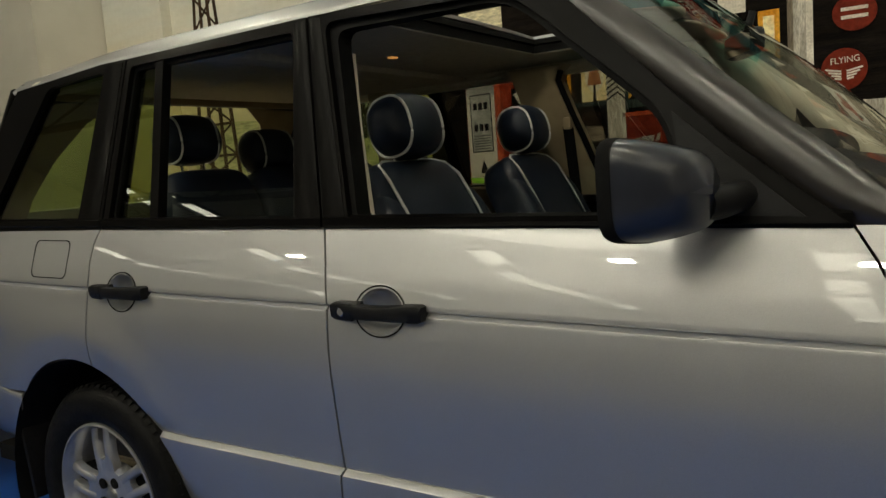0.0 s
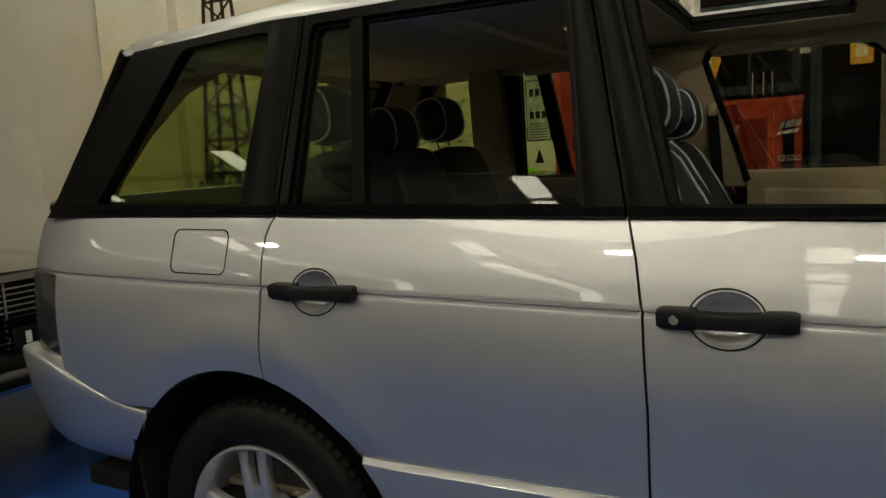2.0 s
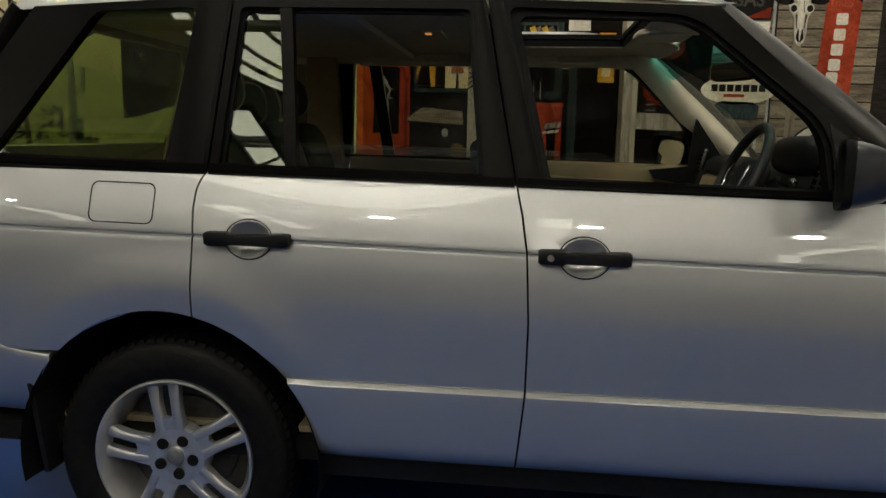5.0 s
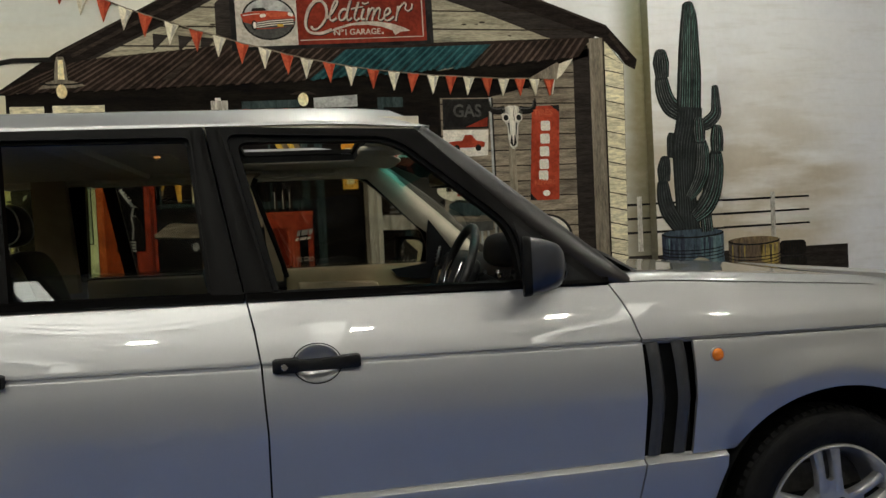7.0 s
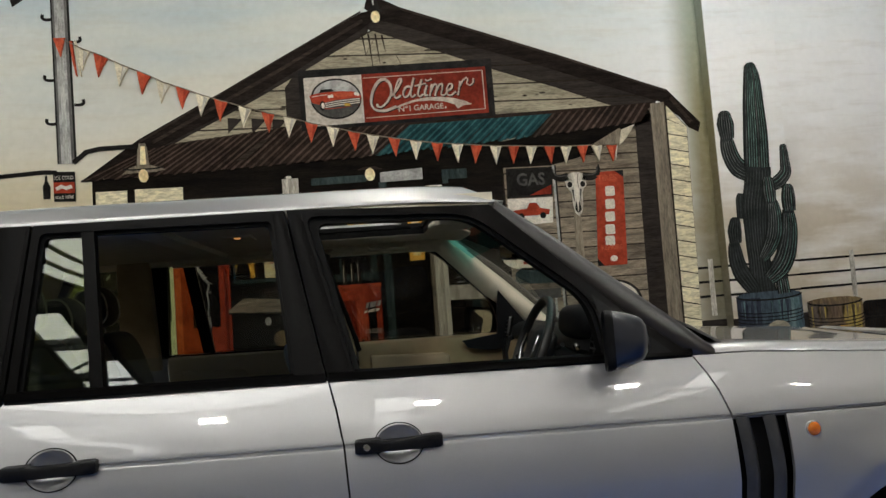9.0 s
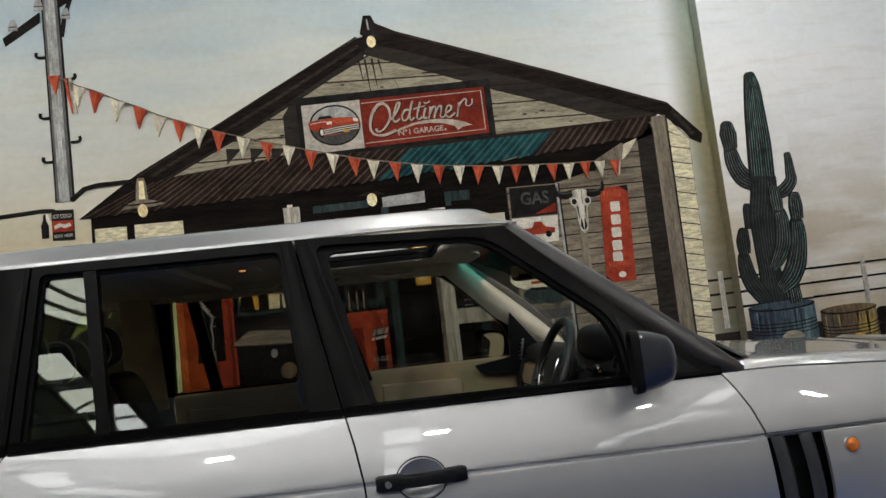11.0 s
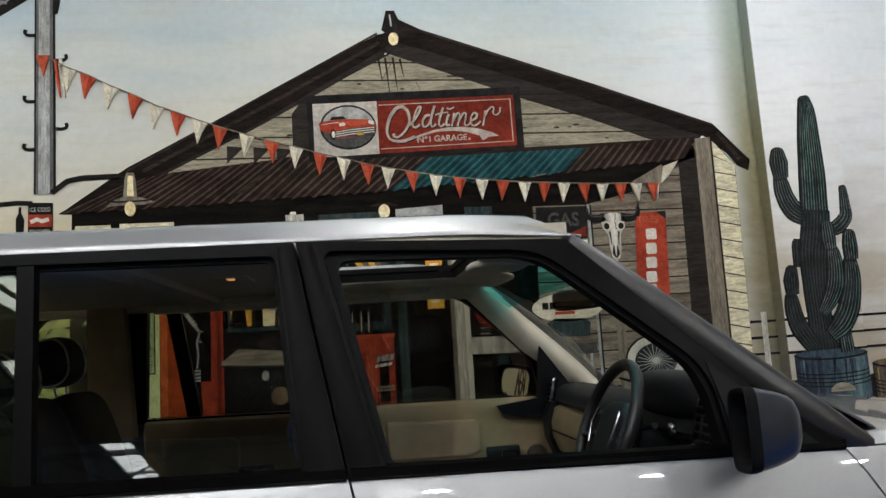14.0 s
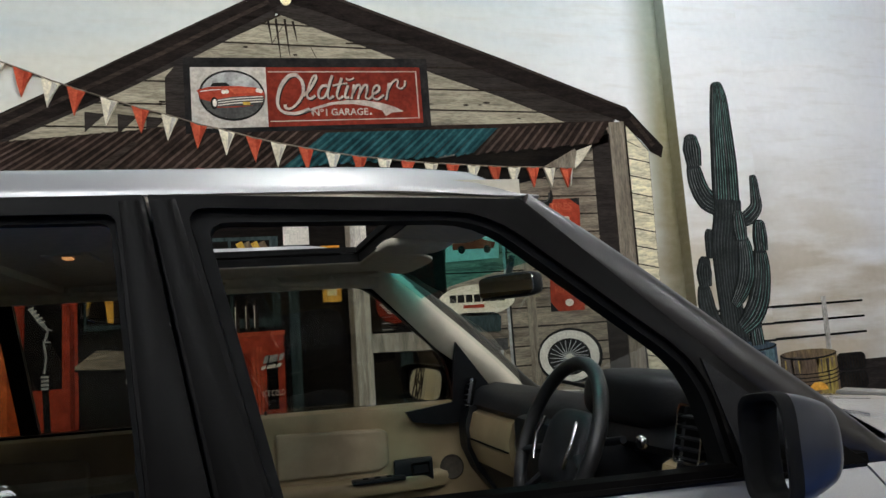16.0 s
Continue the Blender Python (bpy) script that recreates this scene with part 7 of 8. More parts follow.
paint("nozzle", stroke([(-1.045, 1.77), (-1.00, 1.70), (-0.965, 1.655), (-0.985, 1.59), (-0.975, 1.52), (-0.985, 1.44)], [0.020, 0.022, 0.014, 0.010, 0.009, 0.008]), 6, "silver", pump)
paint("nozzle_collar", rect(-1.00, -0.965, 1.36, 1.43), 6, "silver", pump)
for k in range(5):
    paint("nozzle_coil", stroke([(-1.056 + 0.013 * k, 1.765 - 0.018 * k), (-1.030 + 0.013 * k, 1.778 - 0.018 * k)], 0.007), 7, "letter", pump)
paint("nozzle_lever", stroke([(-0.99, 1.60), (-0.955, 1.595)], 0.008), 6, "silver", pump)
paint("nozzle_lever", stroke([(-0.985, 1.665), (-0.945, 1.655)], 0.008), 6, "silver", pump)
for k in range(3):
    paint("nozzle_ring", rect(-1.012, -0.953, 1.372 + 0.02 * k, 1.378 + 0.02 * k), 7, "iron", pump)
paint("pump_hose", stroke([(-0.98, 1.36), (-0.97, 1.1), (-0.99, 0.6)], 0.03), 6, "iron", pump)
paint("pump_frame", stroke([(-0.86, 0.2), (-0.855, 1.72), (-0.90, 1.86)], 0.022), 6, "red", pump)

GX, GZ = -1.353, 1.232
paint("green_glint", [(GX - 0.05, GZ - 0.012), (GX + 0.045, GZ - 0.02), (GX + 0.03, GZ + 0.018), (GX - 0.06, GZ + 0.022)], 9, "lime", pump)
# windows, curtains and table lamp
win = paint("lamp_window", rect(-0.80, -0.44, 1.64, 2.04), 3, "steel", label="lit window with a table lamp and curtains")
paint("window_dark", rect(-0.785, -0.46, 1.665, 2.02), 4, "dark", win)
paint("window_light", rect(-0.590, -0.435, 1.668, 2.01), 5, "glow", win)
paint("window_glow", oval(-0.505, 1.83, 0.062, 0.11, 20), 6, "flag", win)
paint("painted_lampshade", [(-0.552, 1.765), (-0.462, 1.765), (-0.470, 1.81), (-0.484, 1.868), (-0.530, 1.868), (-0.543, 1.81)], 7, "shade_cloth", win)
paint("lamp_stem", [(-0.520, 1.668), (-0.497, 1.668), (-0.501, 1.765), (-0.514, 1.765)], 7, "rust", win)
paint("curtain_light", [(-0.715, 2.01), (-0.640, 2.01), (-0.640, 1.675), (-0.685, 1.675), (-0.70, 1.80)], 5, "amber", win)
paint("curtain_shade", [(-0.655, 2.01), (-0.636, 2.01), (-0.636, 1.675), (-0.658, 1.675)], 6, "rust", win)
for k in range(4):
    paint("curtain_fold", stroke(curve2((-0.775 + 0.026 * k, 2.01), (-0.768 + 0.022 * k, 1.84 + 0.02 * k), (-0.782, 1.72 + 0.035 * k), 8), [0.024, 0.026, 0.027, 0.027, 0.026, 0.024, 0.020, 0.015, 0.010]), 6 + k % 2, "yellow" if k % 2 else "drum", win)
table = paint("painted_table", [(-0.87, 1.445), (-0.74, 1.54), (-0.47, 1.515), (-0.46, 1.42)], 4, "brown", win)
paint("table_edge", stroke([(-0.87, 1.443), (-0.46, 1.418)], 0.012), 5, "iron", win)
paint("painted_chair", [(-0.62, 1.53), (-0.625, 1.58), (-0.59, 1.60), (-0.48, 1.60), (-0.47, 1.53)], 3, "rust", win)
for dx_ in (0.0, 0.07):
    paint("painted_cup", oval(-0.585 + dx_, 1.37, 0.022, 0.030, 14), 5, "silver" if dx_ == 0 else "iron", win)
paint("painted_melon", oval(-0.50, 1.245, 0.055, 0.055, 18), 5, "drum", win)
post1 = paint("porch_post", [(-0.434, 0.1), (-0.324, 0.1), (-0.324, 2.35), (-0.434, 2.35)], 6, "white", porch)
for k in range(6):
    paint("post_stripe", [(-0.434, 1.66 + 0.032 * k), (-0.366, 1.70 + 0.032 * k), (-0.324, 1.66 + 0.032 * k), (-0.324, 1.672 + 0.032 * k), (-0.366, 1.712 + 0.032 * k), (-0.434, 1.672 + 0.032 * k)], 7, "iron", porch)
win2 = paint("porch_window", rect(-0.34, 0.19, 1.605, 2.10), 3, "steel", label="dark window with yellow curtains")
paint("window_dark", rect(-0.30, 0.145, 1.655, 2.08), 4, "dark", win2)
paint("window_glow", [(-0.30, 1.66), (-0.25, 1.70), (-0.215, 1.80), (-0.235, 1.90), (-0.30, 1.97)], 5, "amber", win2)
paint("window_gleam", [(-0.30, 1.70), (-0.265, 1.76), (-0.265, 1.86), (-0.30, 1.92)], 6, "glow", win2)
for k in range(4):
    paint("curtain_fold", stroke(curve2((-0.02 + 0.04 * k, 2.07), (0.05 + 0.03 * k, 1.93 + 0.02 * k), (0.145, 1.82 + 0.05 * k), 8), [0.036, 0.036, 0.034, 0.032, 0.030, 0.028, 0.026, 0.022, 0.018]), 5 + k % 2, "drum" if k % 2 else "yellow", win2)
paint("glazing_bar", rect(-0.075, -0.06, 1.655, 2.08), 6, "steel", win2)
# drinks cooler with bottles on top
cool = paint("painted_drinks_cooler", rect(-0.34, 0.20, 0.2, 1.575), 4, "red", label="red drinks cooler with bottles on top")
paint("cooler_front", rect(-0.12, 0.195, 0.2, 1.555), 5, "bright", cool)
paint("cooler_lid", rect(-0.34, 0.205, 1.556, 1.580), 6, "orange", cool)
paint("cooler_panel", rect(-0.115, 0.02, 1.19, 1.47), 6, "red", cool)
for k in range(3):
    paint("cooler_rib", rect(0.03 + 0.020 * k, 0.042 + 0.020 * k, 0.9, 1.50), 6, "orange", cool)
paint("cooler_shade", rect(0.10, 0.16, 1.16, 1.45), 6, "dark", cool)
for bx_, bz_, bw_ in ((-0.285, 1.385, 0.035), (-0.240, 1.392, 0.075), (-0.150, 1.40, 0.02), (0.083, 1.405, 0.022), (0.112, 1.410, 0.045), (0.163, 1.414, 0.025)):
    paint("letter_bar", [(bx_, bz_), (bx_ + bw_, bz_ + 0.006), (bx_ + bw_ + 0.010, bz_ + 0.044), (bx_ + 0.010, bz_ + 0.038)], 7, "silver", cool)
    paint("letter_bar", [(bx_ - 0.012, bz_ - 0.034), (bx_ + bw_ - 0.012, bz_ - 0.028), (bx_ + bw_ - 0.004, bz_ - 0.008), (bx_ - 0.004, bz_ - 0.014)], 7, "letter", cool)
text_mesh("letters", "ICE COLD", 0.045, at_wall(0.135, 1.245, 7), P["letter"], cool, width=0.115)
for xx in (-0.045, 0.01, 0.055):
    paint("painted_bottle", [(xx - 0.014, 1.58), (xx + 0.014, 1.58), (xx + 0.014, 1.66), (xx + 0.005, 1.70), (xx + 0.005, 1.75), (xx - 0.005, 1.75), (xx - 0.005, 1.70), (xx - 0.014, 1.66)], 7, "roofedge", cool)
    paint("bottle_gleam", rect(xx - 0.008, xx - 0.004, 1.60, 1.72), 8, "letter", cool)
paint("picture_card", rect(0.185, 0.27, 1.80, 1.90), 5, "letter", porch)
draw = on_wall
paint("door_jamb", [(0.345, 0.1), (0.400, 0.1), (0.400, 2.30), (0.345, 2.30)], 6, "steel", porch)
paint("doorway", rect(0.400, 0.68, 0.1, 2.28), 5, "dark", porch)
paint("door_light", rect(0.45, 0.458, 0.1, 2.2), 6, "plank", porch)
wl = paint("painted_wall_lamp", rect(0.53, 0.635, 1.735, 2.05), 7, "amber", porch)
paint("lamp_gleam", rect(0.555, 0.61, 1.77, 2.02), 8, "glow", porch)
paint("door_panel", rect(0.33, 0.47, 2.06, 2.20), 7, "letter", porch)
pp = paint("porch_post", [(0.672, 0.1), (0.757, 0.1), (0.760, 2.26), (0.672, 2.26)], 6, "white", porch)
paint("post_edge", rect(0.760, 0.792, 0.1, 2.26), 6, "letter", porch)
paint("post_shade", rect(0.672, 0.700, 0.1, 2.26), 7, "post", porch)
paint("porch_rail", [(0.785, 1.440), (1.24, 1.43), (1.24, 1.535), (0.785, 1.545)], 6, "white", porch)
paint("rail_baluster", rect(0.95, 1.02, 0.1, 1.43), 5, "steel", porch)
paint("rail_baluster", rect(1.10, 1.15, 0.1, 1.43), 5, "plank", porch)
paint("painted_lantern", rect(0.845, 0.915, 1.545, 1.67), 6, "iron", porch)
for k in range(3):
    paint("lantern_bar", rect(0.85, 0.91, 1.56 + 0.035 * k, 1.566 + 0.035 * k), 7, "silver", porch)
wing_sign = paint("round_sign", oval(0.93, 1.70, 0.105, 0.105), 7, "red", label="round red sign with pale wings")
text_mesh("letters", "FLYING", 0.045, at_wall(0.935, 1.745, 8, 3), P["letter"], wing_sign, width=0.13)
for s in (-1, 1):
    for k in range(4):
        paint("wing_feather", stroke([(0.93 + s * 0.012, 1.69 - 0.013 * k), (0.93 + s * (0.085 - 0.014 * k), 1.705 - 0.016 * k)], 0.009), 8, "letter", wing_sign)
paint("round_sign", oval(0.98, 1.975, 0.10, 0.09), 7, "red", porch)
for k in range(2):
    paint("letter_bar", rect(0.92, 1.04, 1.945 + 0.04 * k, 1.962 + 0.04 * k), 8, "letter", porch)
ov = paint("oval_sign", oval(1.43, 1.700, 0.235, 0.092), 6, "flag", label="pale oval oil sign")
paint("letter_bar", rect(1.26, 1.60, 1.69, 1.735), 7, "iron", ov)
for k in range(6):
    paint("letter_gap", rect(1.30 + 0.05 * k, 1.308 + 0.05 * k, 1.685, 1.74), 8, "flag", ov)
paint("red_arrow", rect(1.34, 1.47, 1.655, 1.675), 7, "bright", ov)
paint("garden_chair_back", [(1.27, 1.52), (1.56, 1.51), (1.57, 1.60), (1.53, 1.625), (1.33, 1.63), (1.28, 1.60)], 6, "steel", wallr)
paint("garden_chair_seat", rect(1.25, 1.60, 1.40, 1.47), 6, "grey", wallr)
for k in range(7):
    paint("chair_slat", rect(1.27 + 0.047 * k, 1.285 + 0.047 * k, 1.20, 1.40), 6, "silver", wallr)
# spare wheel with wire spokes
sp = paint("painted_spare_wheel", oval(1.995, 1.335, 0.215, 0.168, 36), 6, "iron", label="whitewall spare wheel with wire spokes")
paint("whitewall", oval(1.99, 1.335, 0.198, 0.153, 36), 7, "letter", sp)
paint("wheel_dark", oval(1.985, 1.330, 0.142, 0.110, 30), 8, "iron", sp)
for k in range(22):
    a = math.pi * 2 * k / 22
    paint("wire_spoke", stroke([(1.985 + 0.025 * math.cos(a + 0.5), 1.33 + 0.02 * math.sin(a + 0.5)), (1.985 + 0.13 * math.cos(a), 1.33 + 0.10 * math.sin(a))], 0.005), 9, "silver", sp)
paint("wheel_hub", oval(1.985, 1.33, 0.024, 0.02, 14), 10, "letter", sp)

# ---- desert: fence, cactus, drums, tyres ----
def both(name, pts_fn, xa, xb, layer, mat, parent):
    """A stretch of painting carried over the pier's front and the wall beside it."""
    for a, b, y0 in ((xa, min(xb, 2.85), WALL), (max(xa, 2.85), min(xb, 3.41), PIL_Y), (max(xa, 3.41), xb, WALL)):
        if b - a > 0.004:
            paint(name, pts_fn(a, b), layer, mat, parent, y0)


fence = thing("painted_fence", "", "")
fence.parent = mural
for z0 in (1.538, 1.432, 1.325):
    fn = lambda a, b: [(a, z0 + 0.008 * (a - 2.7) - 0.009), (b, z0 + 0.008 * (b - 2.7) - 0.007), (b, z0 + 0.008 * (b - 2.7) + 0.007), (a, z0 + 0.008 * (a - 2.7) + 0.009)]
    both("fence_rail", fn, 2.66, 4.25, 1, "iron", fence)
for xx, zt in ((2.762, 1.600), (3.916, 1.595)):
    paint("fence_post", [(xx - 0.022, zt - 0.42), (xx + 0.018, zt - 0.42), (xx + 0.022, zt), (xx - 0.016, zt)], 2, "white", fence)
both("dry_ground", lambda a, b: rect(a, b, 0.0, 1.15), 2.64, 4.6, 0, "shade", fence)

cact = thing("painted_cactus", "", "")
cact.parent = mural


def limb(pts, widths, ribs=5, layer=3, green=0.5):
    """A ribbed cactus limb: dark body, pale ribs, greener towards its lit side."""
    fine, wide = [], []
    for i in range(len(pts) - 1):
        p0, p1, p2, p3 = pts[max(i - 1, 0)], pts[i], pts[i + 1], pts[min(i + 2, len(pts) - 1)]
        for j in range(4):
            t = j / 4
            fine.append(tuple(0.5 * (2 * b + (c - a) * t + (2 * a - 5 * b + 4 * c - d) * t * t + (3 * b - a - 3 * c + d) * t ** 3) for a, b, c, d in zip(p0, p1, p2, p3)))
            wide.append(widths[i] + (widths[i + 1] - widths[i]) * (math.sin(t * math.pi / 2) if i == 0 else t))
    fine.append(pts[-1])
    wide.append(widths[-1])
    paint("cactus_outline", stroke(fine, [w_ + 0.012 for w_ in wide]), layer, "cactdark", cact, PIL_Y)
    paint("cactus_limb", stroke(fine, wide), layer + 0.5, "cactus", cact, PIL_Y)
    n = len(fine)
    for k in range(ribs):
        u = -0.42 + 0.84 * k / max(ribs - 1, 1)
        line = []
        for i, p in enumerate(fine):
            a, b = Vector(fine[max(i - 1, 0)]), Vector(fine[min(i + 1, n - 1)])
            d = (b - a).normalized()
            q = Vector((-d.y, d.x)) * (u * wide[i])
            line.append((p[0] + q.x, p[1] + q.y))
        tone = "cacttop" if rnd.random() < green * (0.35 + 0.65 * k / ribs) else ("cactdim" if green < 0.15 else "cactlit")
        paint("cactus_rib", stroke(line[1:], [rnd.uniform(0.0015, 0.0065) for _ in line[1:]]), layer + 1, tone, cact, PIL_Y)
        paint("cactus_furrow", stroke([(x + 0.008, z_) for x, z_ in line[1:]], 0.004), layer + 1, "cactdark", cact, PIL_Y)


limb([(3.007, 2.065), (2.999, 2.008), (2.988, 1.877)], [0.026, 0.061, 0.044], 3, 3, 0.1)
limb([(2.941, 2.690), (2.942, 2.652), (2.942, 2.588), (2.947, 2.480)], [0.027, 0.089, 0.124, 0.093], 6, 3, 0.2)
limb([(2.936, 2.485), (2.958, 2.354), (3.013, 2.256), (3.120, 2.200)], [0.079, 0.119, 0.133, 0.115], 6, 3, 0.2)
limb([(3.380, 2.419), (3.385, 2.380), (3.386, 2.286), (3.380, 2.201), (3.309, 2.134), (3.244, 2.112)], [0.018, 0.045, 0.063, 0.081, 0.090, 0.063], 4, 3, 0.3)
limb([(3.166, 2.260), (3.147, 2.123), (3.112, 1.962), (3.098, 1.760), (3.100, 1.558), (3.105, 1.330)], [0.188, 0.196, 0.196, 0.168, 0.160, 0.200], 8, 5, 0.1)
limb([(3.179, 3.048), (3.184, 3.008), (3.188, 2.920), (3.179, 2.714), (3.172, 2.500), (3.155, 2.255)], [0.027, 0.082, 0.118, 0.154, 0.180, 0.188], 9, 7, 0.7)
limb([(2.942, 1.891), (2.937, 1.851), (2.927, 1.787), (2.927, 1.700)], [0.022, 0.070, 0.096, 0.074], 5, 7, 0.1)
limb([(2.912, 1.704), (2.920, 1.576), (2.954, 1.471), (3.030, 1.355)], [0.061, 0.104, 0.117, 0.095], 5, 7, 0.1)
limb([(3.259, 1.440), (3.267, 1.309)], [0.079, 0.088], 5, 7, 0.6)
limb([(3.366, 1.925), (3.361, 1.764), (3.318, 1.604), (3.253, 1.498), (3.158, 1.422)], [0.067, 0.112, 0.138, 0.137, 0.087], 6, 9, 0.9)
limb([(3.384, 2.117), (3.383, 2.074), (3.380, 2.003), (3.379, 1.915)], [0.023, 0.077, 0.095, 0.081], 5, 9, 0.9)
limb([(3.245, 2.000), (3.251, 1.881), (3.236, 1.759), (3.191, 1.662), (3.120, 1.570)], [0.062, 0.107, 0.120, 0.101, 0.061], 6, 9, 0.7)
limb([(3.225, 2.186), (3.227, 2.135), (3.229, 2.063), (3.232, 1.990)], [0.022, 0.080, 0.094, 0.076], 5, 9, 0.7)


def drum(x0, x1, zt, zb, mat, lit, dim, pale, y0):
    e = thing("painted_oil_drum", "", "")
    e.parent = mural
    xc, rr = (x0 + x1) / 2, (x1 - x0) / 2
    paint("drum_body", [(x0, zb), (x1, zb)] + [(xc + rr * math.cos(radians(a)), zt - 0.03 + 0.03 * math.sin(radians(a))) for a in range(0, 181, 20)], 5, mat, e, y0)
    paint("drum_rim", stroke([(xc + rr * math.cos(radians(a)), zt - 0.03 + 0.035 * math.sin(radians(a))) for a in range(180, 361, 20)], 0.012), 6, "iron", e, y0)
    band = lambda u0, u1, top, mt, ly: paint("drum_tone", [(xc + rr * u0, zb), (xc + rr * u1, zb), (xc + rr * u1, zt - top), (xc + rr * u0, zt - top)], ly, mt, e, y0)
    band(-1.0, -0.30, 0.045, dim, 5.3)
    band(-0.30, 0.05, 0.062, mat, 5.5)
    band(0.30, 0.92, 0.058, lit, 5.4)
    band(0.52, 0.74, 0.062, pale, 5.6)
    for k in range(16):
        xa = xc + rr * rnd.uniform(-0.92, 0.88)
        wd, ln = rnd.uniform(0.010, 0.030), rnd.uniform(0.05, 0.26)
        z1 = zt - 0.06 - 0.012 * (1 - ((xa - xc) / rr) ** 2)
        paint("drum_streak", [(xa + 0.3 * wd, z1 - ln), (xa + 0.5 * wd, z1 - ln), (xa + wd, z1), (xa, z1)], 5.8, (dim, mat, lit, mat)[k % 4], e, y0)
    for zz in (zt - 0.135, zt - 0.160, zt - 0.185, zt - 0.210):
        paint("drum_hoop", stroke([(xc + rr * math.cos(radians(a)), zz + 0.03 * math.sin(radians(a))) for a in range(180, 361, 20)], 0.007), 6.2, "iron", e, y0)
    paint("rust_patch", oval(xc + rr * 0.20, zt - 0.275, rr * 0.34, 0.055, 18, 0, 180), 7, "amber" if mat == "drum" else "board", e, y0)
    return e


drum(2.888, 3.402, 1.335, 0.55, "barrel", "barrellit", "barreldim", "barrelpale", PIL_Y)
drum(3.510, 3.962, 1.250, 0.52, "drum", "drumlit", "drumdim", "drumpale", WALL)
tyres = thing("painted_tyres", "", "")
tyres.parent = mural
for k in range(4):
    zz = 1.085 - 0.125 * k
    paint("painted_tyre", rounded_rect(3.965, 4.205, zz, zz + 0.118, 0.04), 4, "iron", tyres)
    for j in range(9):
        paint("tyre_groove", rect(3.980 + 0.025 * j, 3.988 + 0.025 * j, zz + 0.015, zz + 0.10), 5, "gap", tyres)

draw = as_is
# left: derrick, scrub and a far cactus among hills
hills = thing("painted_hills", "", "")
hills.parent = mural
for base, amp, ph in ((1.75, 0.10, 0.3), (1.55, 0.14, 2.0)):
    pts = [(-4.2 + 0.13 * i, base + amp * math.sin(0.9 * i * 0.35 + ph)) for i in range(20)]
    paint("painted_hill", [(-4.2, 0.4), (-1.75, 0.4)] + pts[::-1], 0 if base > 1.6 else 1, "hill", hills)
der = thing("painted_derrick", "", "")
der.parent = mural
foot = [(-4.17, 1.05), (-4.00, 1.0), (-3.80, 1.0), (-3.62, 1.05)]
head = [(-3.93, 3.7), (-3.90, 3.7), (-3.865, 3.7), (-3.83, 3.7)]
for a, b in zip(foot, head):
    paint("derrick_leg", stroke([a, b], [0.045, 0.022]), 3, "tower", der)
for k in range(10):
    t0, t1 = k / 10, (k + 1) / 10
    pl = lambda t: (foot[0][0] + (head[0][0] - foot[0][0]) * t, foot[0][1] + (head[0][1] - foot[0][1]) * t)
    pr = lambda t: (foot[3][0] + (head[3][0] - foot[3][0]) * t, foot[3][1] + (head[3][1] - foot[3][1]) * t)
    paint("derrick_brace", stroke([pl(t0), pr(t0)], 0.022), 3, "tower", der)
    paint("derrick_brace", stroke([pl(t0), pr(t1)], 0.016), 4, "tower", der)
    paint("derrick_brace", stroke([pr(t0), pl(t1)], 0.016), 4, "tower", der)
scrub = thing("painted_scrub", "", "")
scrub.parent = mural
for cx0, cz0, rr in ((-3.95, 1.32, 0.22), (-3.40, 1.36, 0.20), (-4.1, 1.2, 0.15), (-3.2, 1.22, 0.12)):
    for k in range(46):
        a, r = rnd.uniform(0, 6.28), rr * math.sqrt(rnd.random())
        x, z = cx0 + r * math.cos(a), cz0 + 0.75 * r * math.sin(a)
        s, o = rnd.uniform(0.016, 0.034), rnd.uniform(0, 3.1)
        paint("scrub_leaf", [(x + s * math.cos(o), z + s * math.sin(o)), (x - 0.4 * s * math.sin(o), z + 0.4 * s * math.cos(o)), (x - s * math.cos(o), z - s * math.sin(o)), (x + 0.4 * s * math.sin(o), z - 0.4 * s * math.cos(o))], 5 + k % 2, "leaf", scrub)
fc = thing("painted_far_cactus", "", "")
fc.parent = mural
paint("cactus_limb", stroke([(-3.28, 1.30), (-3.28, 1.6), (-3.285, 1.88)], [0.05, 0.055, 0.035]), 6, "cactlit", fc)
paint("cactus_limb", stroke([(-3.27, 1.60), (-3.20, 1.62), (-3.19, 1.78)], [0.03, 0.035, 0.025]), 6, "cactlit", fc)
paint("cactus_limb", stroke([(-3.37, 1.32), (-3.37, 1.50)], [0.03, 0.02]), 6, "cactlit", fc)
# painted leaves and lights beyond the pump
veg = thing("painted_shrub", "", "")
veg.parent = mural
paint("painted_wall", rect(-2.9, -1.95, 0.3, 2.0), 0, "shade", veg)
for k in range(150):
    x, z = -2.25 + rnd.gauss(0, 0.28), 1.62 + rnd.gauss(0, 0.20)
    s, o = rnd.uniform(0.012, 0.03), rnd.uniform(0, 3.1)
    paint("shrub_leaf", [(x + s * math.cos(o), z + s * math.sin(o)), (x - 0.35 * s * math.sin(o), z + 0.35 * s * math.cos(o)), (x - s * math.cos(o), z - s * math.sin(o)), (x + 0.35 * s * math.sin(o), z - 0.35 * s * math.cos(o))], 2 + k % 3, ("cactlit", "leaf", "silver")[k % 3], veg)


# ---- the dark saloon parked behind ----
sedan = thing("saloon_car", "dark older saloon car with a chrome grille", "car", at=(0, 0, 0))
SX, SY = -2.85, 0.50
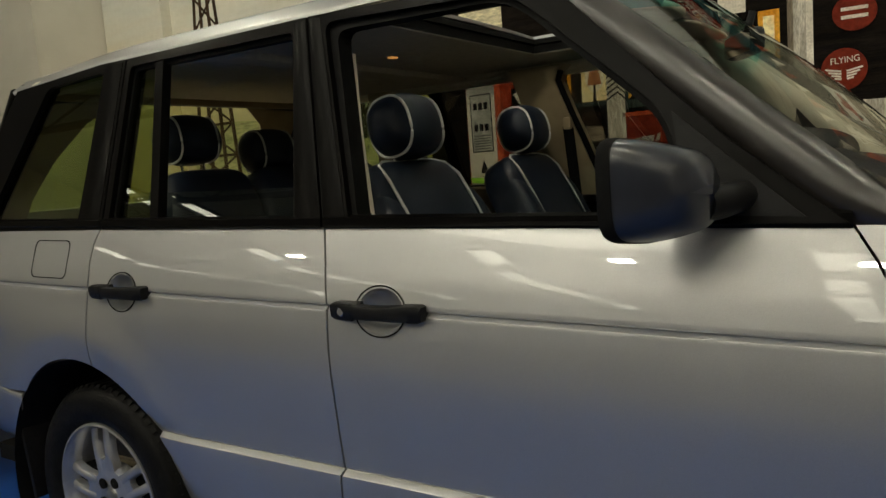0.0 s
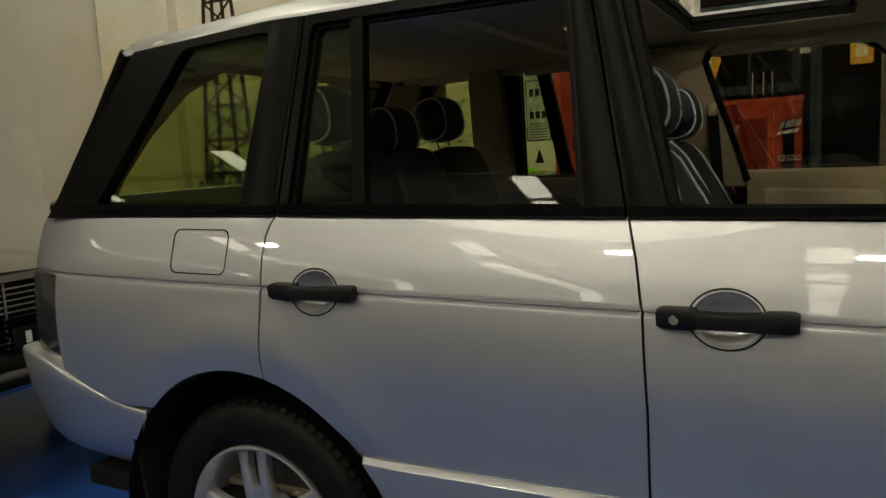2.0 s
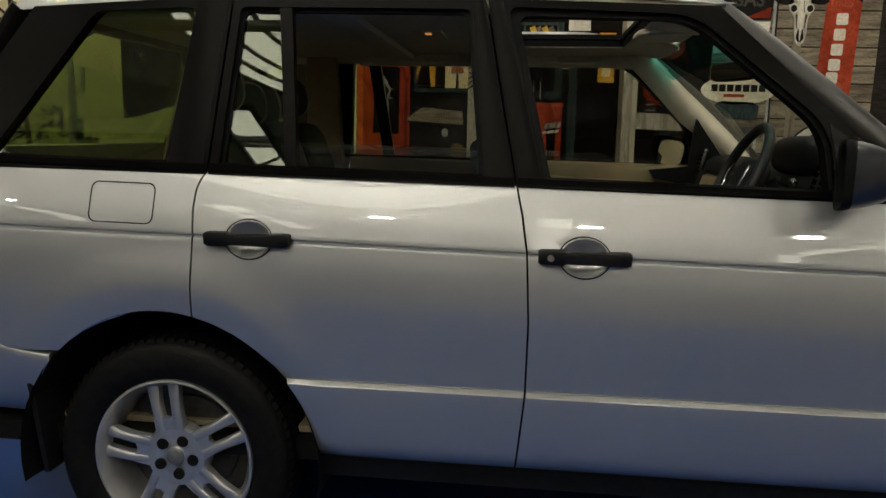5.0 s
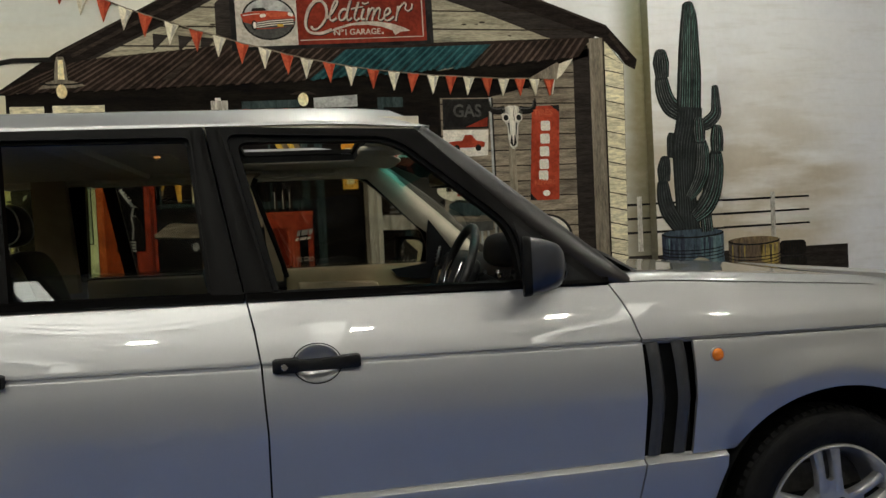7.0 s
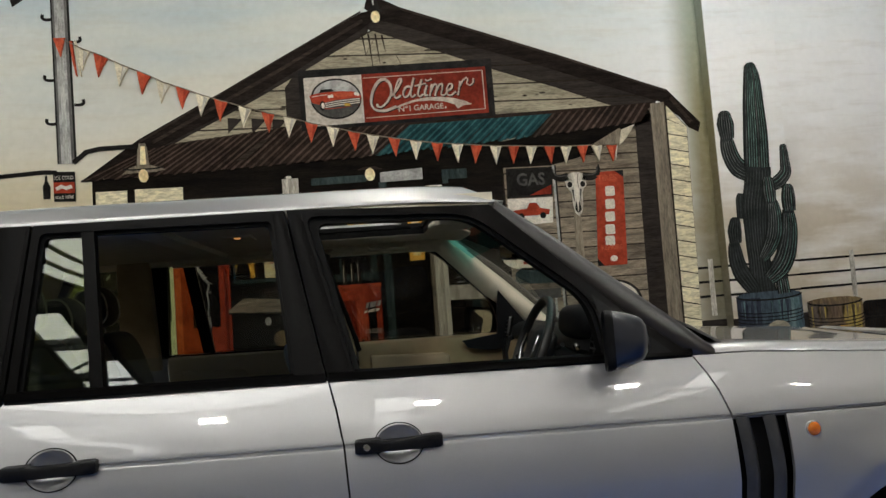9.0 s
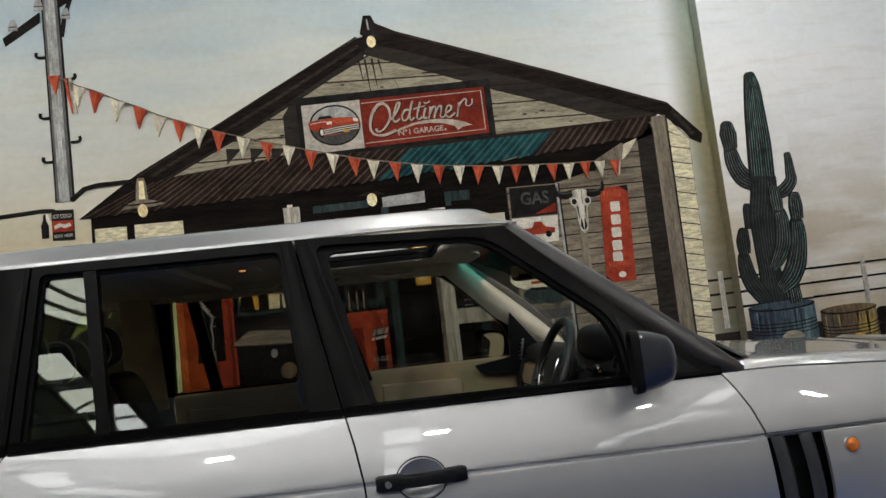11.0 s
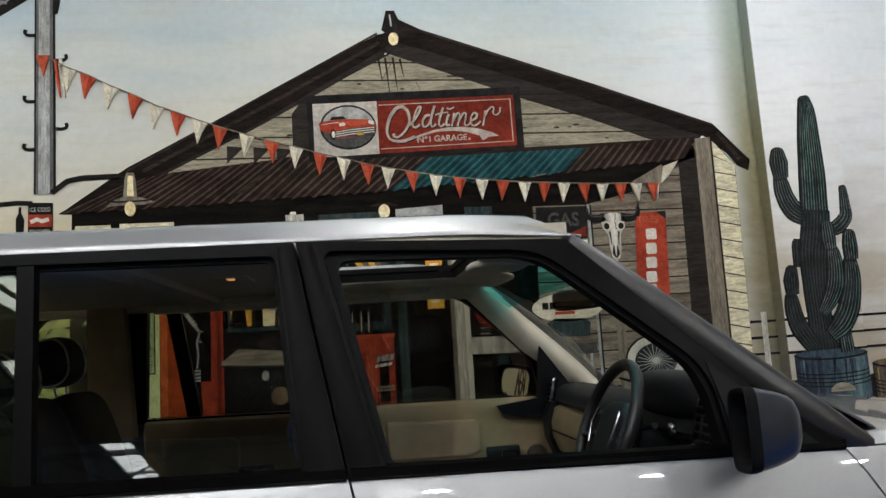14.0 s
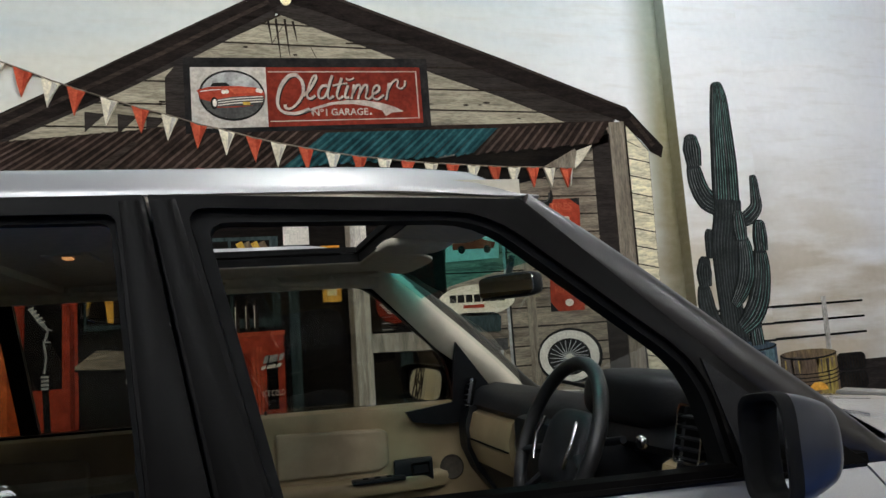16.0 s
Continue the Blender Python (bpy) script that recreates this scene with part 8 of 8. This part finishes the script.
half = [(0.86, 0.42), (0.88, 0.62), (0.86, 0.80), (0.80, 0.90), (0.60, 0.945), (0.0, 0.965)]
rows = []
for i in range(12):
    t = i / 11
    x = SX - 1.45 * t
    k = 1 - 0.05 * (1 - t) ** 3
    rows.append([(x, SY - w * k, z + 0.03 * t) for w, z in half] + [(x, SY + w * k, z + 0.03 * t) for w, z in half[::-1][1:]])
loft("bonnet", rows, DARK_CAR, sedan, "black bonnet", thick=0.01)
box("front_panel", (0.06, 1.66, 0.42), (SX - 0.02, SY, 0.68), DARK_CAR, sedan, 0.02)
box("body", (2.9, 1.74, 0.50), (SX - 2.85, SY, 0.66), DARK_CAR, sedan, 0.08, label="black car body")
v = [(SX - 1.35, SY - 0.70, 0.97), (SX - 1.35, SY + 0.70, 0.97), (SX - 1.95, SY + 0.58, 1.38), (SX - 1.95, SY - 0.58, 1.38), (SX - 3.2, SY + 0.58, 1.38), (SX - 3.2, SY - 0.58, 1.38), (SX - 3.7, SY + 0.70, 0.97), (SX - 3.7, SY - 0.70, 0.97)]
obj("cabin", v, [(0, 1, 2, 3), (3, 2, 4, 5), (5, 4, 6, 7), (0, 3, 5, 7), (1, 6, 4, 2)], surface("dark_cabin_glass", (0.012, 0.013, 0.013), (0.02, 0.02, 0.02), 0.08, coat=1.0), sedan)
ring("grille_surround", rounded_rect(-0.40, 0.40, 0.60, 0.955, 0.03), rounded_rect(-0.375, 0.375, 0.62, 0.925, 0.02), lambda a, b, d: (SX + 0.045 - d, SY + a, b), 0.04, CHROME, sedan, "chrome grille surround")
box("grille_backing", (0.01, 0.74, 0.31), (SX + 0.012, SY, 0.77), MATT_BLACK, sedan)
for k in range(11):
    box("grille_bar", (0.016, 0.74, 0.008), (SX + 0.028, SY, 0.635 + 0.026 * k), CHROME, sedan)
for a in (-0.19, 0.0, 0.19):
    box("grille_upright", (0.014, 0.010, 0.30), (SX + 0.036, SY + a, 0.77), CHROME, sedan)
tube("bonnet_star_stem", [(SX - 0.05, SY + 0.0, 0.955), (SX - 0.05, SY + 0.0, 1.00)], 0.006, CHROME, sedan, 8)
tube("bonnet_ring", [(SX - 0.05, SY + 0.0 + 0.035 * math.cos(2 * math.pi * k / 20), 1.03 + 0.035 * math.sin(2 * math.pi * k / 20)) for k in range(20)], 0.005, CHROME, sedan, 6, closed=True)
for s in (-1, 1):
    box("headlamp", (0.04, 0.30, 0.22), (SX + 0.02, SY + s * 0.60, 0.78), GLASS_CLEAR, sedan, 0.02, label="clear headlamp glass")
    box("headlamp_bowl", (0.02, 0.28, 0.20), (SX - 0.0, SY + s * 0.60, 0.78), CHROME, sedan, 0.01)
box("front_bumper", (0.16, 1.72, 0.10), (SX + 0.08, SY, 0.52), CHROME, sedan, 0.03, label="chrome front bumper")
box("bumper_rubber", (0.03, 1.70, 0.04), (SX + 0.17, SY, 0.52), RUBBER, sedan, 0.01)
plate = box("number_plate", (0.012, 0.38, 0.090), (SX + 0.17, SY + 0.13, 0.700), MATT_BLACK, sedan, 0.004, label="dark number plate with pale bars")
for k, w in enumerate((0.035, 0.0, 0.045, 0.045, 0.04)):
    if w:
        box("plate_bar", (0.004, 0.7 * w, 0.050), (SX + 0.178, SY + 0.062 * k, 0.700), PIPING, plate)
for xw in (SX - 0.62, SX - 3.35):
    for s in (-1, 1):
        wv, wf = lathe_mesh([(0.20, 0.0), (0.30, 0.0), (0.315, 0.02), (0.315, 0.17), (0.2, 0.18)], 32)
        obj("tyre", [(x + xw, y + SY + s * 0.76 - 0.09, z + 0.315) for x, y, z in wv], wf, RUBBER, sedan, True, "", 40)
